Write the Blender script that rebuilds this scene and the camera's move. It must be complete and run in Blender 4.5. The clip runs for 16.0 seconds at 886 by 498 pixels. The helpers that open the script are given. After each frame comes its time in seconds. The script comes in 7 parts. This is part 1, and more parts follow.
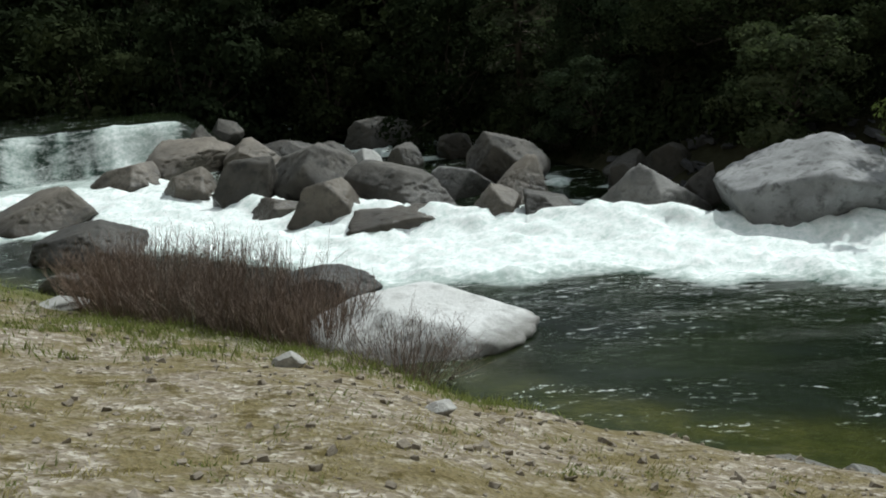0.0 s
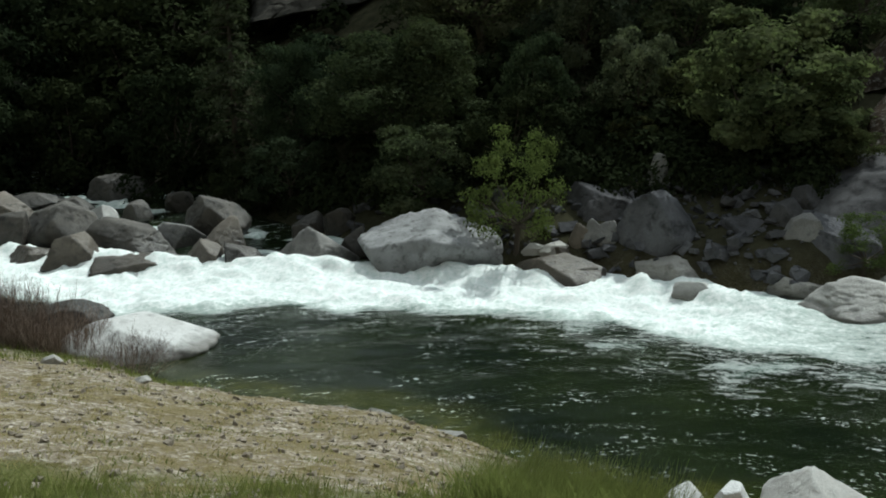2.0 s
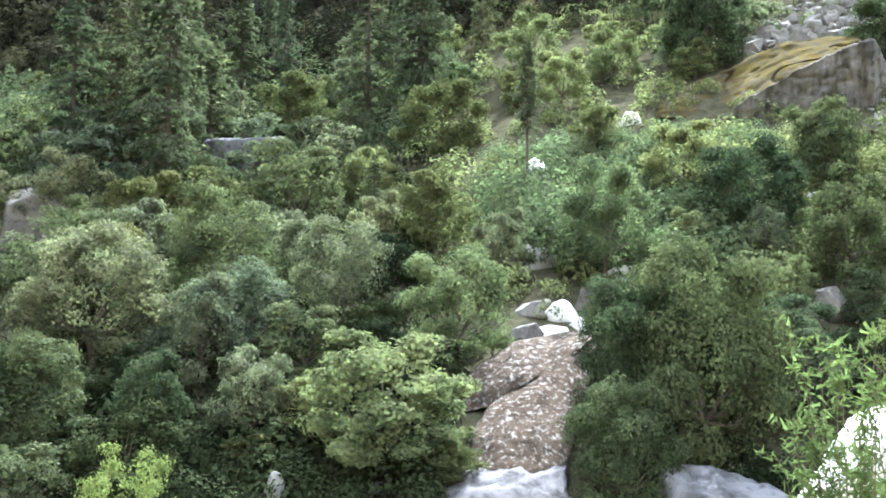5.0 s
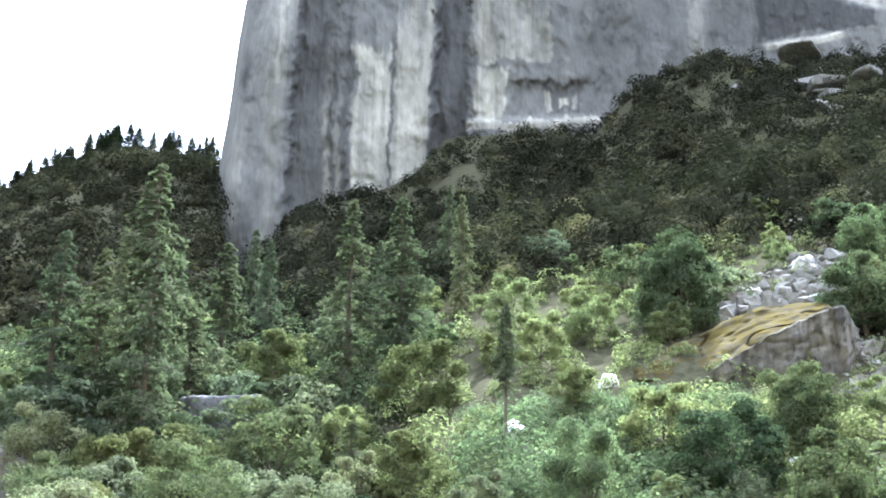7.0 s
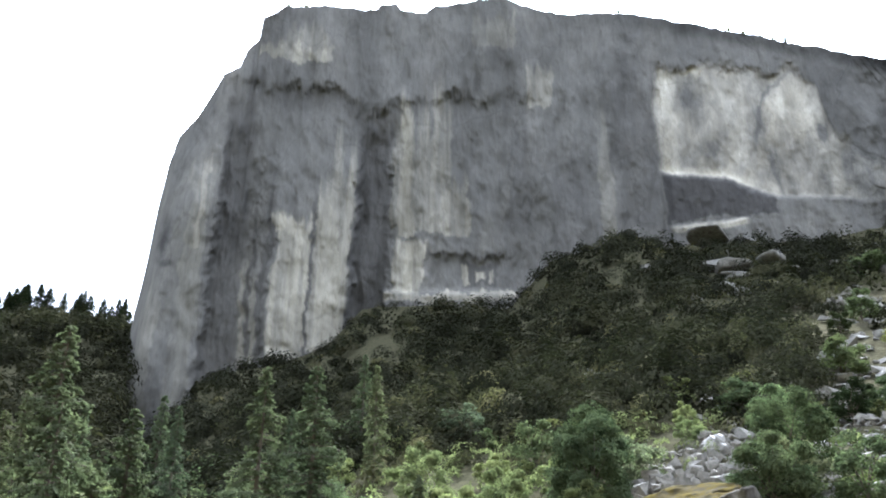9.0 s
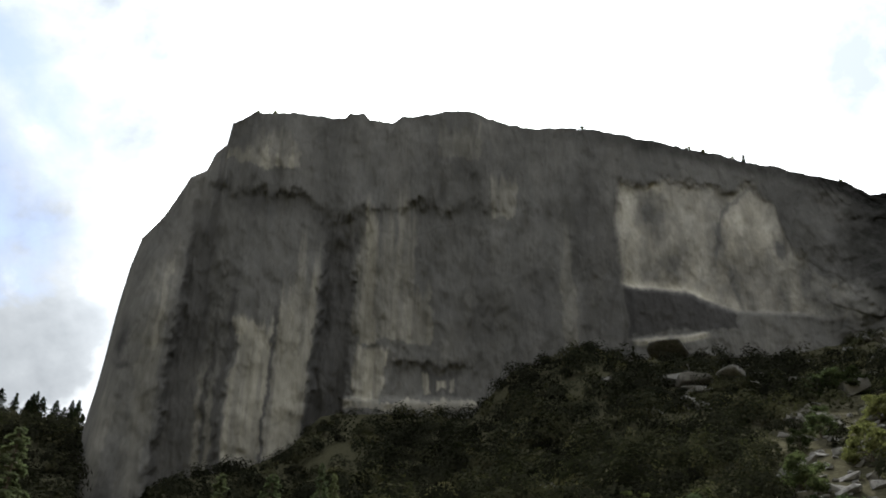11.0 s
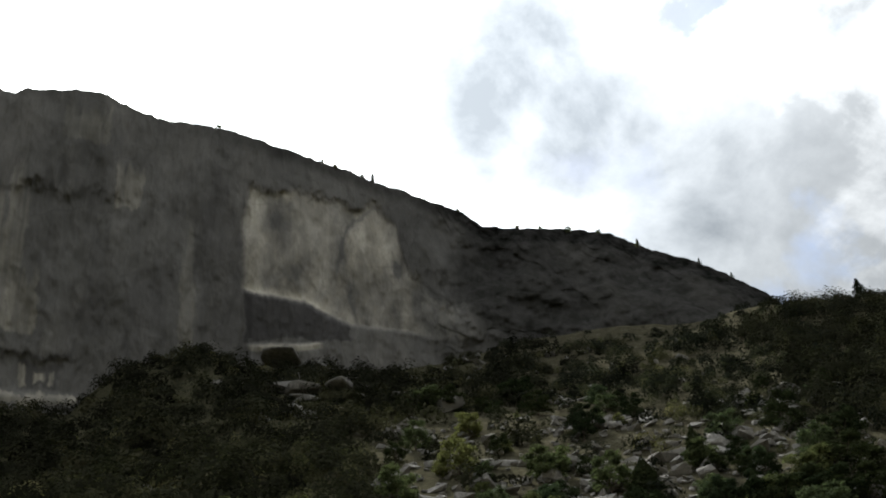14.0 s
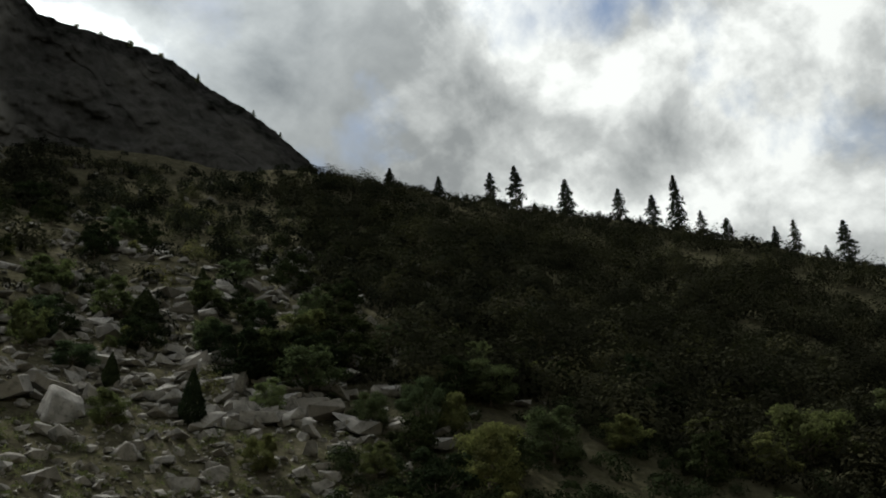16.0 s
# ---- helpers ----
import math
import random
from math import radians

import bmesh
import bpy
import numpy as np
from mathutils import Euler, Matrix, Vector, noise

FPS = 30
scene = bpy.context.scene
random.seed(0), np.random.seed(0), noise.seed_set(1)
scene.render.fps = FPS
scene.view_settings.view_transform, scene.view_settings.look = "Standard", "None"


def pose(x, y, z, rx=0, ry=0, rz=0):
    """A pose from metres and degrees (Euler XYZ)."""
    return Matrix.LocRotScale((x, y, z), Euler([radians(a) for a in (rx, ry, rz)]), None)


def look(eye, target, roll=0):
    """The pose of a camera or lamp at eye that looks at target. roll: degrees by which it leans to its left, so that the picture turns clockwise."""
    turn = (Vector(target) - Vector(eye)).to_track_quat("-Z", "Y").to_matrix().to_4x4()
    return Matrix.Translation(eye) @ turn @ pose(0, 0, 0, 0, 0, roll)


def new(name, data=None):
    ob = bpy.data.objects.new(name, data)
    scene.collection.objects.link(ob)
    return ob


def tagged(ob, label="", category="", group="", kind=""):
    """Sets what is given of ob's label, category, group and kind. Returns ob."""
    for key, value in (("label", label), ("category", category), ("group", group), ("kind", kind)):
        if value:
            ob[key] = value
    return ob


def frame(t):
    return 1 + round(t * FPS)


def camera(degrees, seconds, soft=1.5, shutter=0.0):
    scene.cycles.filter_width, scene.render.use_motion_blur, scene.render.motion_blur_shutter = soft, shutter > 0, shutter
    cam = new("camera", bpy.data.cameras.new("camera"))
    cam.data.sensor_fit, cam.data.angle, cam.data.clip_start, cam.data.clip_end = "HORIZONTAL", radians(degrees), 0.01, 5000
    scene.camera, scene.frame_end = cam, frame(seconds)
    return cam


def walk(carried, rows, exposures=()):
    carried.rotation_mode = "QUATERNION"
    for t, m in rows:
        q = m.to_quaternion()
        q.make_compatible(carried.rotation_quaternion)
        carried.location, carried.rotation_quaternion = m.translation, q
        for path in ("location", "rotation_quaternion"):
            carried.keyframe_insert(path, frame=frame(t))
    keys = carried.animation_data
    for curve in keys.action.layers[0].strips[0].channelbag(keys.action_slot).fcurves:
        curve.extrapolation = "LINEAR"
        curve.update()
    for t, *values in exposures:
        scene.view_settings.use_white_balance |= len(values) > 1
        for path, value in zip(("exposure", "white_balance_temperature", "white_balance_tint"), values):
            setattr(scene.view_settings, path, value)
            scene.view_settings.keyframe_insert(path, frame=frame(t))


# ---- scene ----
# The camera stands on the road shoulder and turns; early on it leans in a little over the bank.
cam = camera(44.3, 16.0, soft=1.9)


def eye_pose(x, y, z, az, el, roll):
    """Camera at x, y, z; az clockwise from +y, el above the level, in degrees."""
    return pose(x, y, z, 0, 0, -az) @ pose(0, 0, 0, 90 + el, 0, 0) @ pose(0, 0, 0, 0, 0, roll)


EYE = (0.0, 0.0, 7.0)
TURNS = [
    (1.5, -0.00, -11.60, -3.06),
    (2, 9.69, -12.13, -1.11),
    (2.5, 18.10, -10.44, 0.92),
    (3, 23.30, -6.83, 2.99),
    (3.5, 23.83, -5.85, 2.57),
    (4, 25.59, -2.44, 1.30),
    (4.5, 27.85, 1.31, 1.07),
    (5, 29.58, 4.40, 0.66),
    (5.2, 30.15, 6.27, 0.11),
    (7.3, 30.67, 19.70, 1.01),
    (7.5, 31.10, 20.80, 0.56),
    (8, 32.08, 23.12, 0.62),
    (8.5, 33.89, 25.52, 0.13),
    (9, 35.07, 27.10, 1.02),
    (9.2, 35.18, 27.52, 1.05),
    (11.3, 37.25, 33.29, 1.53),
    (11.5, 37.34, 33.59, 1.64),
    (12, 41.70, 34.91, -0.27),
    (12.5, 46.55, 33.20, -2.56),
    (13, 51.05, 32.37, -3.61),
    (13.5, 56.30, 32.69, -5.16),
    (14, 60.45, 32.42, -5.21),
    (14.5, 65.66, 31.91, -5.25),
    (15, 71.99, 31.23, -5.60),
    (15.5, 79.34, 28.95, -4.42),
    (16, 86.52, 22.58, -2.58),
]
START = [
    (0, -1.30, 8.64, 4.76, -3.86, -13.01, -4.52),
    (0.5, -0.71, 4.87, 5.74, -2.91, -11.74, -4.09),
    (1, -0.12, 0.60, 6.83, -3.63, -11.75, -4.00),
]
ROWS = [(t, eye_pose(*p)) for t, *p in START] + [(t, eye_pose(*EYE, az, el, roll)) for t, az, el, roll in TURNS]
EXPOSURES = [(0.0, -0.55, 5850, 2), (2.0, -0.55, 5800, -2), (2.5, -0.25, 5700, -4), (3.0, 0.2, 5700, -4), (3.5, 0.75, 5750, -3), (4.0, 1.3, 5600, -2), (4.5, 2.5, 5450, 6), (5.2, 3.15, 5400, 10.5),
             (8.0, 3.35, 5150, 12), (9.2, 2.5, 5550, 12), (11.3, 0.9, 6250, 9), (13.0, 0.7, 6250, 9), (15.0, 0.6, 6350, 7), (16.0, 0.0, 6450, 5)]
walk(cam, ROWS, EXPOSURES)


# ---- sky and sun ----
SUN_AZ, SUN_EL = 47.0, 49.0
world = bpy.data.worlds.new("sky")
scene.world = world
world.use_nodes = True
wn = world.node_tree.nodes
wl = world.node_tree.links
wn.clear()


def wnode(kind, **kw):
    n = wn.new(kind)
    for k, v in kw.items():
        n.inputs[k].default_value = v
    return n


sky = wn.new("ShaderNodeTexSky")
sky.sky_type = "NISHITA"
sky.sun_disc = False
sky.sun_elevation = radians(SUN_EL)
sky.sun_rotation = radians(SUN_AZ)
sky.air_density = 1.0
sky.dust_density = 1.2
coord = wn.new("ShaderNodeTexCoord")
stretch = wn.new("ShaderNodeMapping")
stretch.inputs["Scale"].default_value = (1.0, 1.0, 1.15)
stretch.inputs["Rotation"].default_value = (0.6, 0.35, 0.5)
stretch.inputs["Location"].default_value = (0.35, 0.1, 0.0)
wl.new(coord.outputs["Generated"], stretch.inputs["Vector"])
big = wnode("ShaderNodeTexNoise", Scale=6.5, Detail=9.0, Roughness=0.56, Distortion=0.25)
fine = wnode("ShaderNodeTexNoise", Scale=8.0, Detail=9.0, Roughness=0.57, Distortion=0.12)
wl.new(stretch.outputs["Vector"], big.inputs["Vector"])
wl.new(stretch.outputs["Vector"], fine.inputs["Vector"])


def cloud_sum(start, lobes):
    """Adds smooth lobes (azimuth, elevation, degrees across, weight) to a noise."""
    total = start
    for az, el, size, weight in lobes:
        d = wn.new("ShaderNodeVectorMath")
        d.operation = "DOT_PRODUCT"
        d.inputs[1].default_value = (math.sin(radians(az)) * math.cos(radians(el)), math.cos(radians(az)) * math.cos(radians(el)), math.sin(radians(el)))
        wl.new(coord.outputs["Generated"], d.inputs[0])
        m = wn.new("ShaderNodeMapRange")
        m.interpolation_type = "SMOOTHSTEP"
        for k, v in (("From Min", math.cos(radians(size))), ("From Max", math.cos(radians(size * 0.25))), ("To Min", 0.0), ("To Max", weight)):
            m.inputs[k].default_value = v
        wl.new(d.outputs["Value"], m.inputs["Value"])
        add = wn.new("ShaderNodeMath")
        wl.new(total, add.inputs[0])
        wl.new(m.outputs["Result"], add.inputs[1])
        total = add.outputs["Value"]
    return total


cover = wn.new("ShaderNodeValToRGB")
cover.color_ramp.elements[0].position = 0.24
cover.color_ramp.elements[0].color = (0.06, 0.06, 0.06, 1)
cover.color_ramp.elements[1].position = 0.42
wl.new(cloud_sum(big.outputs["Fac"], ((10.2, 34, 9, -0.24), (82, 41, 6, -0.14), (95, 38, 8, -0.13), (101, 32.5, 6, -0.10), (107, 39, 9, -0.08))), cover.inputs["Fac"])
# clouds: grey bases, bright rims and thin parts
tone = wn.new("ShaderNodeValToRGB")
tone.color_ramp.elements[0].position = 0.44
tone.color_ramp.elements[0].color = (1.45, 1.45, 1.43, 1)
tone.color_ramp.elements[1].position = 0.56
tone.color_ramp.elements[1].color = (0.82, 0.83, 0.83, 1)
for at, shade_of in ((0.70, (0.44, 0.455, 0.465, 1)), (1.0, (0.20, 0.215, 0.23, 1))):
    tone.color_ramp.elements.new(at).color = shade_of
wl.new(cloud_sum(fine.outputs["Fac"], ((12.0, 39, 11, 0.40), (14, 27, 7, 0.24), (63.5, 44, 7.5, 0.22), (67.5, 40, 7.5, 0.26), (66, 36.5, 5, 0.10), (74, 35, 7, 0.22), (83, 29, 9, 0.12), (77, 28, 6, 0.10), (98, 27, 12, 0.02), (106, 33, 9, -0.03), (28, 52, 9, 0.2))), tone.inputs["Fac"])
# the cloud is brightest round the veiled sun
sun_dir = Vector((math.sin(radians(SUN_AZ)) * math.cos(radians(SUN_EL)),
                  math.cos(radians(SUN_AZ)) * math.cos(radians(SUN_EL)), math.sin(radians(SUN_EL))))
dot = wn.new("ShaderNodeVectorMath")
dot.operation = "DOT_PRODUCT"
dot.inputs[1].default_value = sun_dir
wl.new(coord.outputs["Generated"], dot.inputs[0])
halo = wn.new("ShaderNodeMapRange")
halo.interpolation_type = "SMOOTHERSTEP"
for k, v in (("From Min", 0.78), ("From Max", 1.0), ("To Min", 1.0), ("To Max", 3.2)):
    halo.inputs[k].default_value = v
wl.new(dot.outputs["Value"], halo.inputs["Value"])
# and greyer on the side away from it
away = wn.new("ShaderNodeMapRange")
away.interpolation_type = "SMOOTHSTEP"
for k, v in (("From Min", -0.5), ("From Max", 0.80), ("To Min", 0.30), ("To Max", 1.0)):
    away.inputs[k].default_value = v
wl.new(dot.outputs["Value"], away.inputs["Value"])
glow = wn.new("ShaderNodeMath")
glow.operation = "MULTIPLY"
wl.new(halo.outputs["Result"], glow.inputs[0])
wl.new(away.outputs["Result"], glow.inputs[1])
lit = wn.new("ShaderNodeVectorMath")
lit.operation = "SCALE"
wl.new(tone.outputs["Color"], lit.inputs[0])
wl.new(glow.outputs["Value"], lit.inputs["Scale"])
cloud_gain = wn.new("ShaderNodeVectorMath")
cloud_gain.operation = "SCALE"
cloud_gain.inputs["Scale"].default_value = 7.0
wl.new(lit.outputs["Vector"], cloud_gain.inputs[0])
mix = wn.new("ShaderNodeMix")
mix.data_type = "RGBA"
wl.new(cover.outputs["Color"], mix.inputs["Factor"])
wl.new(sky.outputs["Color"], mix.inputs["A"])
wl.new(cloud_gain.outputs["Vector"], mix.inputs["B"])
back = wnode("ShaderNodeBackground", Strength=0.1)
wl.new(mix.outputs["Result"], back.inputs["Color"])
wout = wn.new("ShaderNodeOutputWorld")
wl.new(back.outputs["Background"], wout.inputs["Surface"])

sun = new("sun", bpy.data.lights.new("sun", "SUN"))
sun.data.energy = 5.0
sun.data.angle = radians(0.6)
sun.data.color = (1.0, 0.95, 0.87)
sun.matrix_world = look(sun_dir * 900, (0, 0, 0))


# ---- materials ----
def material(name, rough=0.8, spec=0.03):
    m = bpy.data.materials.new(name)
    m.use_nodes = True
    b = m.node_tree.nodes["Principled BSDF"]
    b.inputs["Roughness"].default_value = rough
    b.inputs["Specular IOR Level"].default_value = spec
    return m, m.node_tree.nodes, m.node_tree.links, b


def tex(nodes, links, scale, detail=6.0, rough=0.6, space="Object", stretch=(1, 1, 1), distortion=0.0):
    c = nodes.new("ShaderNodeTexCoord")
    mp = nodes.new("ShaderNodeMapping")
    mp.inputs["Scale"].default_value = stretch
    links.new(c.outputs[space], mp.inputs["Vector"])
    n = nodes.new("ShaderNodeTexNoise")
    for k, v in (("Scale", scale), ("Detail", detail), ("Roughness", rough), ("Distortion", distortion)):
        n.inputs[k].default_value = v
    links.new(mp.outputs["Vector"], n.inputs["Vector"])
    return n.outputs["Fac"]


def ramp(nodes, links, fac, *stops):
    r = nodes.new("ShaderNodeValToRGB")
    while len(r.color_ramp.elements) < len(stops):
        r.color_ramp.elements.new(0.5)
    for e, (p, c) in zip(r.color_ramp.elements, stops):
        e.position = p
        e.color = (*c, 1) if len(c) == 3 else c
    links.new(fac, r.inputs["Fac"])
    return r.outputs["Color"]


def blend(nodes, links, fac, a, b, mode="MIX"):
    m = nodes.new("ShaderNodeMix")
    m.data_type = "RGBA"
    m.blend_type = mode
    for k, v in (("Factor", fac), ("A", a), ("B", b)):
        if hasattr(v, "is_linked"):
            links.new(v, m.inputs[k])
        elif k == "Factor":
            m.inputs[k].default_value = v
        else:
            m.inputs[k].default_value = (*v, 1)
    return m.outputs["Result"]


def bump(nodes, links, b, height, strength, distance):
    n = nodes.new("ShaderNodeBump")
    n.inputs["Strength"].default_value = strength
    n.inputs["Distance"].default_value = distance
    links.new(height, n.inputs["Height"])
    links.new(n.outputs["Normal"], b.inputs["Normal"])


def attribute(nodes, name):
    a = nodes.new("ShaderNodeAttribute")
    a.attribute_name = name
    return a.outputs["Fac"]


def grey(v):
    return (v, v, v)


def rock_material(name, light, dark, stain, wet=0.0, scale=1.0, spread=0.52, runs=0.0):
    """Granite: speckle, blotches, dark lichen; a dark foot where wet is above 0: wetness low down, painted shade higher
    up.
    """
    m, n, l, b = material(name, 0.85)
    b.inputs["Specular IOR Level"].default_value = 0.4 if wet > 0 else 0.0
    blotch = tex(n, l, 0.9 * scale, 8, 0.62)
    speck = tex(n, l, 26 * scale, 4, 0.7)
    lichen = tex(n, l, 2.6 * scale, 9, 0.68, distortion=0.3)
    col = ramp(n, l, blotch, (0.3, dark), (0.62, light))
    col = blend(n, l, 0.32, col, ramp(n, l, speck, (0.3, grey(0.35)), (0.62, grey(1.0))), "MULTIPLY")
    col = blend(n, l, ramp(n, l, lichen, (spread, grey(0)), (spread + 0.14, grey(0.75))), col, stain)
    if runs:
        # water runs down the face
        col = blend(n, l, runs, col, ramp(n, l, tex(n, l, 1.1, 6, 0.6, stretch=(1, 1, 0.07)), (0.36, grey(0.15)), (0.58, grey(1.2))), "MULTIPLY")
    info = n.new("ShaderNodeObjectInfo")
    tint = ramp(n, l, info.outputs["Random"], (0.0, (0.82, 0.80, 0.78)), (1.0, (1.1, 1.1, 1.12)))
    col = blend(n, l, 1.0, col, tint, "MULTIPLY")
    if wet > 0:
        g = n.new("ShaderNodeNewGeometry")
        s = n.new("ShaderNodeSeparateXYZ")
        l.new(g.outputs["Position"], s.inputs["Vector"])
        add = n.new("ShaderNodeMath")
        add.operation = "MULTIPLY_ADD"
        add.inputs[1].default_value = -0.3
        l.new(tex(n, l, 1.6, 5, 0.6), add.inputs[0])
        l.new(s.outputs["Z"], add.inputs[2])
        w = ramp(n, l, add.outputs["Value"], (0.0, grey(1)), (wet, grey(0)))
        col = blend(n, l, w, col, blend(n, l, 1.0, col, (0.33, 0.32, 0.30), "MULTIPLY"))
        l.new(ramp(n, l, w, (0.0, grey(0.78)), (1.0, grey(0.28))), b.inputs["Roughness"])
    l.new(col, b.inputs["Base Color"])
    h = blend(n, l, 0.5, tex(n, l, 7 * scale, 10, 0.65), speck)
    bump(n, l, b, h, 0.55, 0.08)
    return m


M_ROCK_PALE = rock_material("pale_granite", (0.56, 0.55, 0.52), (0.38, 0.37, 0.35), (0.24, 0.235, 0.22), 0.25)
# tall wet values also darken the fronts, imitating their shaded side
M_ROCK_GREY = rock_material("grey_granite", (0.33, 0.325, 0.315), (0.15, 0.148, 0.145), (0.10, 0.10, 0.10), 0.5)
M_ROCK_BROWN = rock_material("brown_granite", (0.27, 0.236, 0.195), (0.105, 0.090, 0.073), (0.05, 0.046, 0.04), 0.95)
# two darker granites: shade on boulders and wood outcrop put into the colour
M_ROCK_DARK = rock_material("shade_toned_granite", (0.15, 0.137, 0.12), (0.055, 0.052, 0.047), (0.025, 0.025, 0.024), 0.8)
M_ROCK_SHADE = rock_material("shade_dimmed_granite", (0.085, 0.08, 0.07), (0.035, 0.034, 0.03), (0.02, 0.02, 0.018))
M_ROCK_LICHEN = rock_material("lichened_granite", (0.085, 0.077, 0.055), (0.038, 0.034, 0.025), (0.078, 0.062, 0.016), 0.0, 0.45, 0.42)
M_ROCK_TAN = rock_material("tan_bank_stone", (0.46, 0.41, 0.34), (0.25, 0.22, 0.175), (0.16, 0.14, 0.11))
M_ROCK_WHITE = rock_material("bleached_granite", (0.74, 0.74, 0.73), (0.60, 0.60, 0.58), (0.34, 0.34, 0.33), 0.12)
M_ROCK_ASH = rock_material("ash_grey_granite", (0.34, 0.34, 0.34), (0.18, 0.18, 0.178), (0.06, 0.058, 0.054), 0.55, 1.7)
M_ROCK_RAMP = rock_material("mossy_granite", (0.075, 0.060, 0.046), (0.030, 0.024, 0.019), (0.30, 0.29, 0.27), 0.0, 2.2)
M_ROCK_SLAB = rock_material("slab_granite", (0.155, 0.155, 0.165), (0.045, 0.045, 0.047), (0.025, 0.025, 0.025), 0.0, 0.7)
M_ROCK_FLUTED = rock_material("fluted_granite", (0.20, 0.19, 0.175), (0.07, 0.068, 0.064), (0.03, 0.03, 0.028), 0.0, 0.5, runs=0.6)
M_ROCK_SCREE = rock_material("scree_granite", (0.27, 0.262, 0.245), (0.125, 0.122, 0.113), (0.06, 0.06, 0.052))


def leaf_material(name, base, tip, trans=0.35, clump=5.0, vary=0.42, tones=False):
    m, n, l, b = material(name, 0.95, 0.0)
    var = n.new("ShaderNodeNewGeometry").outputs["Random Per Island"]
    info = n.new("ShaderNodeObjectInfo").outputs["Random"]
    clumps = ramp(n, l, tex(n, l, clump, 3, 0.6), (0.34, grey(0)), (0.66, grey(1)))
    col = ramp(n, l, blend(n, l, vary, clumps, var), (0.0, base), (1.0, tip))
    col = blend(n, l, 1.0, col, ramp(n, l, info, (0.0, (0.72, 0.78, 0.8)), (1.0, (1.25, 1.15, 1.0))), "MULTIPLY")
    if tones:
        # each shrub has its own tone
        col = blend(n, l, 1.0, col, ramp(n, l, attribute(n, "tone"), (0.0, (0.50, 0.50, 0.52)), (0.7, (1.0, 1.0, 1.0)), (1.0, (1.7, 1.6, 1.4))), "MULTIPLY")
    l.new(col, b.inputs["Base Color"])
    t = n.new("ShaderNodeBsdfTranslucent")
    l.new(blend(n, l, 1.0, col, (1.15, 1.3, 0.98), "MULTIPLY"), t.inputs["Color"])
    mx = n.new("ShaderNodeMixShader")
    mx.inputs["Fac"].default_value = trans
    l.new(b.outputs["BSDF"], mx.inputs[1])
    l.new(t.outputs["BSDF"], mx.inputs[2])
    l.new(mx.outputs["Shader"], n["Material Output"].inputs["Surface"])
    return m


M_LEAF_OAK = leaf_material("oak_leaves", (0.018, 0.027, 0.016), (0.108, 0.126, 0.074), 0.34, 5.0, 0.24)
M_LEAF_SAGE = leaf_material("grey_green_leaves", (0.026, 0.033, 0.024), (0.174, 0.190, 0.126), 0.34, 5.0, 0.24)
M_LEAF_LIGHT = leaf_material("light_green_leaves", (0.036, 0.047, 0.027), (0.180, 0.205, 0.108), 0.38, 5.0, 0.24)
M_LEAF_DEEP = leaf_material("dark_oak_leaves", (0.014, 0.022, 0.013), (0.084, 0.102, 0.058), 0.28)
M_LEAF_WILLOW = leaf_material("willow_leaves", (0.055, 0.076, 0.030), (0.115, 0.145, 0.058), 0.4)
M_LEAF_OLIVE = leaf_material("olive_leaves", (0.034, 0.041, 0.020), (0.125, 0.132, 0.064))
# near-black leaves: the mountain side's shade is put into their colour
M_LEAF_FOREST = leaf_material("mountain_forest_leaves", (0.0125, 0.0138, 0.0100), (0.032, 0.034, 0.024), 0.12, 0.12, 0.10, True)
M_LEAF_BRUSH = leaf_material("hillside_brush_leaves", (0.034, 0.037, 0.024), (0.076, 0.078, 0.049), 0.2, 0.25, 0.15, True)
# dark copy of the oak leaves, with the wood's shade in its colour
M_LEAF_SHADY = leaf_material("shade_toned_leaves", (0.008, 0.012, 0.007), (0.034, 0.044, 0.023), 0.1)
M_NEEDLE = leaf_material("pine_needles", (0.036, 0.045, 0.030), (0.092, 0.104, 0.066), 0.3, 5.0, 0.3)
M_GRASS = leaf_material("grass_blades", (0.095, 0.118, 0.042), (0.24, 0.255, 0.11), 0.45)
M_GRASS_TURF = leaf_material("hillside_turf", (0.040, 0.052, 0.020), (0.098, 0.118, 0.046), 0.3, 0.6, 0.2)
M_GRASS_DRY = leaf_material("dry_grass_blades", (0.22, 0.19, 0.09), (0.38, 0.34, 0.19), 0.3)
M_TWIG = leaf_material("bare_twigs", (0.14, 0.110, 0.098), (0.30, 0.24, 0.215), 0.0)


def bark_material():
    m, n, l, b = material("bark", 0.9)
    t = tex(n, l, 9, 8, 0.7, stretch=(1, 1, 0.25))
    l.new(ramp(n, l, t, (0.3, (0.035, 0.028, 0.022)), (0.7, (0.14, 0.12, 0.10))), b.inputs["Base Color"])
    bump(n, l, b, t, 0.8, 0.03)
    return m


M_BARK = bark_material()


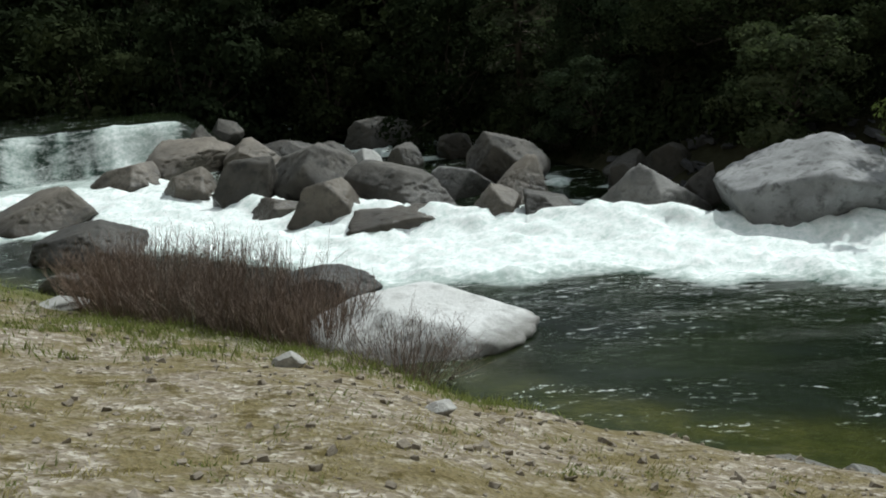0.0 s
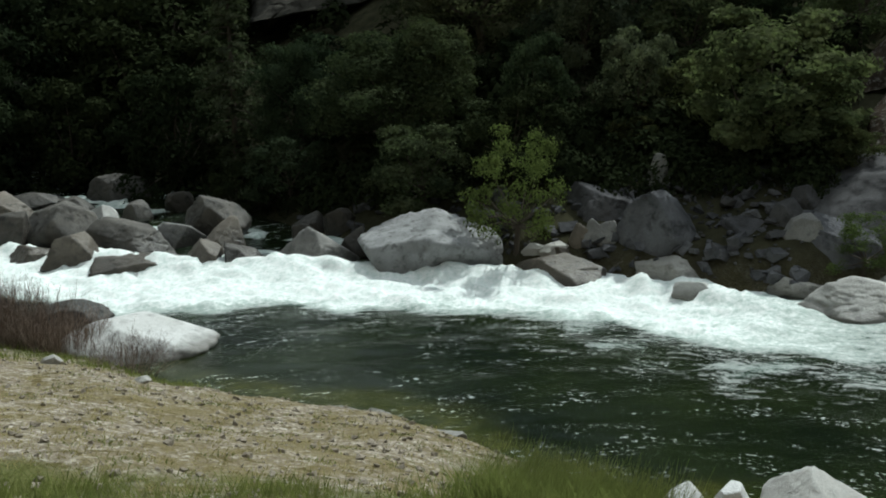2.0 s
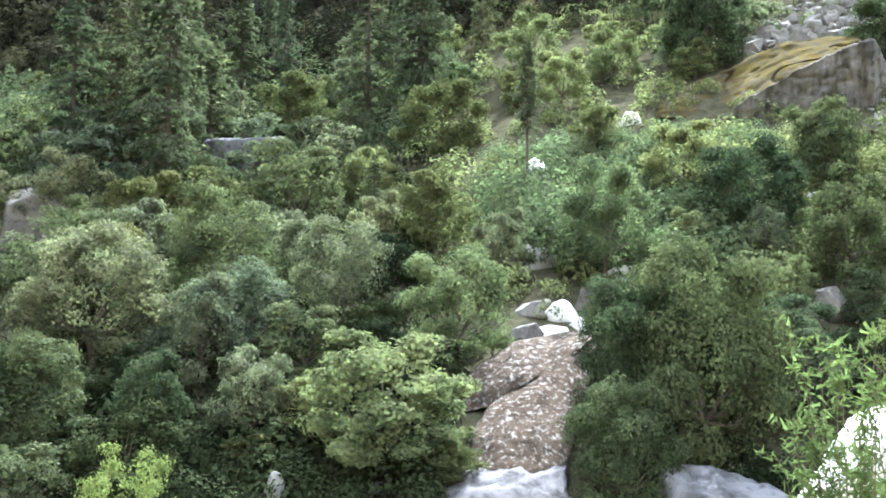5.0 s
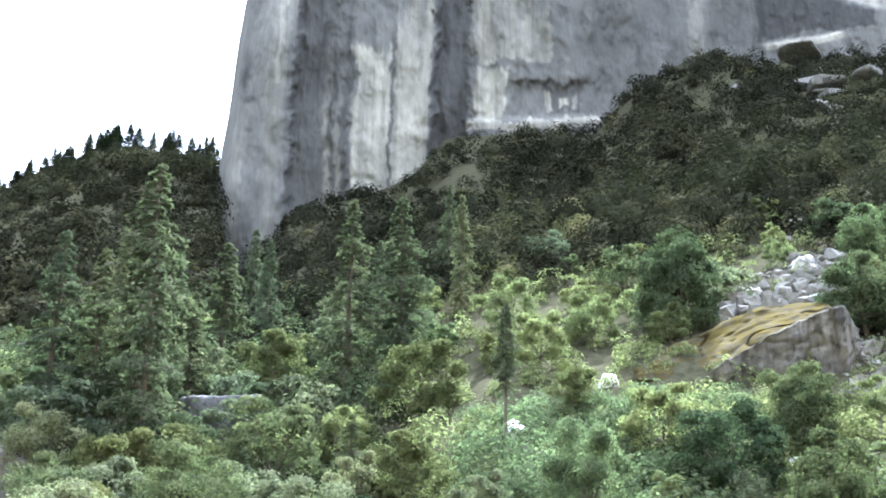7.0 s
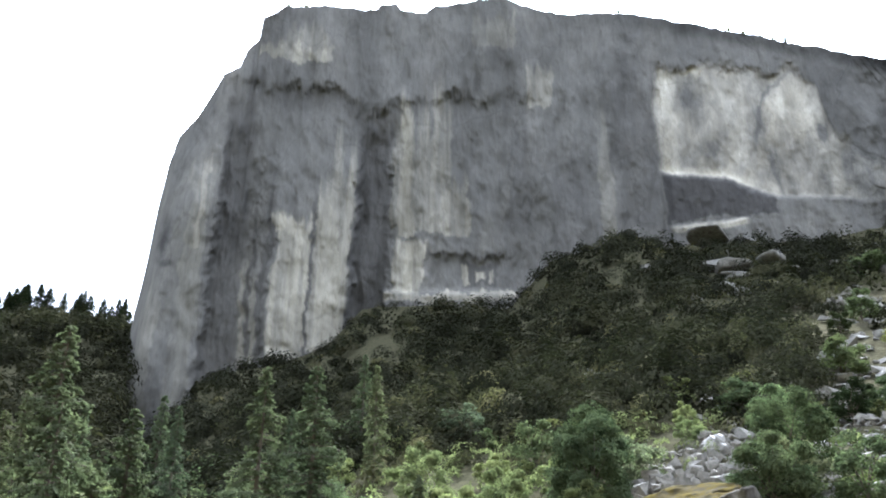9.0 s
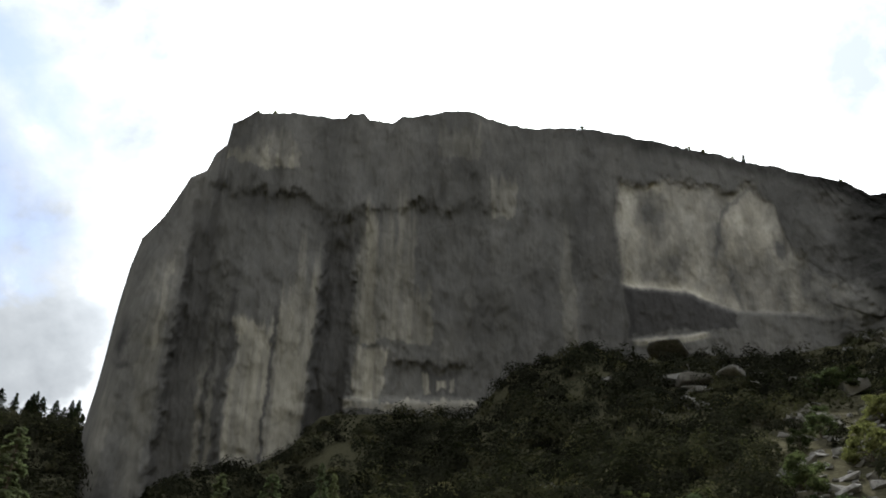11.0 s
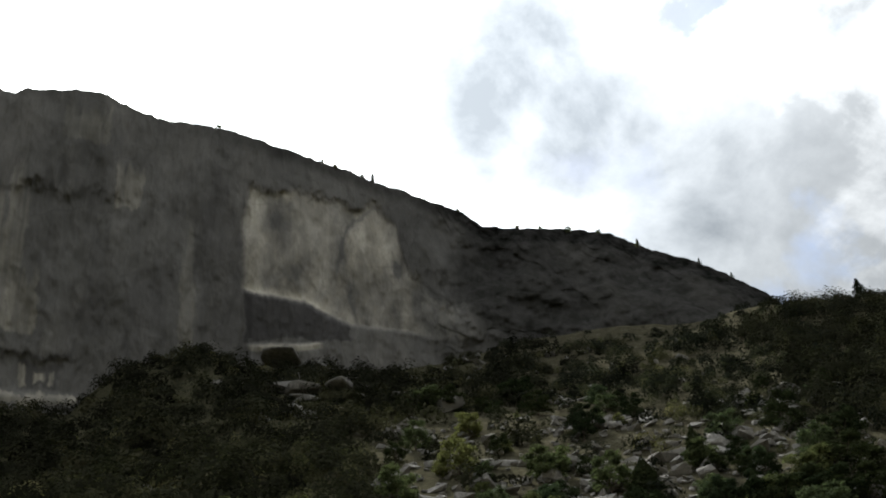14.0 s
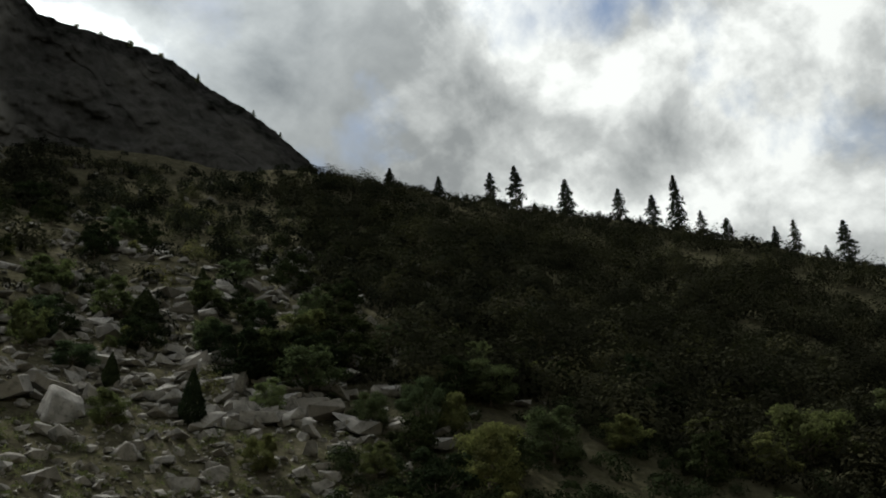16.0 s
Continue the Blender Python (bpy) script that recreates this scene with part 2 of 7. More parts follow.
def ground_material():
    """Gravel and dry grass on the road side, leaf litter under the trees, scree on the open slope."""
    m, n, l, b = material("ground", 1.0, 0.0)
    pebble = n.new("ShaderNodeTexVoronoi")
    pebble.inputs["Scale"].default_value = 21
    c = n.new("ShaderNodeTexCoord")
    l.new(c.outputs["Object"], pebble.inputs["Vector"])
    peb = n.new("ShaderNodeSeparateColor")
    l.new(pebble.outputs["Color"], peb.inputs["Color"])
    stone = ramp(n, l, peb.outputs["Red"], (0.0, (0.15, 0.125, 0.095)), (0.55, (0.35, 0.305, 0.24)), (1.0, (0.60, 0.555, 0.48)))
    dirt = ramp(n, l, tex(n, l, 14, 8, 0.7), (0.3, (0.11, 0.088, 0.062)), (0.7, (0.29, 0.240, 0.178)))
    gravel = blend(n, l, ramp(n, l, tex(n, l, 5, 6, 0.6), (0.38, grey(0)), (0.56, grey(0.85))), dirt, stone)
    straw = ramp(n, l, tex(n, l, 38, 6, 0.7), (0.3, (0.085, 0.070, 0.030)), (0.7, (0.245, 0.198, 0.092)))
    patch = tex(n, l, 1.1, 8, 0.72)
    bank = blend(n, l, ramp(n, l, patch, (0.44, grey(0)), (0.56, grey(0.8))), gravel, straw)
    mats = ramp(n, l, tex(n, l, 4.5, 4, 0.6), (0.56, grey(0)), (0.64, grey(0.85)))
    bank = blend(n, l, mats, bank, ramp(n, l, tex(n, l, 50, 5, 0.7), (0.3, (0.045, 0.035, 0.014)), (0.7, (0.15, 0.120, 0.050))))
    greens = ramp(n, l, tex(n, l, 30, 6, 0.7), (0.3, (0.048, 0.060, 0.017)), (0.7, (0.145, 0.150, 0.052)))
    bank = blend(n, l, attribute(n, "grass"), bank, greens)
    litter = ramp(n, l, tex(n, l, 1.4, 9, 0.7), (0.3, (0.022, 0.022, 0.014)), (0.7, (0.065, 0.062, 0.038)))
    scrub = ramp(n, l, tex(n, l, 0.35, 8, 0.7), (0.35, (0.050, 0.045, 0.034)), (0.52, (0.074, 0.070, 0.044)), (0.74, (0.150, 0.136, 0.106)))
    scrub = blend(n, l, 0.85, scrub, ramp(n, l, tex(n, l, 1.7, 9, 0.75), (0.36, grey(0.25)), (0.64, grey(1.0))), "MULTIPLY")
    far = blend(n, l, attribute(n, "scree"), litter, scrub)
    l.new(blend(n, l, attribute(n, "far"), bank, far), b.inputs["Base Color"])
    bump(n, l, b, blend(n, l, 0.5, tex(n, l, 16, 8, 0.7), pebble.outputs["Distance"]), 0.8, 0.05)
    return m


M_GROUND = ground_material()


def water_material():
    """Dark green river with broken white water where the foam attribute is high."""
    m, n, l, b = material("river_water", 0.05, 0.5)
    fo = attribute(n, "foam")
    streak = tex(n, l, 1.0, 8, 0.68, space="UV", stretch=(1.1, 3.4, 1), distortion=0.5)
    bub = tex(n, l, 7.0, 9, 0.72)
    total = n.new("ShaderNodeMath")
    total.operation = "MULTIPLY_ADD"
    total.inputs[1].default_value = 1.5
    l.new(blend(n, l, 0.4, streak, bub), total.inputs[0])
    l.new(fo, total.inputs[2])
    span = n.new("ShaderNodeMapRange")
    for k, v in (("From Min", 1.12), ("From Max", 1.68)):
        span.inputs[k].default_value = v
    l.new(total.outputs["Value"], span.inputs["Value"])
    # small flecks riding on lines of current: foam, and sun sparkles painted white
    lines = ramp(n, l, tex(n, l, 0.55, 5, 0.6, space="UV", stretch=(1, 3.0, 1), distortion=0.8), (0.51, grey(0)), (0.64, grey(1)))
    sparkle_fleck = ramp(n, l, tex(n, l, 4.2, 6, 0.75, space="UV", stretch=(1, 2.6, 1)), (0.57, grey(0)), (0.62, grey(1)))
    mask = blend(n, l, 1.0, span.outputs["Result"], blend(n, l, 1.0, lines, sparkle_fleck, "MULTIPLY"), "LIGHTEN")
    deep = ramp(n, l, tex(n, l, 0.35, 4, 0.5), (0.35, (0.006, 0.010, 0.005)), (0.65, (0.015, 0.022, 0.008)))
    shallow = ramp(n, l, tex(n, l, 1.2, 5, 0.6), (0.35, (0.022, 0.030, 0.006)), (0.65, (0.060, 0.062, 0.014)))
    col = blend(n, l, attribute(n, "shallow"), deep, shallow)
    aer = blend(n, l, ramp(n, l, fo, (0.42, grey(0)), (0.95, grey(1))), col, (0.20, 0.33, 0.27))
    white = ramp(n, l, bub, (0.34, (0.58, 0.66, 0.63)), (0.62, (0.90, 0.91, 0.90)))
    l.new(blend(n, l, mask, aer, white), b.inputs["Base Color"])
    l.new(ramp(n, l, mask, (0.0, grey(0.05)), (0.6, grey(0.8))), b.inputs["Roughness"])
    b.inputs["IOR"].default_value = 1.33
    h = blend(n, l, 0.45, tex(n, l, 2.0, 6, 0.62, stretch=(1, 1.8, 1), distortion=0.4), tex(n, l, 9, 6, 0.65))
    bump(n, l, b, h, 0.30, 0.075)
    return m


M_WATER = water_material()


def cliff_material():
    """Grey granite wall with dark water streaks, buff and pale fresh faces; shade of overhangs is put into the colour.
    """
    m, n, l, b = material("cliff_granite", 0.95, 0.0)
    streak = tex(n, l, 0.06, 8, 0.55, stretch=(1, 1, 0.06), distortion=0.25)
    broad = tex(n, l, 0.022, 6, 0.6, stretch=(1, 1, 0.22), distortion=0.6)
    fine = tex(n, l, 0.5, 9, 0.7, stretch=(1, 1, 0.25))
    base = ramp(n, l, streak, (0.30, (0.108, 0.105, 0.099)), (0.50, (0.130, 0.126, 0.118)), (0.70, (0.165, 0.158, 0.146)))
    buff = ramp(n, l, streak, (0.34, (0.23, 0.215, 0.175)), (0.6, (0.40, 0.375, 0.31)))
    col = blend(n, l, ramp(n, l, broad, (0.52, grey(0)), (0.68, grey(0.16))), base, buff)
    # shade of hood and recesses mixed into the colour, with dark streaks
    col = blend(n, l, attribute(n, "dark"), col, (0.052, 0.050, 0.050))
    fresh = ramp(n, l, tex(n, l, 0.09, 8, 0.65, stretch=(1, 1, 0.3), distortion=1.0), (0.35, (0.42, 0.385, 0.31)), (0.62, (0.60, 0.565, 0.48)))
    col = blend(n, l, attribute(n, "buff"), col, buff)
    col = blend(n, l, attribute(n, "scar"), col, fresh)
    scrub = ramp(n, l, tex(n, l, 0.16, 8, 0.7), (0.40, (0.010, 0.011, 0.009)), (0.66, (0.045, 0.043, 0.042)))
    col = blend(n, l, attribute(n, "scrub"), col, scrub)
    mottle = tex(n, l, 0.035, 9, 0.66, stretch=(1, 1, 0.7), distortion=0.8)
    col = blend(n, l, 0.8, col, ramp(n, l, mottle, (0.30, grey(0.74)), (0.68, grey(1.12))), "MULTIPLY")
    col = blend(n, l, 0.38, col, ramp(n, l, fine, (0.3, grey(0.5)), (0.65, grey(1))), "MULTIPLY")
    joint = n.new("ShaderNodeTexVoronoi")
    joint.feature = "DISTANCE_TO_EDGE"
    joint.inputs["Scale"].default_value = 0.03
    wob = n.new("ShaderNodeMapping")
    wob.inputs["Scale"].default_value = (1, 1, 0.4)
    warp = n.new("ShaderNodeVectorMath")
    warp.operation = "MULTIPLY_ADD"
    warp.inputs[1].default_value = (26, 26, 26)
    nz = n.new("ShaderNodeTexNoise")
    nz.inputs["Scale"].default_value = 0.05
    c = n.new("ShaderNodeTexCoord")
    l.new(c.outputs["Object"], nz.inputs["Vector"])
    l.new(nz.outputs["Color"], warp.inputs[0])
    l.new(c.outputs["Object"], warp.inputs[2])
    l.new(warp.outputs["Vector"], wob.inputs["Vector"])
    l.new(wob.outputs["Vector"], joint.inputs["Vector"])
    seam = ramp(n, l, joint.outputs["Distance"], (0.0, grey(0.8)), (0.016, grey(1)))
    col = blend(n, l, 0.7, col, seam, "MULTIPLY")
    l.new(col, b.inputs["Base Color"])
    bump(n, l, b, blend(n, l, 0.6, streak, fine), 0.4, 2.0)
    return m


M_CLIFF = cliff_material()


def coping_material():
    m, n, l, b = material("dressed_stone", 0.9)
    t = tex(n, l, 3.0, 9, 0.65)
    s = tex(n, l, 60, 4, 0.7)
    col = ramp(n, l, t, (0.3, (0.34, 0.34, 0.35)), (0.7, (0.50, 0.50, 0.51)))
    l.new(blend(n, l, 0.3, col, ramp(n, l, s, (0.3, grey(0.5)), (0.6, grey(1))), "MULTIPLY"), b.inputs["Base Color"])
    bump(n, l, b, blend(n, l, 0.5, t, s), 0.6, 0.01)
    return m


M_COPING = coping_material()


# ---- the lie of the land (azimuth clockwise from +y, radius from the road shoulder) ----
LATTICE = np.random.RandomState(7).rand(256, 256)
LATTICE3 = np.random.RandomState(8).rand(48, 48, 48)


def vnoise(x, y, octaves=4, gain=0.5):
    """Smooth noise about 0, from -1 to 1, on arrays."""
    x, y = np.asarray(x, float), np.asarray(y, float)
    out, amp, norm = np.zeros(np.broadcast(x, y).shape), 1.0, 0.0
    for k in range(octaves):
        xi, yi = np.floor(x).astype(int), np.floor(y).astype(int)
        u, v = x - xi, y - yi
        u, v = u * u * (3 - 2 * u), v * v * (3 - 2 * v)
        a, b = LATTICE[xi % 256, yi % 256], LATTICE[(xi + 1) % 256, yi % 256]
        c, d = LATTICE[xi % 256, (yi + 1) % 256], LATTICE[(xi + 1) % 256, (yi + 1) % 256]
        out = out + amp * ((a * (1 - u) + b * u) * (1 - v) + (c * (1 - u) + d * u) * v - 0.5) * 2
        norm += amp
        amp *= gain
        x, y = x * 2.03 + 17.1, y * 2.03 + 5.3
    return out / norm


def vnoise3(p, octaves=4, gain=0.5):
    out, amp, norm = np.zeros(len(p)), 1.0, 0.0
    for k in range(octaves):
        i = np.floor(p).astype(int)
        f = p - i
        f = f * f * (3 - 2 * f)
        acc = 0
        for dx in (0, 1):
            for dy in (0, 1):
                for dz in (0, 1):
                    w = (f[:, 0] if dx else 1 - f[:, 0]) * (f[:, 1] if dy else 1 - f[:, 1]) * (f[:, 2] if dz else 1 - f[:, 2])
                    acc = acc + w * LATTICE3[(i[:, 0] + dx) % 48, (i[:, 1] + dy) % 48, (i[:, 2] + dz) % 48]
        out += amp * (acc - 0.5) * 2
        norm += amp
        amp *= gain
        p = p * 2.03 + 11.7
    return out / norm


def smooth(e0, e1, x):
    t = np.clip((np.asarray(x, float) - e0) / (e1 - e0), 0, 1)
    return t * t * (3 - 2 * t)


def near_shore(az):
    return np.interp(az, (-180, -60, -23, -17, -11, -5, -1, 6, 11, 15, 20, 32, 45, 60, 90, 180),
                     (60, 50, 31.5, 27.5, 24.4, 21.2, 20.0, 18.6, 17.0, 15.9, 15.0, 15.0, 15.2, 16, 18, 60))


def far_shore(az):
    return np.interp(az, (-180, -60, -25, -20, -15, -6, 0, 6, 13, 21, 28, 34, 40, 46, 60, 90, 180),
                     (90, 80, 52, 50, 46, 42, 36, 32, 29.5, 28.2, 27.6, 28.5, 29.6, 31, 34, 40, 90))


def rim(az):
    """How high the open slope's upper edge stands above the eye's level, in degrees."""
    return np.interp(az, (-180, -60, -30, 0, 7, 9, 11, 12.5, 17.9, 18.7, 20.3, 25, 30, 33, 40, 48, 56, 63, 72, 79, 93, 103, 110, 130, 180),
                     (8, 12, 14, 16, 18.9, 20.2, 21.2, 21.8, 21.8, 16.5, 18.0, 20.0, 22.0, 24.0, 25.0, 27.6, 27.4, 27.2, 27.0, 27.0, 24.0, 21.6, 19.0, 13, 8))


def foot_line(az):
    """Where the trees stop against the foot of the wall, in degrees above the eye's level."""
    return np.interp(az, (17.9, 18.7, 20.0, 20.7, 21.8, 23.1, 25.3, 27.2, 28.8, 29.6, 30.4, 31.6, 35, 39.0, 40.2, 41.5, 45.6, 48.3, 53, 56, 58.5, 61, 64),
                     (21.8, 15.2, 15.8, 17.4, 19.2, 20.1, 20.7, 21.0, 21.6, 22.6, 23.6, 24.0, 24.2, 24.2, 25.4, 26.6, 27.7, 26.9, 26.7, 26.4, 26.4, 26.5, 27.2))


def reach(az):
    """Distance of that upper edge."""
    return np.interp(az, (-180, -60, 7, 17.9, 18.7, 60, 90, 180), (500, 520, 560, 560, 330, 330, 340, 500))


def water_level(x, y):
    """The river falls about a metre and a half over the cascade."""
    r, az = np.hypot(x, y), np.degrees(np.arctan2(x, y))
    edge = 42.4 + 0.5 * vnoise(az * 0.35, r * 0.0 + 3.0, 2)
    return 0.25 * smooth(33, 41, r) * smooth(-8, -14, az) + 1.35 * smooth(edge, edge + 1.5, r) * smooth(-12.5, -15.5, az)


def height(x, y):
    x, y = np.asarray(x, float), np.asarray(y, float)
    r, az = np.hypot(x, y) + 1e-6, np.degrees(np.arctan2(x, y))
    rn = near_shore(az) + 0.8 * vnoise(az * 0.12, az * 0 + 1.5, 3)
    rf = far_shore(az)
    # road side: level shoulder, then a gravel slope to the water
    s = np.clip((r - 3.2) / (rn - 3.2), 0, 1.25)
    bank = 5.4 - 1.1 * smooth(1.8, 3.6, r) - 4.35 * (0.25 * s + 0.75 * s ** 1.15)
    bank = bank + 0.16 * vnoise(x * 0.5, y * 0.5, 4) * smooth(2, 6, r) + 0.05 * vnoise(x * 2.4, y * 2.4, 3) * smooth(4, 7, r)
    # river bed
    bed = -1.3 + 0.3 * vnoise(x * 0.4, y * 0.4, 3) + water_level(x, y)
    # far slope
    rm = reach(az)
    em = rim(az)
    em = em + np.where((az > 17.9) & (az < 64), (foot_line(az) - em) * smooth(0.62, 0.93, r / rm), 0.0)
    q = (rf / rm) ** 0.9
    a = (em + 12.5 * q) / (1 - q)
    rr = np.minimum(r, rm)
    e = a - (a + 12.5) * (rf / np.maximum(rr, rf * 0.8)) ** 0.9
    slope = 7.0 + rr * np.tan(np.radians(e)) + (r - rr) * 0.02
    up = smooth(0, 30, r - rf)
    slope = slope + up * (2.2 * vnoise(x * 0.045, y * 0.045, 4) + 0.5 * vnoise(x * 0.3, y * 0.3, 3) + 0.012 * r * vnoise(x * 0.014 + 9, y * 0.014, 3))
    t_in, t_out = smooth(-0.8, 2.2, r - rn), smooth(-2.0, 0.8, r - rf)
    z = bank * (1 - t_in) + bed * t_in
    z = z * (1 - t_out) + slope * t_out
    # unseen valley side, added behind the road to hold back sky light
    turn = np.abs((az - 40.0 + 180.0) % 360.0 - 180.0)
    wall = 5.3 + np.minimum(np.maximum(r - 14.0, 0) * 0.62, 230) + 3.0 * vnoise(x * 0.05, y * 0.05, 3) * smooth(14, 40, r)
    w = smooth(84, 112, turn)
    return z * (1 - w) + wall * w


# ---- builders ----
def mesh_from(name, verts, faces, smooth_faces=True):
    """A mesh from arrays of vertices and of equal-sided faces."""
    verts, faces = np.asarray(verts, np.float32), np.asarray(faces, np.int32)
    me = bpy.data.meshes.new(name)
    me.vertices.add(len(verts))
    me.vertices.foreach_set("co", verts.ravel())
    n, k = faces.shape
    me.loops.add(n * k)
    me.loops.foreach_set("vertex_index", faces.ravel())
    me.polygons.add(n)
    me.polygons.foreach_set("loop_start", np.arange(n, dtype=np.int32) * k)
    me.update(calc_edges=True)
    me.polygons.foreach_set("use_smooth", np.full(n, smooth_faces))
    return me


def shade(me, *mats):
    for m in mats:
        me.materials.append(m)
    return me


def field(me, name, values):
    a = me.attributes.new(name, "FLOAT", "POINT")
    a.data.foreach_set("value", np.asarray(values, np.float32).ravel())


def grid_faces(rows, cols, wrap=False):
    i, j = np.meshgrid(np.arange(rows - 1), np.arange(cols if wrap else cols - 1), indexing="ij")
    k = (j + 1) % cols
    return np.stack([i * cols + j, i * cols + k, (i + 1) * cols + k, (i + 1) * cols + j], -1).reshape(-1, 4)


def ground_z(x, y):
    return float(height(np.array([x]), np.array([y]))[0])


# ---- ground: one sheet to the horizon ----
def build_ground():
    az = np.concatenate([np.arange(-180, -32, 4.0), np.arange(-32, 116, 0.5), np.arange(116, 180, 4.0)])
    r = np.concatenate([np.linspace(0.3, 3.0, 8)[:-1], np.arange(3.0, 62, 0.25), 62 * 1.03 ** np.arange(0, 128)])
    rr, aa = np.meshgrid(r, az, indexing="ij")
    x, y = rr * np.sin(np.radians(aa)), rr * np.cos(np.radians(aa))
    z = height(x, y)
    me = mesh_from("ground", np.stack([x, y, z], -1).reshape(-1, 3), grid_faces(len(r), len(az), True)[:, ::-1])
    rn, rf = near_shore(aa), far_shore(aa)
    field(me, "far", smooth(-3, 1, rr - rf))
    lush = smooth(0.15, 0.5, vnoise(x * 0.35 + 4, y * 0.35, 4) + 0.9 * smooth(10.8, 8.2, rr) - 0.3) * 0.9 * smooth(-40, -30, aa) * smooth(44, 34, aa)
    lush = np.maximum(lush, 0.8 * smooth(-3.5, -1.2, rr - rn) * smooth(-8, -14, aa))
    field(me, "grass", lush)
    field(me, "scree", smooth(52, 66, aa + 14 * vnoise(x * 0.02, y * 0.02, 3)) * smooth(45, 70, rr) * (1 - 0.75 * smooth(84, 98, aa)))
    return tagged(new("ground", shade(me, M_GROUND)), "gravel river bank rising to a wooded mountain slope", "ground", kind="structure")


build_ground()


# ---- river ----
def foam_near(az):
    return np.interp(az, (-40, -22, -20, -17, -14, -11, -8, -4.6, 3, 10, 13, 19, 25, 31, 41, 48, 60), (42, 35, 33.6, 31.6, 30.0, 28.4, 26.6, 25.9, 25.5, 24.9, 24.6, 23.6, 22.0, 21.6, 21.6, 22.5, 24))


def foam_far(az):
    return np.interp(az, (-40, -22, -18, -16, -10, -4, 2, 13, 22, 28, 34, 37, 41, 48, 60), (40.5, 40.5, 40, 39, 34.8, 32.4, 31, 29.3, 28.2, 26.8, 27.2, 26.2, 26.0, 25.5, 25))


def build_river():
    az = np.arange(-34, 112, 0.3)
    r = np.concatenate([np.arange(12.5, 46, 0.14), np.arange(46, 58, 0.4)])
    rr, aa = np.meshgrid(r, az, indexing="ij")
    x, y = rr * np.sin(np.radians(aa)), rr * np.cos(np.radians(aa))
    near, far = foam_near(aa), foam_far(aa)
    wob = 0.9 * vnoise(x * 0.5, y * 0.5, 3)
    band = smooth(-0.6, 1.6, rr - near + wob) * smooth(1.2, -0.4, rr - far + wob)
    band = band * smooth(50, 36, aa) * (0.55 + 0.45 * smooth(34, 20, aa))
    edge = 42.4 + 0.5 * vnoise(aa * 0.35, rr * 0 + 3.0, 2)
    fall = smooth(-0.6, 0.4, rr - edge) * smooth(2.6, 1.2, rr - edge) * smooth(-14, -16, aa) * (0.60 + 0.25 * smooth(-0.1, 0.4, vnoise(aa * 2.2, rr * 0.5, 3)) + 0.35 * smooth(-18.6, -17.4, aa))
    run = smooth(34, 36, rr) * smooth(1.0, -0.2, rr - edge) * smooth(-12, -16, aa) * (1 - 0.35 * smooth(39.6, 41.2, rr + 0.8 * vnoise(aa * 1.5, rr * 0.2, 2)) * smooth(-16.8, -17.6, aa))
    pools = 0.75 * smooth(0.0, 0.35, vnoise(x * 0.55 + 3, y * 0.55, 3)) * smooth(0, 2, rr - far) * smooth(12, 6, aa) * smooth(-14, -10, aa)
    foam = np.clip(np.maximum(np.maximum(band, 0.95 * np.maximum(run, 0.8 * fall)), pools), 0, 1)
    # flecks drifting off the rapid into the dark pool
    drift = 0.30 * smooth(-5.0, 0.0, rr - near) * smooth(-10, -3, aa) + 0.05
    drift = drift + 0.2 * smooth(-0.5, 0.8, vnoise(x * 0.7 + 30, y * 1.4, 3)) * smooth(8, 20, aa)
    foam = np.maximum(foam, np.where(rr < far, drift, 0.1))
    churn = smooth(0.5, 0.95, foam)
    z = water_level(x, y) + 0.035 * vnoise(x * 0.9, y * 1.6, 3) + churn * (0.26 * vnoise(x * 0.8 + 7, y * 1.1, 4, 0.65) + 0.17 * np.abs(vnoise(x * 1.6, y * 2.8, 3, 0.7)) + 0.07 * np.abs(vnoise(x * 5.5, y * 6.5, 2, 0.7)))
    standing = np.exp(-((rr - (far - 1.0)) / 0.8) ** 2) * band * smooth(-14, -8, aa)
    z = z + standing * (0.22 + 0.28 * np.abs(vnoise(x * 1.5 + 2, y * 0.9, 2)))
    me = mesh_from("river", np.stack([x, y, z], -1).reshape(-1, 3), grid_faces(len(r), len(az))[:, ::-1])
    field(me, "foam", foam)
    bedz = height(x, y)
    field(me, "shallow", smooth(-1.25, -0.35, bedz - z + 0.25 * vnoise(x * 0.6, y * 0.6, 2)) * smooth(1.0, -3.0, rr - near))
    uv = me.uv_layers.new(name="flow")
    v = np.stack([aa * 0.42, rr], -1).reshape(-1, 2)
    idx = np.empty(len(me.loops), np.int32)
    me.loops.foreach_get("vertex_index", idx)
    uv.data.foreach_set("uv", v[idx].astype(np.float32).ravel())
    return tagged(new("river", shade(me, M_WATER)), "dark green river with a white rapid and a low cascade", "water", kind="structure")


build_river()


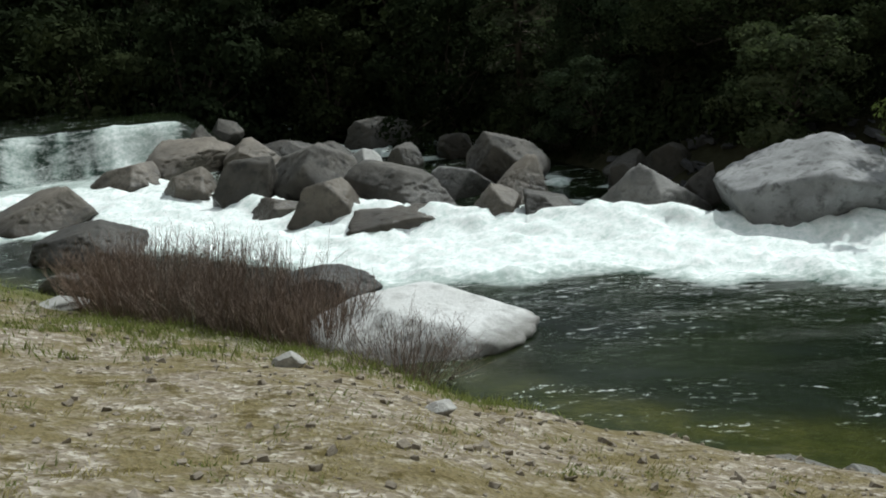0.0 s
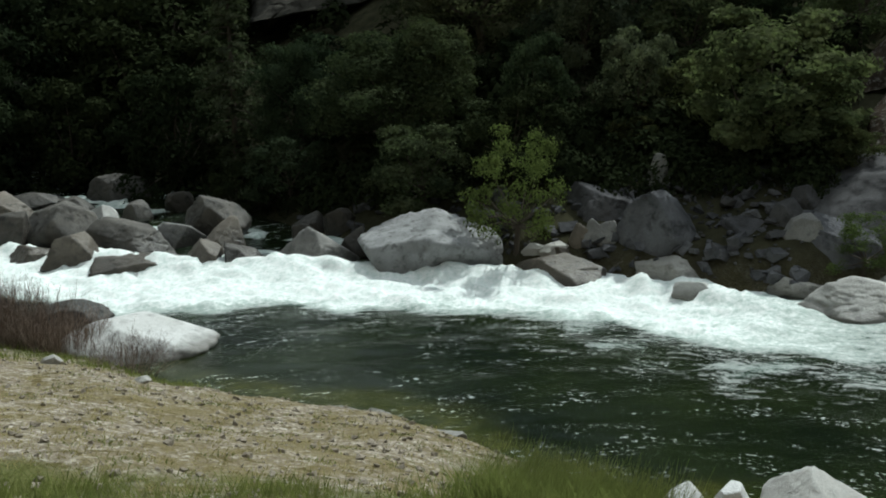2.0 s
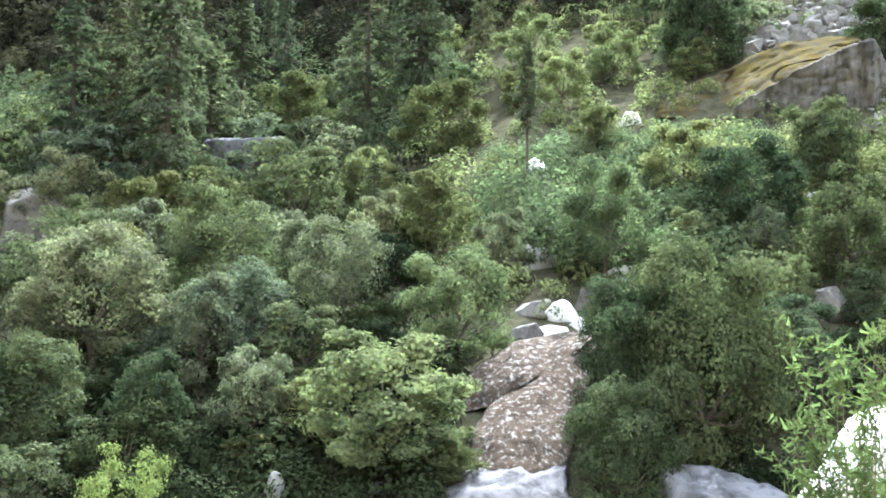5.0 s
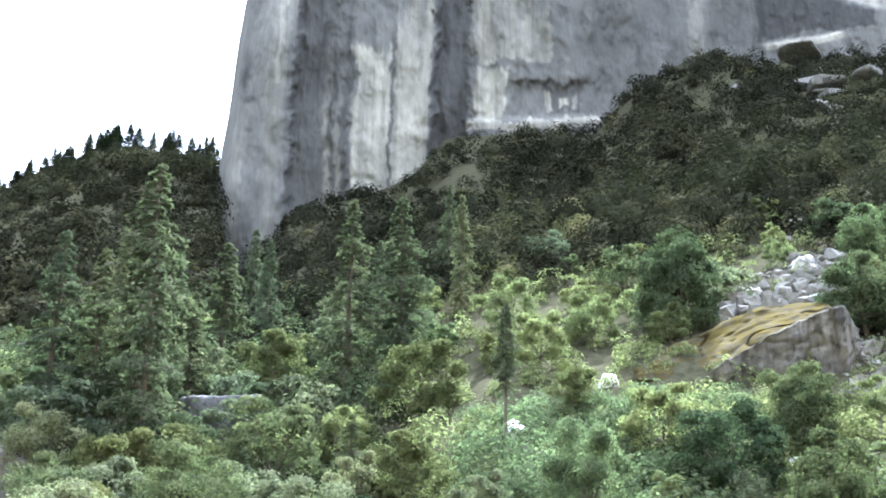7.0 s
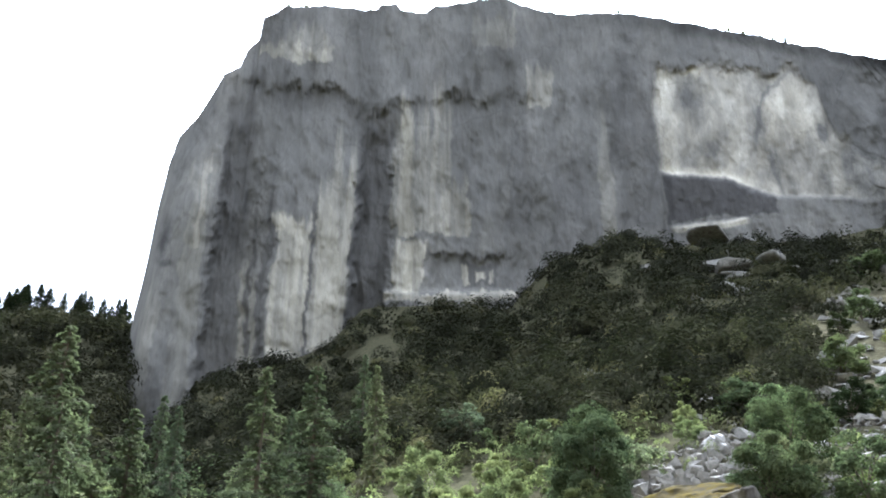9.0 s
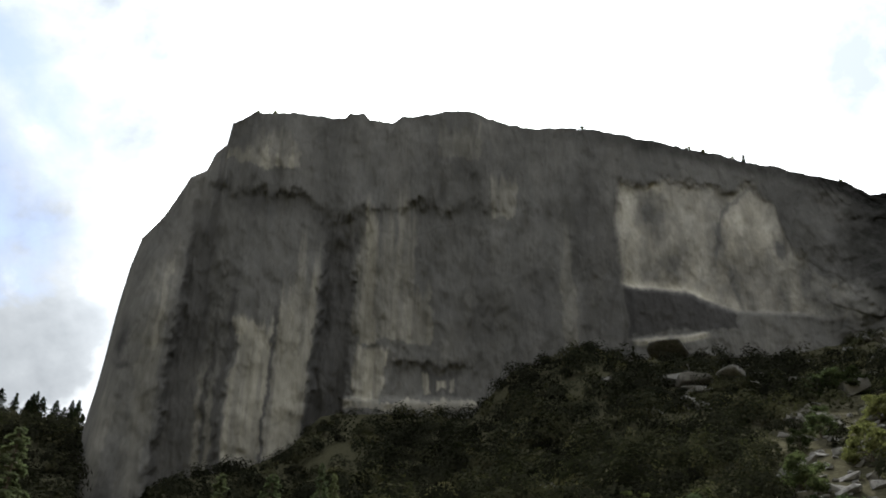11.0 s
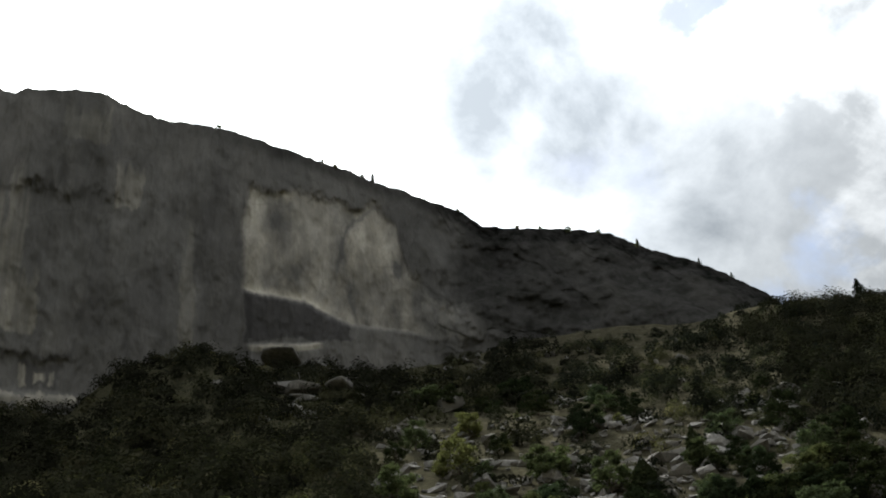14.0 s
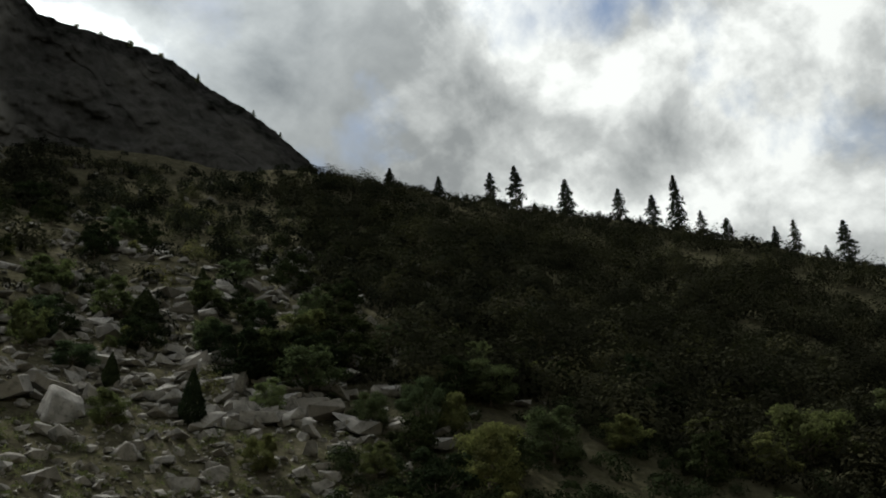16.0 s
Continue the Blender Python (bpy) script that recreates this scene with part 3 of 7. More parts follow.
# ---- the great cliff ----
def skyline(az):
    return np.interp(az, (17.6, 17.75, 17.88, 17.96, 18.16, 18.27, 18.38, 18.62, 18.95, 19.9, 20.6, 21.1, 22.0, 22.35, 23.0, 23.12, 23.9, 24.35, 26.8, 29.1, 30.4, 30.7, 31.7, 32.1, 33.7, 34.25, 37.2, 38.7,
                          41.4, 43.3, 46.2, 48.2, 51.2, 53, 54.8, 56.3, 58, 59.5, 61.8, 63, 66.3, 68.9, 70.8, 72.6, 75, 76.7, 78.8, 79.3, 81),
                     (13, 16.8, 19.5, 22.3, 24, 25.5, 27.9, 30.2, 31.7, 32.9, 34.2, 35.2, 35.7, 36.6, 37.2, 38.3, 38.7, 39.0, 39.3, 39.3, 39.3, 39.6, 39.7, 39.4, 39.3, 39.65, 40.0, 40.1,
                      39.35, 39.1, 38.95, 38.6, 37.85, 37.3, 36.85, 36.2, 35.7, 35.1, 34.3, 33.4, 32.9, 32.5, 32.0, 31.0, 29.9, 28.9, 27.4, 26.8, 25.0))


def build_cliff():
    az = np.concatenate([np.linspace(17.6, 24, 120), np.arange(24.06, 64, 0.06), np.arange(64, 81.01, 0.1)])
    u = np.linspace(0, 1, 250)
    uu, aa = np.meshgrid(u, az, indexing="ij")
    top = skyline(aa) + 0.10 * vnoise(aa * 2.6, aa * 0 + 4, 3, 0.6) * smooth(22, 25, aa)
    foot = np.interp(aa, (17.6, 64, 70, 81), (13.0, 25.2, 24.5, 24.5)) + 0 * aa
    foot = np.where(aa < 64, np.minimum(foot_line(np.maximum(aa, 18.7)) - 2.0, 26), foot)
    top = np.maximum(top, foot + 0.5)
    el = np.degrees(np.arctan(np.tan(np.radians(foot)) * (1 - uu) + np.tan(np.radians(top)) * uu))
    wa = 0.42 * vnoise(aa * 0.8, el * 0.8, 5, 0.6) + 0.07 * vnoise(aa * 6, el * 3, 3)
    we = 0.50 * vnoise(aa * 1.1 + 9, el * 0.8, 5, 0.6) + 0.12 * vnoise(aa * 7, el * 2 + 4, 3)
    sa, se = aa + wa, el + we

    def blob(a, e, da, de, k=1.0):
        return k * np.exp(-(((sa - a) / da) ** 2 + ((se - e) / de) ** 2) ** 1.5)

    def panel(a0, a1, e0, e1, k, fade=0.5, edge=0.09):
        """A face between two bearings; its upper end frays over fade degrees."""
        fray = fade * (0.5 + vnoise(aa * 4.0 + a0, el * 0.25, 3))
        return k * smooth(a0 - edge, a0 + edge, sa) * smooth(a1 + edge, a1 - edge, sa) * smooth(e0 - 0.08, e0 + 0.08, se) * smooth(e1 + fade * 0.4, e1 - fade * 0.6, se - fray)

    def most(*rows):
        out = np.zeros(aa.shape)
        for r in rows:
            out = np.maximum(out, r)
        return out

    # large forms: a rounded buttress, a recess, pillars, a hood under the cap, the bay of the scar
    lean = 24 + 34 * smooth(57, 72, aa) + 10 * smooth(23, 18, aa)
    r = 324 + lean * uu ** 1.3
    r = r + 9 * smooth(21.0, 17.6, aa) ** 2 - 5 * np.exp(-((aa - 20.3) / 1.2) ** 2) * smooth(34, 28, el)
    r = r + 7 * smooth(21.5, 22.1, sa) * smooth(24.9, 23.4, sa) * smooth(33.5, 29, se)
    r = r - 4.5 * smooth(24.8, 25.2, sa) * smooth(29.9, 29.5, sa) * smooth(32, 27.5, se)
    r = r + 6 * smooth(29.5, 30.1, sa) * smooth(32.4, 31.4, sa) * smooth(34, 31, se)
    hood = 34.9 + 0.9 * vnoise(aa * 0.5, aa * 0 + 6, 5, 0.6) - 0.7 * np.exp(-((aa - 31) / 2.0) ** 2)
    r = r - 3.6 * smooth(hood - 0.3, hood + 0.5, se) * smooth(47, 36, aa) * (0.45 + 0.55 * smooth(-0.4, 0.4, vnoise(aa * 0.7 + 3, el * 0.3, 3)))
    ledge = 24.75 + 0.1 * vnoise(aa * 0.8, aa * 0, 3)
    r = r - 5.0 * smooth(ledge + 0.15, ledge - 0.1, el) * smooth(31.4, 31.8, sa) * smooth(39.6, 39.1, sa)
    r = r + 1.8 * smooth(24.8, 25.1, el) * smooth(27.0, 26.4, se + 0.5 * wa) * smooth(33.8, 34.8, sa + we) * smooth(39.8, 38.4, sa + we)
    r = r + 4.0 * vnoise(aa * 0.35, el * 0.22, 3) + 2.2 * vnoise(aa * 1.3, el * 0.35 + 8, 4) + 0.6 * vnoise(aa * 2.6 + 5, el * 2.0, 4, 0.55) + 1.6 * np.abs(vnoise(aa * 0.6 + 0.2 * el, el * 0.5 + 30, 4, 0.6))
    r = r + smooth(57, 64, aa) * (9 * vnoise(aa * 0.35 + 2, el * 0.5, 4, 0.6) - 2 * np.round(3 * vnoise(aa * 0.5 + 2 + 0.3 * el, el * 0.35, 2)) / 3)
    # the scar: where the face fell away
    lo = np.interp(aa, (48, 48.8, 51.8, 53.4, 55.2, 58, 60, 62.5), (30.7, 30.4, 30.1, 29.2, 28.5, 28.2, 27.6, 27.4)) + 0.6 * wa
    hi = np.interp(aa, (48, 48.5, 51.6, 54, 56.2, 57.6, 58.2, 60, 62.5), (35.2, 36.1, 35.8, 35.2, 35.0, 34.0, 31.5, 29.6, 28.9)) + 1.3 * wa
    bay = smooth(47.8, 48.5, aa + 1.2 * wa - 0.05 * np.abs(el - 34)) * smooth(63.0, 60.5, sa) * smooth(lo - 0.1, lo + 0.15, el) * smooth(hi + 0.3, hi - 0.5, se)
    r = r + 2.6 * bay * smooth(60, 57.5, sa)
    arch = np.hypot((sa - 55.9 - 0.25 * (se - 32.5)) * 0.74, np.where(se > 32.4, se - 32.4, 0.25 * (32.4 - se)) * 0.60) + 0.3 * wa
    r = r - 0.8 * bay * smooth(1.6, 0.9, arch) * smooth(30.5, 32.0, se)
    r = r - 5.0 * smooth(lo + 0.1, lo - 0.2, el) * smooth(48.2, 48.8, aa) * smooth(55.5, 53.5, aa)
    shelf = smooth(48.4, 48.8, sa) * smooth(53.0, 52.2, sa) * smooth(27.95, 27.75, el + 0.3 * wa)
    r = r - 4.0 * shelf
    z = 7.0 + r * np.tan(np.radians(el))
    x, y = r * np.sin(np.radians(aa)), r * np.cos(np.radians(aa))
    # the top runs back from the rim
    rows_x, rows_y, rows_z = [x], [y], [z]
    for k, (dr, dz) in enumerate(((6, 0.6), (20, 0.5), (60, -6), (160, -40))):
        rt = r[-1] + dr
        rows_x.append((rt * np.sin(np.radians(az)))[None])
        rows_y.append((rt * np.cos(np.radians(az)))[None])
        rows_z.append((z[-1] + dz + 0.5 * vnoise(az * 2, az * 0 + k, 3))[None])
    X, Y, Z = np.concatenate(rows_x), np.concatenate(rows_y), np.concatenate(rows_z)
    me = mesh_from("cliff", np.stack([X, Y, Z], -1).reshape(-1, 3), grid_faces(len(X), len(az))[:, ::-1])
    streaky = 0.55 + 0.45 * smooth(-0.35, 0.25, vnoise(aa * 3.2, el * 0.16 + 20, 3))
    buff = most(panel(25.2, 27.25, 20.7, 28.0, 0.78, 0.6), panel(27.5, 29.6, 21.2, 30.0, 0.66, 3.0), panel(24.95, 26.4, 27.5, 28.2, 1.0, 0.3),
                panel(32.15, 33.9, 24.8, 27.3, 1.0, 0.4), panel(31.9, 34.9, 28.0, 32.6, 0.5, 2.2), panel(32.3, 33.2, 27.6, 34.0, 0.85, 1.5), panel(34.9, 36.6, 27.9, 29.9, 0.6, 1.0),
                panel(34.3, 35.5, 29.0, 34.0, 0.35, 2.0), panel(31.6, 39.4, 24.3, 24.75, 0.75, 0.1), panel(36.25, 36.65, 25.2, 25.9, 0.9, 0.2), panel(37.1, 37.7, 25.3, 25.8, 1.0, 0.2), panel(37.9, 38.2, 25.3, 25.8, 0.9, 0.2),
                panel(20.1, 21.3, 17.4, 27.0, 0.26, 4.0), panel(18.3, 19.2, 17.0, 22.0, 0.22, 3.0), panel(20.6, 20.95, 26.0, 30.5, 0.7, 1.0), panel(23.6, 23.85, 20.4, 24.6, 0.75, 1.2), panel(24.2, 24.5, 20.5, 24.0, 0.6, 1.5),
                panel(23.1, 27.6, 36.4, 37.0, 0.75, 0.5), panel(24.6, 27.4, 37.0, 37.8, 0.35, 0.6), panel(40.1, 41.8, 34.4, 36.1, 0.45, 0.6), panel(36.8, 39.6, 37.6, 38.8, 0.3, 0.8), panel(44.5, 45.3, 27.2, 32.0, 0.25, 3.0), 0.85 * shelf * smooth(27.45, 27.6, el + 0.3 * wa))
    buff = buff * streaky
    # painted shade below the hood, in recesses and overhangs, beside streaks and cracks
    hood_shade = np.exp(-((se - hood + 0.35) / 0.5) ** 2) * smooth(21.5, 23, aa) * smooth(38, 34, aa)
    dark = most(0.34 * hood_shade * (0.4 + 0.6 * smooth(-0.3, 0.3, vnoise(aa * 0.9, el * 0.4, 3))), panel(21.6, 23.45, 18.5, 33.5, 0.42, 3.0, 0.2), panel(27.27, 27.45, 21, 29.5, 0.6, 1.0), panel(29.75, 31.75, 22.5, 32.5, 0.5, 3.0, 0.15), panel(23.9, 24.15, 20, 27, 0.5, 2.0), panel(24.55, 24.9, 20, 29, 0.55, 2.0),
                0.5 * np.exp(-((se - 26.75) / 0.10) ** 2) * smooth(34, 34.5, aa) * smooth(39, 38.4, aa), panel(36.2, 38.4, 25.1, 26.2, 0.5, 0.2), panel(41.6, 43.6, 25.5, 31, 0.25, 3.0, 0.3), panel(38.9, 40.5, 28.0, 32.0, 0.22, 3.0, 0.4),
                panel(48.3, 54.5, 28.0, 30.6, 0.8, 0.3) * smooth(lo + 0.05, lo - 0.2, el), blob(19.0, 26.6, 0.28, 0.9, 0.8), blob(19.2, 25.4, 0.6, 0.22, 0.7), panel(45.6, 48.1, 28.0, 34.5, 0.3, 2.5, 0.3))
    scar = np.clip(0.28 + 0.34 * panel(47.6, 49.4, 30.2, 36.3, 1.0, 0.3, 0.3) + blob(50.7, 35.75, 0.75, 0.32, 0.75) - blob(50.4, 34.3, 0.7, 0.6, 0.28) - blob(51.0, 31.7, 0.8, 0.6, 0.22)
                   + 0.50 * smooth(lo + 0.6, lo + 0.1, el) * smooth(54.2, 52.4, sa) + 0.16 * smooth(51.8, 52.4, sa) * smooth(53.8, 53.2, sa) - 0.30 * np.exp(-((arch - 1.40) / 0.10) ** 2) * smooth(31, 32.6, se) * smooth(57.2, 56.2, sa)
                   + 0.30 * smooth(1.55, 0.75, arch) * smooth(30.0, 32.6, se) - blob(57.5, 31.4, 0.32, 0.5, 0.5) - 0.24 * np.exp(-((sa - 54.3 + 0.22 * (se - 32)) / 0.16) ** 2) * smooth(33.5, 32.5, se)
                   + 0.34 * vnoise(aa * 1.5, el * 0.9, 5, 0.62) - 0.20 * smooth(57.6, 59.5, sa), 0, 1)
    scar = scar * bay
    pad = np.zeros((4, len(az)))
    scrub = smooth(57, 64, aa + 3 * vnoise(aa * 0.4, el * 0.4, 3)) * 0.8 * (1 - bay) + 0.5 * smooth(0.9, 0.3, top - el) * smooth(44, 50, aa)
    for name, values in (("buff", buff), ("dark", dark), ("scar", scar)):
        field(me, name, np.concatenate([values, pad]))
    field(me, "scrub", np.concatenate([np.clip(scrub, 0, 1), pad + 0.6]))
    return tagged(new("cliff", shade(me, M_CLIFF)), "tall grey granite cliff streaked dark with a pale scar", "cliff", kind="structure")


build_cliff()


# ---- boulders ----
def rock_mesh(name, seed, size, facets=9, sub=5, rough=0.04, crisp=130.0, flat_top=0.0, planes=()):
    """A boulder of that size: a block cut by random planes, then weathered and chipped."""
    rs = np.random.RandomState(seed)
    bm = bmesh.new()
    bmesh.ops.create_icosphere(bm, subdivisions=sub, radius=1.0)
    d = np.array([v.co[:] for v in bm.verts])
    f = np.array([[v.index for v in p.verts] for p in bm.faces])
    bm.free()
    nrm = rs.normal(size=(facets, 3))
    nrm /= np.linalg.norm(nrm, axis=1)[:, None]
    off = rs.uniform(0.40, 0.74, facets)
    low_side = nrm[:, 2] < -0.2
    off[low_side] = 0.85
    if flat_top:
        nrm[0], off[0] = (rs.uniform(-0.2, 0.2), rs.uniform(-0.25, 0.1), 1), flat_top
    if not planes:
        # blocky: a tilted top, four or five broken sides, chopped corners
        sides = 4 + seed % 2
        turn = rs.uniform(0, 6.28) + np.arange(sides) * 6.28 / sides + rs.uniform(-0.35, 0.35, sides)
        block = [(rs.uniform(-0.75, 0.75), rs.uniform(-0.7, 0.6), 1, rs.uniform(0.40, 0.54))]
        block += [(math.cos(a), math.sin(a), rs.uniform(-0.1, 0.85), rs.uniform(0.46, 0.74)) for a in turn]
        block += [(rs.uniform(-1, 1), rs.uniform(-1, 0.4), rs.uniform(0.4, 0.9), rs.uniform(0.48, 0.66)) for a in range(2)]
        planes = block[:facets]
    for k, (nx, ny, nz, o) in enumerate(planes):
        nrm[k], off[k] = np.array((nx, ny, nz)) / math.sqrt(nx * nx + ny * ny + nz * nz), o
    d2 = d + 0.03 * np.stack([vnoise3(d * 1.7 + seed + k, 3) for k in (0, 9, 21)], -1)
    k = np.maximum(d2 @ nrm.T, 1e-3) / off
    rad = (1 + (k ** crisp).sum(1)) ** (-1 / crisp)
    crack = np.abs(vnoise3(d * 2.6 + seed * 1.3, 3))
    rad = rad * (1 + rough * vnoise3(d * 2.4 + seed, 5, 0.55) + 0.5 * rough * vnoise3(d * 11 + seed, 3) - 1.5 * rough * np.exp(-(crack / 0.04) ** 2))
    p = d * rad[:, None]
    lo, hi = p.min(0), p.max(0)
    return mesh_from(name, (p - (lo + hi) / 2) / (hi - lo) * np.array(size), f)


def boulder(x, y, z, size, seed, mat, label, turn=0.0, tilt=0.0, group="", roll=0.0, **kw):
    ob = new("boulder", shade(rock_mesh("boulder", seed, size, **kw), mat))
    ob.matrix_world = pose(x, y, z, tilt, roll, turn)
    return tagged(ob, label, "boulder", group)


def crag(name, strips, mat, label, seed, group, bulge=0.3, back=2.5, rough=0.12, ragged=0.12, groove=0.0, cracks=0.55, soft=1.0, steps=0.2):
    """A mass of bare rock standing out of the slope: strips from edge to edge, each (azimuth, elevation, distance) twice."""
    c = np.array(strips, float).reshape(-1, 2, 3)
    k = np.linspace(0, len(c) - 1, 90)
    ends = np.stack([[np.interp(k, np.arange(len(c)), c[:, i, j]) for j in range(3)] for i in range(2)], 0)
    w = np.linspace(0, 1, 70)
    uu, vv = np.meshgrid(np.linspace(-1, 1, 90), w * 2 - 1, indexing="ij")
    az, el, r = [ends[0, j][:, None] * (1 - w) + ends[1, j][:, None] * w for j in range(3)]
    az = az + ragged * vnoise(uu * 3 + seed, vv * 3, 4)
    el = el + ragged * vnoise(uu * 3 + seed + 7, vv * 3, 4)
    r = r - bulge * (1 - uu ** 2) * (1 - vv ** 2)
    edge = np.maximum(np.abs(uu), np.abs(vv))
    x, y = r * np.sin(np.radians(az)), r * np.cos(np.radians(az))
    z = 7.0 + r * np.tan(np.radians(el))
    p = np.stack([x, y, z], -1).reshape(-1, 3)
    size = float(np.ptp(p, axis=0).max())
    n = soft * vnoise3(p * (5.0 / size) + seed, 5, 0.55) + steps * np.round(1.6 * (1 + 1.5 * (1 - soft)) * vnoise3(p * (2.6 / size) + seed * 2, 2)) / 1.6
    crack = np.exp(-(vnoise3(p * (3.4 / size) + seed * 3, 3) / 0.035) ** 2)
    n = (n - cracks * crack).reshape(r.shape)
    if groove:
        n = n + groove * np.abs(vnoise(az * 2.2 + seed, el * 0.25, 3))
    r = r - rough * n + back * smooth(0.92, 1.0, edge) ** 2
    x, y = r * np.sin(np.radians(az)), r * np.cos(np.radians(az))
    me = mesh_from(name, np.stack([x, y, z], -1).reshape(-1, 3), grid_faces(90, 70))
    me.flip_normals()
    return tagged(new(name, shade(me, mat)), label, "bedrock", group)


# river and bank boulders
boulder(-12.75, 34.22, 0.24, (2.78, 2.73, 1.53), 100, M_ROCK_BROWN, "weathered brown granite boulder wet at its foot in white water", -10, 0, "river boulders")
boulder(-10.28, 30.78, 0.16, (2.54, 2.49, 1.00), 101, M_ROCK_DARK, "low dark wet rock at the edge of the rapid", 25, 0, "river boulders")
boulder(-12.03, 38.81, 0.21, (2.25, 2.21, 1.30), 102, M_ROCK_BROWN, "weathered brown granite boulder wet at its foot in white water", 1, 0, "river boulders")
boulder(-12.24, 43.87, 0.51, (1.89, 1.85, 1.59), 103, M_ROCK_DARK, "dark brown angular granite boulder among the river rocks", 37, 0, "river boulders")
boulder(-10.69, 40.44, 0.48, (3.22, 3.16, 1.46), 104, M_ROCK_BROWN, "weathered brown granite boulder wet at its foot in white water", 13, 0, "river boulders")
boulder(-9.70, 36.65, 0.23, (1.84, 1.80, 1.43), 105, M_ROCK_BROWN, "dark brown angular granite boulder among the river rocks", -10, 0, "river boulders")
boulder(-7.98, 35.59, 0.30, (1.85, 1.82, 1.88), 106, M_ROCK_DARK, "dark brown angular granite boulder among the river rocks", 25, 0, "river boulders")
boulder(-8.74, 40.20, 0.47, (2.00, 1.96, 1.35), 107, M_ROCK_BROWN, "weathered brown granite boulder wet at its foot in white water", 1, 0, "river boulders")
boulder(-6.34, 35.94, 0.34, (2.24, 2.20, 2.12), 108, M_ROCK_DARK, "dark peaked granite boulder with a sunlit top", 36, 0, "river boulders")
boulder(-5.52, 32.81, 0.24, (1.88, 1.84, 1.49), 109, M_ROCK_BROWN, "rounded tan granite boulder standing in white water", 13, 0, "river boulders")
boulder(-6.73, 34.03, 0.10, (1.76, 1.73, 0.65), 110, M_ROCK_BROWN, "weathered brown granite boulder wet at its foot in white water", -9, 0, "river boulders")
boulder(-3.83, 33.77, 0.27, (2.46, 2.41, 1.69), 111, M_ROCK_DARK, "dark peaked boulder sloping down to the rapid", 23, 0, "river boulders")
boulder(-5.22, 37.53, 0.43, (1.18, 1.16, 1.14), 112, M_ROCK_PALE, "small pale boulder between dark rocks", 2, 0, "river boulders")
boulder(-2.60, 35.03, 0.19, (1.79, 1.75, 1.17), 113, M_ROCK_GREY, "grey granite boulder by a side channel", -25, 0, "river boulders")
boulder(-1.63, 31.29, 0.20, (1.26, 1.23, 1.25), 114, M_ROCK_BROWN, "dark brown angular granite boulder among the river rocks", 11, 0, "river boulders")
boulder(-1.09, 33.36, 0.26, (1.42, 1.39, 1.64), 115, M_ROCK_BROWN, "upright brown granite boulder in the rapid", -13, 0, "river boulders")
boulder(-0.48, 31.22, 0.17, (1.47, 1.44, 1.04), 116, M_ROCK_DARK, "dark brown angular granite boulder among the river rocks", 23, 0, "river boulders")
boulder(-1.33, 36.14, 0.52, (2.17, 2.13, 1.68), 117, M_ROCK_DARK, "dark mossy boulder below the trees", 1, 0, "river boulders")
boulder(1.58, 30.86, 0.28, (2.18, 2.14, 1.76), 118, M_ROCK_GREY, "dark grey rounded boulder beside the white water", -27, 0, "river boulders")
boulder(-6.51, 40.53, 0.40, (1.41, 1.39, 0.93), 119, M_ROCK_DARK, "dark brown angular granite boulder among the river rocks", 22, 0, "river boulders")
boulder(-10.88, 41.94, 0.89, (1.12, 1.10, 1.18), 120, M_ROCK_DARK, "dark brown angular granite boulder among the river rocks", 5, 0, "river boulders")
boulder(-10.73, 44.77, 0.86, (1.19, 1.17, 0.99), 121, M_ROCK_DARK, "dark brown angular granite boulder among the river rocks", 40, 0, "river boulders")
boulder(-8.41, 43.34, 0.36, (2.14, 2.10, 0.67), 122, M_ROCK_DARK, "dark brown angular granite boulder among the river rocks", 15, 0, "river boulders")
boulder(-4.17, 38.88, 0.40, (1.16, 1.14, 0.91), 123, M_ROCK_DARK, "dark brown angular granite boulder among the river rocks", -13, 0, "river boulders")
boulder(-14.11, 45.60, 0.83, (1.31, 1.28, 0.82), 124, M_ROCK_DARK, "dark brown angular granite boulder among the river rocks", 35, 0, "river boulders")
boulder(-3.58, 31.76, 0.00, (2.81, 1.65, 0.75), 140, M_ROCK_BROWN, "flat brown rock just awash in the rapid", 6, 0, "river boulders")
boulder(4.63, 29.44, 0.39, (4.15, 3.05, 2.42), 6, M_ROCK_ASH, "big pale grey granite boulder pitted on its flank", -17, 0, "river boulders", facets=7, rough=0.03, crisp=60.0, planes=((-0.42, -0.30, 1, 0.50), (-1, -0.35, -0.35, 0.72), (0.55, -0.25, 1, 0.55), (-0.35, -1, 0.30, 0.56), (0.5, -1, -0.35, 0.50), (1, -0.3, 0.25, 0.80), (0.2, 1, 0.1, 0.7)))
boulder(-2.69, 23.75, 0.06, (3.38, 2.65, 1.21), 12, M_ROCK_WHITE, "smooth white granite boulder on the near shore", 6, 0, "river boulders", facets=7, rough=0.03, crisp=34.0, planes=((0.42, -0.28, 1, 0.36), (-0.55, -0.3, 0.75, 0.60), (-0.1, -1, 0.6, 0.56), (-0.1, 0.3, 1, 0.56), (0.8, 0.4, 0.9, 0.56), (-0.6, 0.6, 0.5, 0.75), (0.85, -0.5, 1, 0.50)))
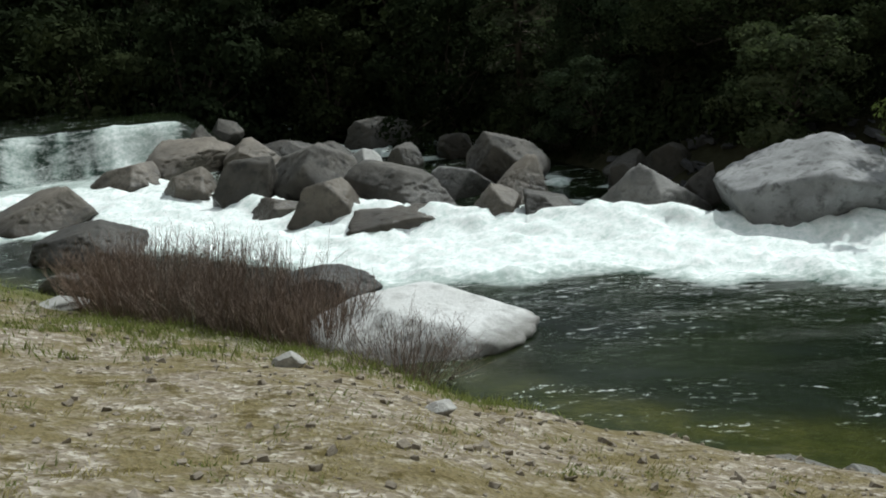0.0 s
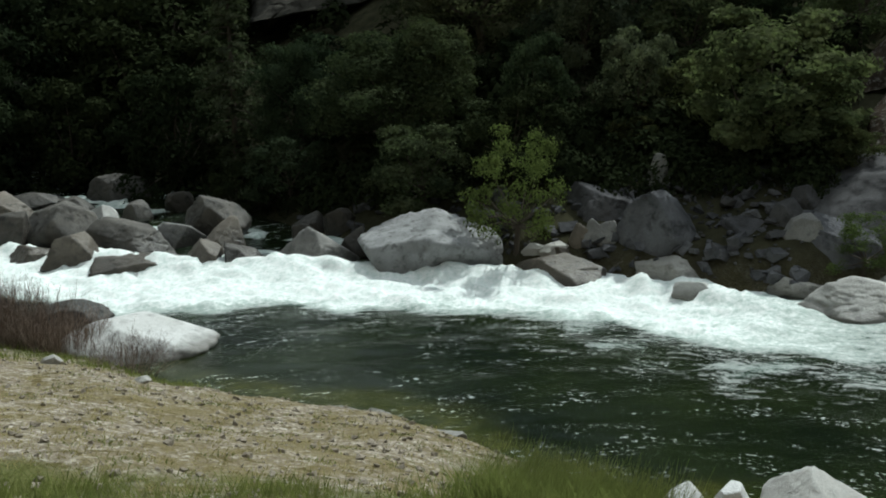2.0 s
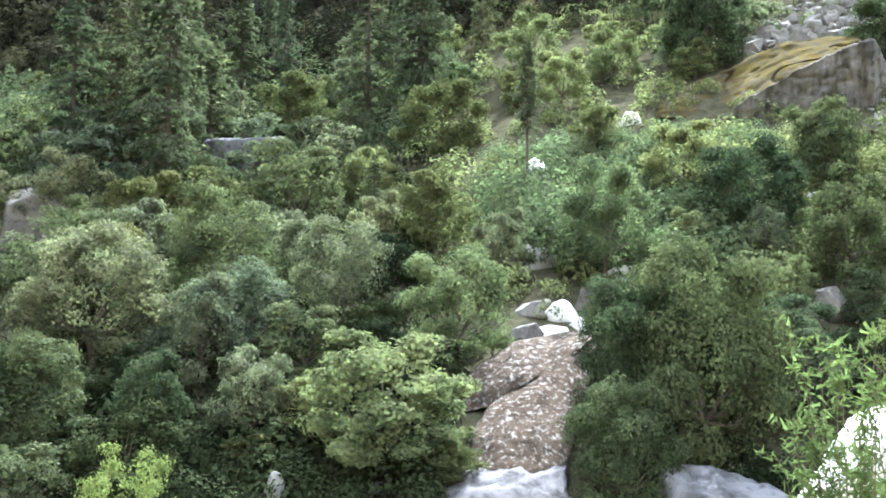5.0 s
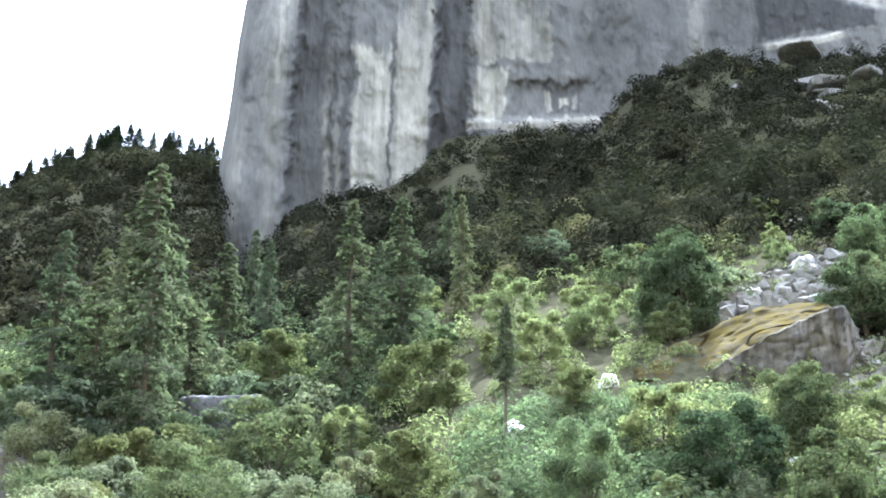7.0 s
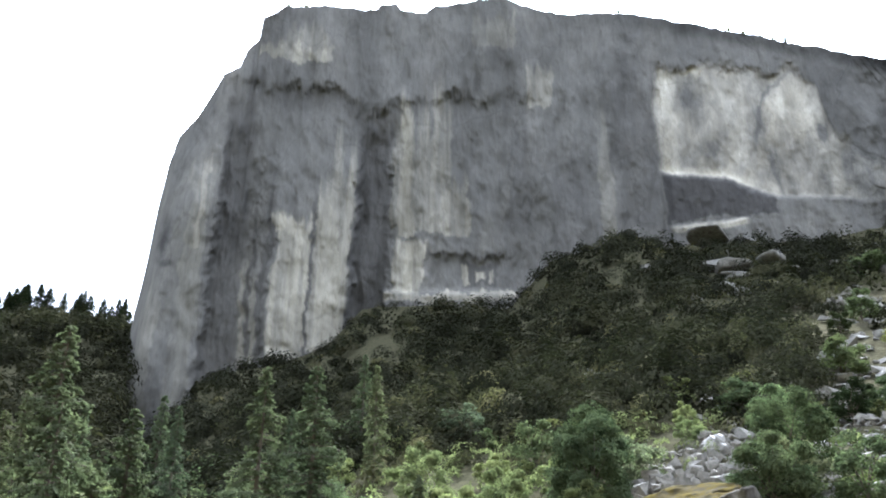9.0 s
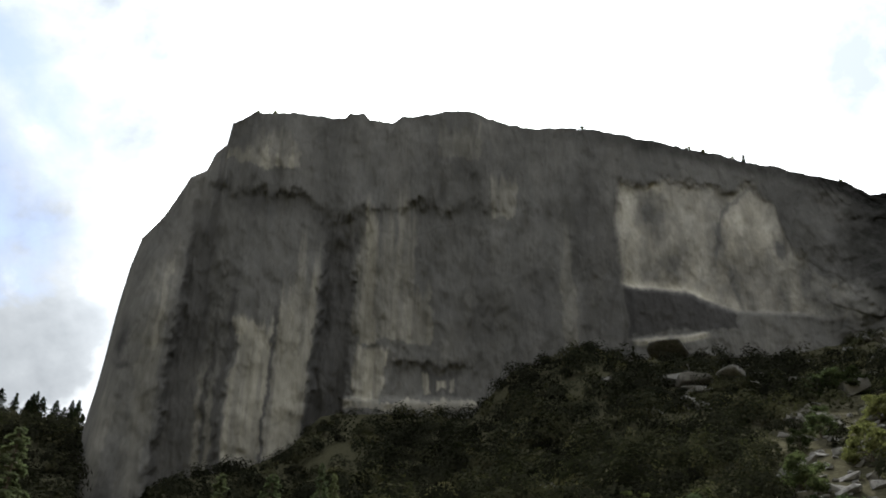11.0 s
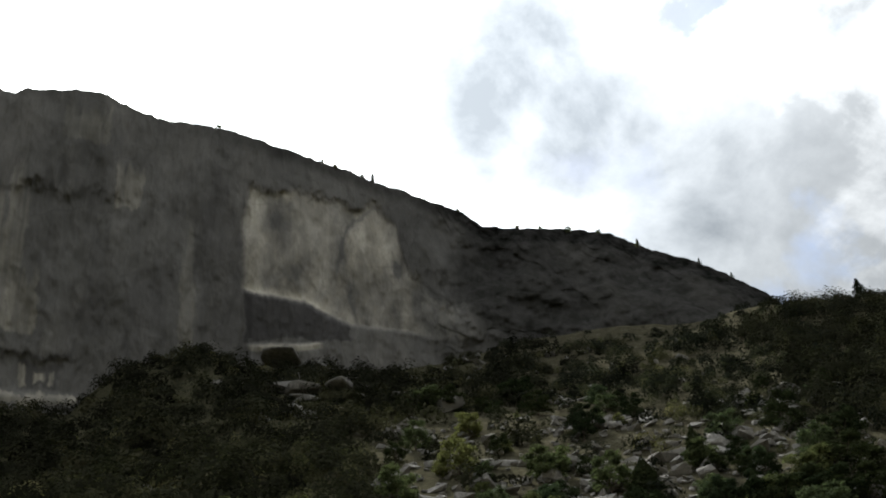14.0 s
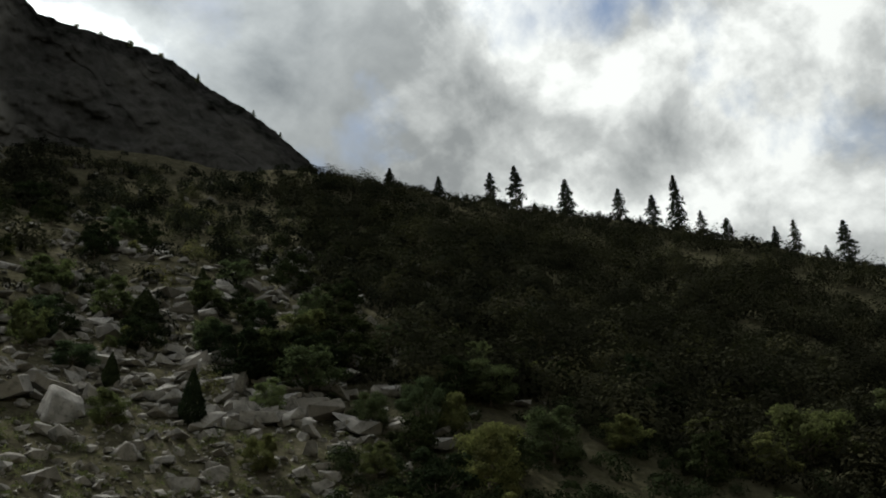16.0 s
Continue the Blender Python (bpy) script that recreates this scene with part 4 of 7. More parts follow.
boulder(-4.55, 26.50, 0.12, (1.90, 1.25, 0.62), 143, M_ROCK_DARK, "dark flat rock behind the bare shrub", 10, 0, "river boulders", planes=((0.25, -0.35, 1, 0.36), (-0.5, -0.2, 1, 0.44), (-1, -0.3, 0.4, 0.7), (0.6, -0.8, 0.5, 0.55), (1, 0.1, 0.7, 0.62), (0, 1, 0.5, 0.6), (-0.2, -1, 0.3, 0.55)))
boulder(7.71, 27.40, 0.22, (2.86, 1.82, 1.06), 200, M_ROCK_BROWN, "flat-topped tan boulder dark at its foot", -41, 0, "far bank boulders")
boulder(10.17, 29.01, 0.29, (1.16, 1.02, 1.47), 201, M_ROCK_PALE, "upright pale granite block on the far bank", -41, 0, "far bank boulders")
boulder(10.53, 26.32, 0.22, (2.26, 1.44, 1.07), 202, M_ROCK_PALE, "pale wedge-shaped boulder at the waterline", -41, 0, "far bank boulders")
boulder(11.72, 28.55, 0.27, (1.24, 1.09, 1.36), 203, M_ROCK_SLAB, "small grey boulder on the far bank", -38, 0, "far bank boulders")
boulder(12.77, 26.63, 0.44, (2.24, 1.97, 2.46), 204, M_ROCK_SLAB, "large smooth grey boulder on the far bank", -39, 0, "far bank boulders")
boulder(10.51, 24.52, 0.16, (1.17, 0.75, 0.67), 205, M_ROCK_PALE, "low tan rock at the water edge", -33, 0, "far bank boulders")
boulder(12.97, 25.67, 0.19, (0.81, 0.72, 0.89), 206, M_ROCK_BROWN, "small brown rock at the water edge", -34, 0, "far bank boulders")
boulder(13.13, 24.33, 0.16, (1.66, 1.06, 0.70), 207, M_ROCK_PALE, "low pale rock at the water edge", -32, 0, "far bank boulders")
boulder(14.00, 22.30, 0.24, (3.59, 2.29, 1.30), 208, M_ROCK_PALE, "broad low pale rock in the shallows", -33, 0, "far bank boulders")
boulder(15.60, 22.77, 0.42, (2.60, 1.90, 1.30), 209, M_ROCK_GREY, "grey wedge rock with a dark shaded side", -32, 0, "far bank boulders")
boulder(17.77, 22.67, 0.17, (2.02, 1.29, 0.74), 210, M_ROCK_PALE, "low tan rock at the water edge", -33, 0, "far bank boulders")
boulder(9.40, 27.15, 0.17, (0.48, 0.43, 0.72), 211, M_ROCK_BROWN, "small brown rock at the water edge", -11, 0, "far bank boulders")
boulder(21.72, 22.53, 0.82, (4.35, 3.41, 5.13), 31, M_ROCK_SLAB, "huge dark grey granite boulder at the river bend", -38, 0, "far bank boulders", facets=9, rough=0.06, crisp=70.0, planes=((-1, -0.25, 0.12, 0.55), (0, -1, 0.28, 0.58), (0.15, -0.2, 1, 0.62), (0.8, -0.5, 0.3, 0.7), (-0.5, -0.6, 0.7, 0.66)))
boulder(14.35, 25.3, 0.95, (2.9, 1.9, 1.7), 341, M_ROCK_SLAB, "dark angular block broken from the bedrock slab", -38, 0, "bedrock ramp", planes=((0.35, -0.35, 1, 0.44), (-0.75, -0.35, 0.8, 0.5), (-0.25, -1, 0.35, 0.5), (0.7, -0.8, 0.3, 0.6), (1, 0.2, 0.1, 0.75), (0, 1, 0.3, 0.7), (-1, 0, 0.1, 0.75)))
boulder(10.63, 27.41, 1.22, (2.11, 1.66, 2.31), 300, M_ROCK_SLAB, "tall dark grey boulder leaning on the bank", -51, 0, "rocks on the wooded slope")
boulder(11.49, 29.70, 2.22, (0.74, 0.58, 1.61), 301, M_ROCK_GREY, "pale pointed rock tip standing above a grey boulder", -10, 0, "rocks on the wooded slope")
boulder(9.65, 29.68, 1.49, (2.31, 1.81, 1.37), 302, M_ROCK_SLAB, "flat pale-topped slab behind the willow", -26, 0, "rocks on the wooded slope")
boulder(9.03, 28.18, 0.94, (0.88, 0.69, 1.10), 303, M_ROCK_GREY, "broken grey rock in a pile", -45, 0, "rocks on the wooded slope")
boulder(8.12, 28.57, 0.56, (1.21, 0.95, 0.58), 304, M_ROCK_PALE, "small pale rock in a pile", -2, 0, "rocks on the wooded slope")
boulder(8.68, 28.27, 0.86, (0.68, 0.54, 1.01), 305, M_ROCK_BROWN, "broken brown rock in a pile", -22, 0, "rocks on the wooded slope")
boulder(9.31, 27.93, 0.98, (0.74, 0.58, 0.98), 306, M_ROCK_GREY, "broken pale rock in a pile", -42, 0, "rocks on the wooded slope")
boulder(7.57, 28.83, 0.50, (0.94, 0.74, 0.53), 307, M_ROCK_PALE, "small pale rock in a pile", 2, 0, "rocks on the wooded slope")
boulder(8.17, 28.20, 0.47, (0.65, 0.51, 0.56), 308, M_ROCK_BROWN, "small brown rock in a pile", -18, 0, "rocks on the wooded slope")
boulder(13.62, 26.11, 1.64, (0.93, 0.73, 1.10), 309, M_ROCK_SLAB, "grey rubble rock on the bank", -49, 0, "rocks on the wooded slope")
boulder(13.70, 25.39, 1.35, (1.06, 0.83, 1.00), 310, M_ROCK_GREY, "grey rubble rock on the bank", -8, 0, "rocks on the wooded slope")
boulder(14.37, 26.57, 1.93, (0.79, 0.62, 0.99), 311, M_ROCK_SLAB, "grey rubble rock on the bank", -27, 0, "rocks on the wooded slope")
boulder(1.38, 33.62, 0.19, (1.06, 0.83, 1.19), 312, M_ROCK_DARK, "dark rock under the trees", -20, 0, "rocks on the wooded slope")
boulder(2.68, 31.79, 0.21, (0.92, 0.72, 1.39), 313, M_ROCK_DARK, "dark rock under the trees", 18, 0, "rocks on the wooded slope")
boulder(30.02, 37.23, 9.45, (1.75, 1.37, 1.12), 314, M_ROCK_WHITE, "white rock above the bedrock ramp", -35, 0, "rocks on the wooded slope")
boulder(24.78, 36.02, 7.80, (2.05, 1.61, 1.15), 315, M_ROCK_DARK, "grey-brown rock above the bedrock ramp", -50, 0, "rocks on the wooded slope")
boulder(25.46, 35.32, 7.70, (1.64, 1.29, 1.35), 316, M_ROCK_WHITE, "white broken rock above the ramp", -10, 0, "rocks on the wooded slope")
boulder(24.33, 34.32, 6.98, (1.58, 1.24, 0.75), 317, M_ROCK_WHITE, "white broken rock above the ramp", -28, 0, "rocks on the wooded slope")
boulder(25.58, 34.31, 7.26, (0.90, 0.71, 0.87), 318, M_ROCK_WHITE, "white broken rock above the ramp", -49, 0, "rocks on the wooded slope")
boulder(23.22, 34.48, 6.90, (1.42, 1.11, 1.03), 319, M_ROCK_DARK, "dark rock above the bedrock ramp", -5, 0, "rocks on the wooded slope")
boulder(27.13, 35.38, 8.10, (1.63, 1.28, 2.08), 320, M_ROCK_DARK, "dark bedrock shelf on the slope", -27, 0, "rocks on the wooded slope")
boulder(32.32, 47.00, 14.75, (2.30, 1.80, 3.20), 321, M_ROCK_WHITE, "white outcrop rock behind a thin pine", -34, 0, "rocks on the wooded slope", planes=((-0.5, -0.4, 1, 0.5), (0.5, -0.3, 1, 0.52), (-1, -0.4, 0.2, 0.6), (0.3, -1, 0.3, 0.55), (1, 0, 0.3, 0.7), (0, 1, 0.3, 0.7)))
boulder(44.25, 53.91, 20.44, (1.65, 1.29, 1.63), 322, M_ROCK_PALE, "white rock among the shrubs", -67, 0, "rocks on the wooded slope")
boulder(40.95, 51.25, 18.74, (1.21, 0.95, 1.03), 323, M_ROCK_PALE, "white rock among the shrubs", -26, 0, "rocks on the wooded slope")
boulder(23.27, 67.27, 16.25, (6.00, 3.76, 6.95), 324, M_ROCK_SLAB, "grey bedrock ledge with a level top", -18, 0, "rocks on the wooded slope", planes=((-0.06, -0.1, 1, 0.5), (0.1, -1, 0.08, 0.6), (-1, -0.3, 0.1, 0.8), (1, -0.2, 0.15, 0.8), (0, 1, 0.2, 0.7), (0.6, -0.6, 0.5, 0.8)))
boulder(10.1, 61.30, 12.0, (4.6, 3.4, 5.4), 325, M_ROCK_DARK, "grey rock outcrop in the trees", -10, 0, "rocks on the wooded slope", planes=((0.35, -0.2, 1, 0.48), (-0.5, -0.3, 1, 0.56), (-0.2, -1, 0.15, 0.5), (-1, -0.1, 0.1, 0.6), (0.9, -0.5, 0.25, 0.6), (0, 1, 0.2, 0.7)))
boulder(25.46, 64.00, 15.55, (1.45, 1.14, 1.35), 326, M_ROCK_DARK, "grey rock in the trees", -6, 0, "rocks on the wooded slope")
boulder(27.20, 39.48, 10.05, (1.63, 1.28, 1.86), 327, M_ROCK_GREY, "grey rock between the trees", -38, 0, "rocks on the wooded slope")
boulder(34.97, 30.43, 8.07, (2.29, 1.80, 1.97), 328, M_ROCK_DARK, "grey rock on the slope", -71, 0, "rocks on the wooded slope")
boulder(42.08, 37.08, 13.50, (1.03, 0.81, 1.32), 329, M_ROCK_PALE, "pale rock on the slope", -30, 0, "rocks on the wooded slope")
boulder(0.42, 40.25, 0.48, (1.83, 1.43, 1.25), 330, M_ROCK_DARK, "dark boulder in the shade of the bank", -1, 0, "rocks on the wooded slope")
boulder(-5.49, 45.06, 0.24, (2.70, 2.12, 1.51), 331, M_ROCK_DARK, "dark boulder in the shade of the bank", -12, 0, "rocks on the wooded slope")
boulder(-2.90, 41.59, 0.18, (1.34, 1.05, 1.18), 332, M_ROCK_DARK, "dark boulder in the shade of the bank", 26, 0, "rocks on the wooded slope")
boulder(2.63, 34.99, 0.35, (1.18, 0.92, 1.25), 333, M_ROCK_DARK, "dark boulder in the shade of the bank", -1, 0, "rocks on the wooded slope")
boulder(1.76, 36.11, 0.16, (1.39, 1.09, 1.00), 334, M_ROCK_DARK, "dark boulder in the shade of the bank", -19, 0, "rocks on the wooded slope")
boulder(71.64, 60.87, 34.63, (2.47, 1.94, 2.57), 362, M_ROCK_GREY, "pale slab on the scree", -50, 0, "slope outcrops")
boulder(72.55, 61.67, 35.42, (2.50, 1.96, 1.86), 363, M_ROCK_GREY, "pale slab on the scree", -50, 0, "slope outcrops")
boulder(7.08, 12.44, 0.23, (1.61, 1.26, 1.46), 371, M_ROCK_PALE, "pale peaked granite boulder on the near shore", -30, 0, "near shore rocks", rough=0.02, planes=((0.62, -0.15, 1, 0.46), (-0.7, -0.3, 1, 0.46), (0.15, -1, 0.45, 0.55), (-1, 0, 0.2, 0.75), (1, 0, 0.2, 0.75), (0, 1, 0.4, 0.6)))
boulder(5.65, 13.45, 0.13, (0.72, 0.57, 0.80), 372, M_ROCK_WHITE, "pale rock on the near shore", -23, 0, "near shore rocks")
boulder(6.30, 13.29, 0.13, (0.65, 0.51, 0.78), 373, M_ROCK_WHITE, "pale rock on the near shore", -25, 0, "near shore rocks")
boulder(2.81, 16.78, 0.06, (0.80, 0.63, 0.35), 374, M_ROCK_PALE, "low pale shore rock", -10, 0, "near shore rocks")
boulder(1.85, 18.32, 0.04, (0.48, 0.38, 0.23), 375, M_ROCK_PALE, "low pale shore rock", -6, 0, "near shore rocks")
boulder(2.15, 17.68, 0.03, (0.79, 0.62, 0.21), 376, M_ROCK_PALE, "low pale shore rock", -7, 0, "near shore rocks")
boulder(1.26, 18.58, 0.04, (0.87, 0.69, 0.23), 377, M_ROCK_PALE, "low tan shore ledge", -4, 0, "near shore rocks")
boulder(1.97, 18.11, 0.05, (0.39, 0.31, 0.30), 378, M_ROCK_PALE, "low pale shore rock", -6, 0, "near shore rocks")
boulder(-3.93, 20.25, 0.89, (0.40, 0.31, 0.23), 379, M_ROCK_PALE, "small pale rock on the gravel bank", 11, 0, "near shore rocks")
boulder(-2.05, 17.78, 1.18, (0.29, 0.23, 0.13), 380, M_ROCK_PALE, "small pale rock on the gravel bank", 7, 0, "near shore rocks")
boulder(-8.69, 25.21, 0.43, (0.97, 0.76, 0.19), 381, M_ROCK_PALE, "low pale rock on the gravel bank", 19, 0, "near shore rocks")
boulder(-9.47, 27.55, 0.18, (1.11, 0.87, 0.47), 382, M_ROCK_GREY, "grey rock below the bare shrub", 19, 0, "near shore rocks")
boulder(12.42, 10.00, 4.45, (2.60, 1.60, 3.28), 391, M_ROCK_WHITE, "sunlit white granite boulder behind a willow", -50, 0, "near shore rocks", rough=0.03, crisp=24.0, planes=((-0.12, -0.2, 1, 0.5), (-1, -0.25, -0.02, 0.66), (0.4, -0.3, 1, 0.56), (0, -1, 0.15, 0.6), (1, 0, 0.2, 0.8), (0, 1, 0.2, 0.7)))
boulder(82.24, 36.02, 29.30, (4.21, 3.31, 5.22), 400, M_ROCK_SCREE, "angular pale grey boulder on the scree slope", -66, 0, "scree boulders", sub=4, crisp=140.0, planes=((0.45, -0.5, 1, 0.42), (-1, -0.35, 0.35, 0.46), (0.3, -1, 0.3, 0.5), (1, 0, 0.2, 0.7), (0, 1, 0.4, 0.6)))
boulder(140.51, 39.43, 60.92, (3.45, 2.71, 4.56), 401, M_ROCK_SCREE, "angular pale grey boulder on the scree slope", -7, 0, "scree boulders", sub=4, crisp=140.0)
boulder(144.38, 47.04, 64.41, (3.20, 2.51, 2.14), 402, M_ROCK_SCREE, "angular pale grey boulder on the scree slope", -28, 0, "scree boulders", sub=4, crisp=140.0)
boulder(116.47, 32.96, 45.50, (3.18, 2.49, 2.08), 403, M_ROCK_SCREE, "angular pale grey boulder on the scree slope", -53, 0, "scree boulders", sub=4, crisp=140.0)
boulder(108.34, 34.37, 40.74, (5.04, 3.96, 1.50), 404, M_ROCK_SCREE, "angular pale grey boulder on the scree slope", 16, 0, "scree boulders", sub=4, crisp=140.0)
boulder(108.21, 13.14, 36.23, (4.27, 3.35, 2.12), 405, M_ROCK_SCREE, "angular pale grey boulder on the scree slope", -18, 0, "scree boulders", sub=4, crisp=140.0)
boulder(79.47, 22.51, 22.72, (3.03, 2.37, 2.44), 406, M_ROCK_SCREE, "angular pale grey boulder on the scree slope", -32, 0, "scree boulders", sub=4, crisp=140.0)
boulder(77.40, 28.63, 24.52, (2.81, 2.20, 2.05), 407, M_ROCK_SCREE, "angular pale grey boulder on the scree slope", -51, 0, "scree boulders", sub=4, crisp=140.0)
boulder(68.87, 30.97, 21.02, (2.18, 1.71, 1.29), 408, M_ROCK_SCREE, "angular pale grey boulder on the scree slope", 20, 0, "scree boulders", sub=4, crisp=140.0)
boulder(90.76, 30.09, 31.53, (1.26, 0.99, 0.97), 409, M_ROCK_SCREE, "angular pale grey boulder on the scree slope", -9, 0, "scree boulders", sub=4, crisp=140.0)
boulder(100.15, 35.20, 37.18, (1.68, 1.32, 1.41), 410, M_ROCK_SCREE, "angular pale grey boulder on the scree slope", -31, 0, "scree boulders", sub=4, crisp=140.0)
boulder(130.91, 14.50, 48.72, (2.77, 2.17, 1.44), 411, M_ROCK_SCREE, "angular pale grey boulder on the scree slope", -67, 0, "scree boulders", sub=4, crisp=140.0)
boulder(106.04, 46.78, 43.11, (3.34, 2.62, 1.08), 412, M_ROCK_SCREE, "angular pale grey boulder on the scree slope", 18, 0, "scree boulders", sub=4, crisp=140.0)
boulder(89.88, 18.08, 27.94, (1.45, 1.14, 1.29), 413, M_ROCK_SCREE, "angular pale grey boulder on the scree slope", -18, 0, "scree boulders", sub=4, crisp=140.0)
boulder(96.58, 19.83, 31.35, (1.82, 1.42, 1.54), 414, M_ROCK_SCREE, "angular pale grey boulder on the scree slope", -40, 0, "scree boulders", sub=4, crisp=140.0)
boulder(91.31, 23.69, 29.75, (2.23, 1.75, 1.25), 415, M_ROCK_SCREE, "angular pale grey boulder on the scree slope", -60, 0, "scree boulders", sub=4, crisp=140.0)
boulder(84.80, 15.46, 24.36, (1.81, 1.42, 1.01), 416, M_ROCK_SCREE, "angular pale grey boulder on the scree slope", 2, 0, "scree boulders", sub=4, crisp=140.0)
boulder(81.98, 15.81, 22.99, (0.88, 0.69, 0.65), 417, M_ROCK_SCREE, "angular pale grey boulder on the scree slope", -20, 0, "scree boulders", sub=4, crisp=140.0)
boulder(70.97, 33.97, 23.32, (2.07, 1.62, 1.23), 418, M_ROCK_SCREE, "angular pale grey boulder on the scree slope", -28, 0, "scree boulders", sub=4, crisp=140.0)
boulder(70.31, 27.03, 20.07, (1.58, 1.24, 1.29), 419, M_ROCK_SCREE, "angular pale grey boulder on the scree slope", -56, 0, "scree boulders", sub=4, crisp=140.0)
boulder(80.55, 13.73, 21.20, (2.78, 2.18, 1.59), 420, M_ROCK_SCREE, "angular pale grey boulder on the scree slope", -0, 0, "scree boulders", sub=4, crisp=140.0)
boulder(80.81, 25.83, 25.28, (1.34, 1.05, 1.00), 421, M_ROCK_SCREE, "angular pale grey boulder on the scree slope", -15, 0, "scree boulders", sub=4, crisp=140.0)
boulder(97.81, 26.93, 33.62, (3.19, 2.50, 0.95), 422, M_ROCK_SCREE, "angular pale grey boulder on the scree slope", -41, 0, "scree boulders", sub=4, crisp=140.0)
boulder(93.53, 14.56, 28.22, (1.99, 1.56, 1.11), 423, M_ROCK_SCREE, "angular pale grey boulder on the scree slope", -70, 0, "scree boulders", sub=4, crisp=140.0)
boulder(128.04, 31.63, 51.78, (2.08, 1.64, 1.55), 424, M_ROCK_SCREE, "angular pale grey boulder on the scree slope", 2, 0, "scree boulders", sub=4, crisp=140.0)
boulder(124.90, 21.05, 48.03, (2.00, 1.57, 1.19), 425, M_ROCK_SCREE, "angular pale grey boulder on the scree slope", -25, 0, "scree boulders", sub=4, crisp=140.0)
boulder(118.77, 16.61, 43.40, (2.21, 1.73, 2.34), 426, M_ROCK_SCREE, "angular pale grey boulder on the scree slope", -50, 0, "scree boulders", sub=4, crisp=140.0)
boulder(98.26, 40.16, 37.89, (1.68, 1.32, 1.25), 427, M_ROCK_SCREE, "angular pale grey boulder on the scree slope", -59, 0, "scree boulders", sub=4, crisp=140.0)
boulder(108.38, 48.70, 45.20, (2.50, 1.96, 1.11), 428, M_ROCK_SCREE, "angular pale grey boulder on the scree slope", 10, 0, "scree boulders", sub=4, crisp=140.0)
boulder(182.21, 143.94, 117.6, (8.6, 6.20, 2.6), 440, M_ROCK_SCREE, "pale ledge rock high on the slope", -52, 0, "scree boulders", sub=4, crisp=140.0)
boulder(231.48, 191.38, 160.96, (15.64, 12.26, 3.02), 441, M_ROCK_SCREE, "pale ledge rock high on the slope", 17, 0, "scree boulders", sub=4, crisp=140.0)
boulder(186.60, 135.82, 117.9, (8.2, 5.69, 2.2), 442, M_ROCK_SCREE, "pale ledge rock high on the slope", -10, 0, "scree boulders", sub=4, crisp=140.0)
boulder(105.64, 119.34, 66.79, (4.18, 3.28, 2.49), 443, M_ROCK_SCREE, "pale ledge rock high on the slope", -21, 0, "scree boulders", sub=4, crisp=140.0)
boulder(92.72, 98.68, 57.02, (4.26, 3.34, 2.42), 444, M_ROCK_SCREE, "pale ledge rock high on the slope", 45, 0, "scree boulders", sub=4, crisp=140.0)
crag("bedrock_slab", ((29.5, -14.4, 28.2, 36.2, -14.4, 28.0), (28.6, -12.8, 28.9, 36.3, -12.6, 28.8), (27.2, -10.9, 29.6, 36.5, -10.6, 29.6), (27.6, -9.5, 30.4, 36.4, -9.2, 30.4), (28.8, -8.3, 31.4, 36.3, -7.9, 31.4), (30.3, -7.2, 32.6, 36.3, -7.0, 32.6), (31.0, -6.6, 34.0, 36.3, -6.4, 34.0)), M_ROCK_SLAB, "pale grey bedrock slab running down to the bank", 3, "bedrock ramp", bulge=0.3, back=1.6, rough=0.13, ragged=0.3, cracks=0.3, soft=0.5, steps=0.45)
crag("bedrock_ramp", ((30.3, -9.6, 31.6, 36.0, -9.4, 31.9), (30.6, -8.2, 32.4, 36.1, -8.0, 32.7), (30.9, -7.0, 33.2, 36.3, -6.7, 33.5), (31.0, -5.3, 34.4, 36.8, -5.1, 34.6), (32.0, -3.8, 35.8, 37.2, -3.5, 36.0), (34.4, -2.2, 37.2, 37.5, -1.9, 37.4), (36.0, -0.6, 38.6, 37.8, -0.3, 38.8)), M_ROCK_RAMP, "brown bedrock ramp flecked with white", 5, "bedrock ramp", bulge=0.6, back=1.6, rough=0.10)
crag("bedrock_ledge", ((30.6, -4.2, 36.0, 30.7, -2.6, 36.6), (32.1, -4.0, 36.0, 31.7, -1.5, 37.4), (34.1, -2.6, 36.6, 33.4, -0.4, 39.0), (35.6, -1.7, 37.6, 35.3, 0.0, 40.4), (37.5, -0.2, 38.0, 37.5, 0.2, 40.4)), M_ROCK_RAMP, "brown whale-backed bedrock ledge above the ramp", 8, "bedrock ramp", bulge=0.35, back=1.2, rough=0.14, ragged=0.14)
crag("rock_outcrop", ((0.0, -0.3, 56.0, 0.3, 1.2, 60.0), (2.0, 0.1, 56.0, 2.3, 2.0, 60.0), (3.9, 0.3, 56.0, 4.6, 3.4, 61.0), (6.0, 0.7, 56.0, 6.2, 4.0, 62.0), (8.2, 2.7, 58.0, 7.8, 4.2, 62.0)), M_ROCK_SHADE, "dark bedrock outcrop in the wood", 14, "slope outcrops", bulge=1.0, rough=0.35)
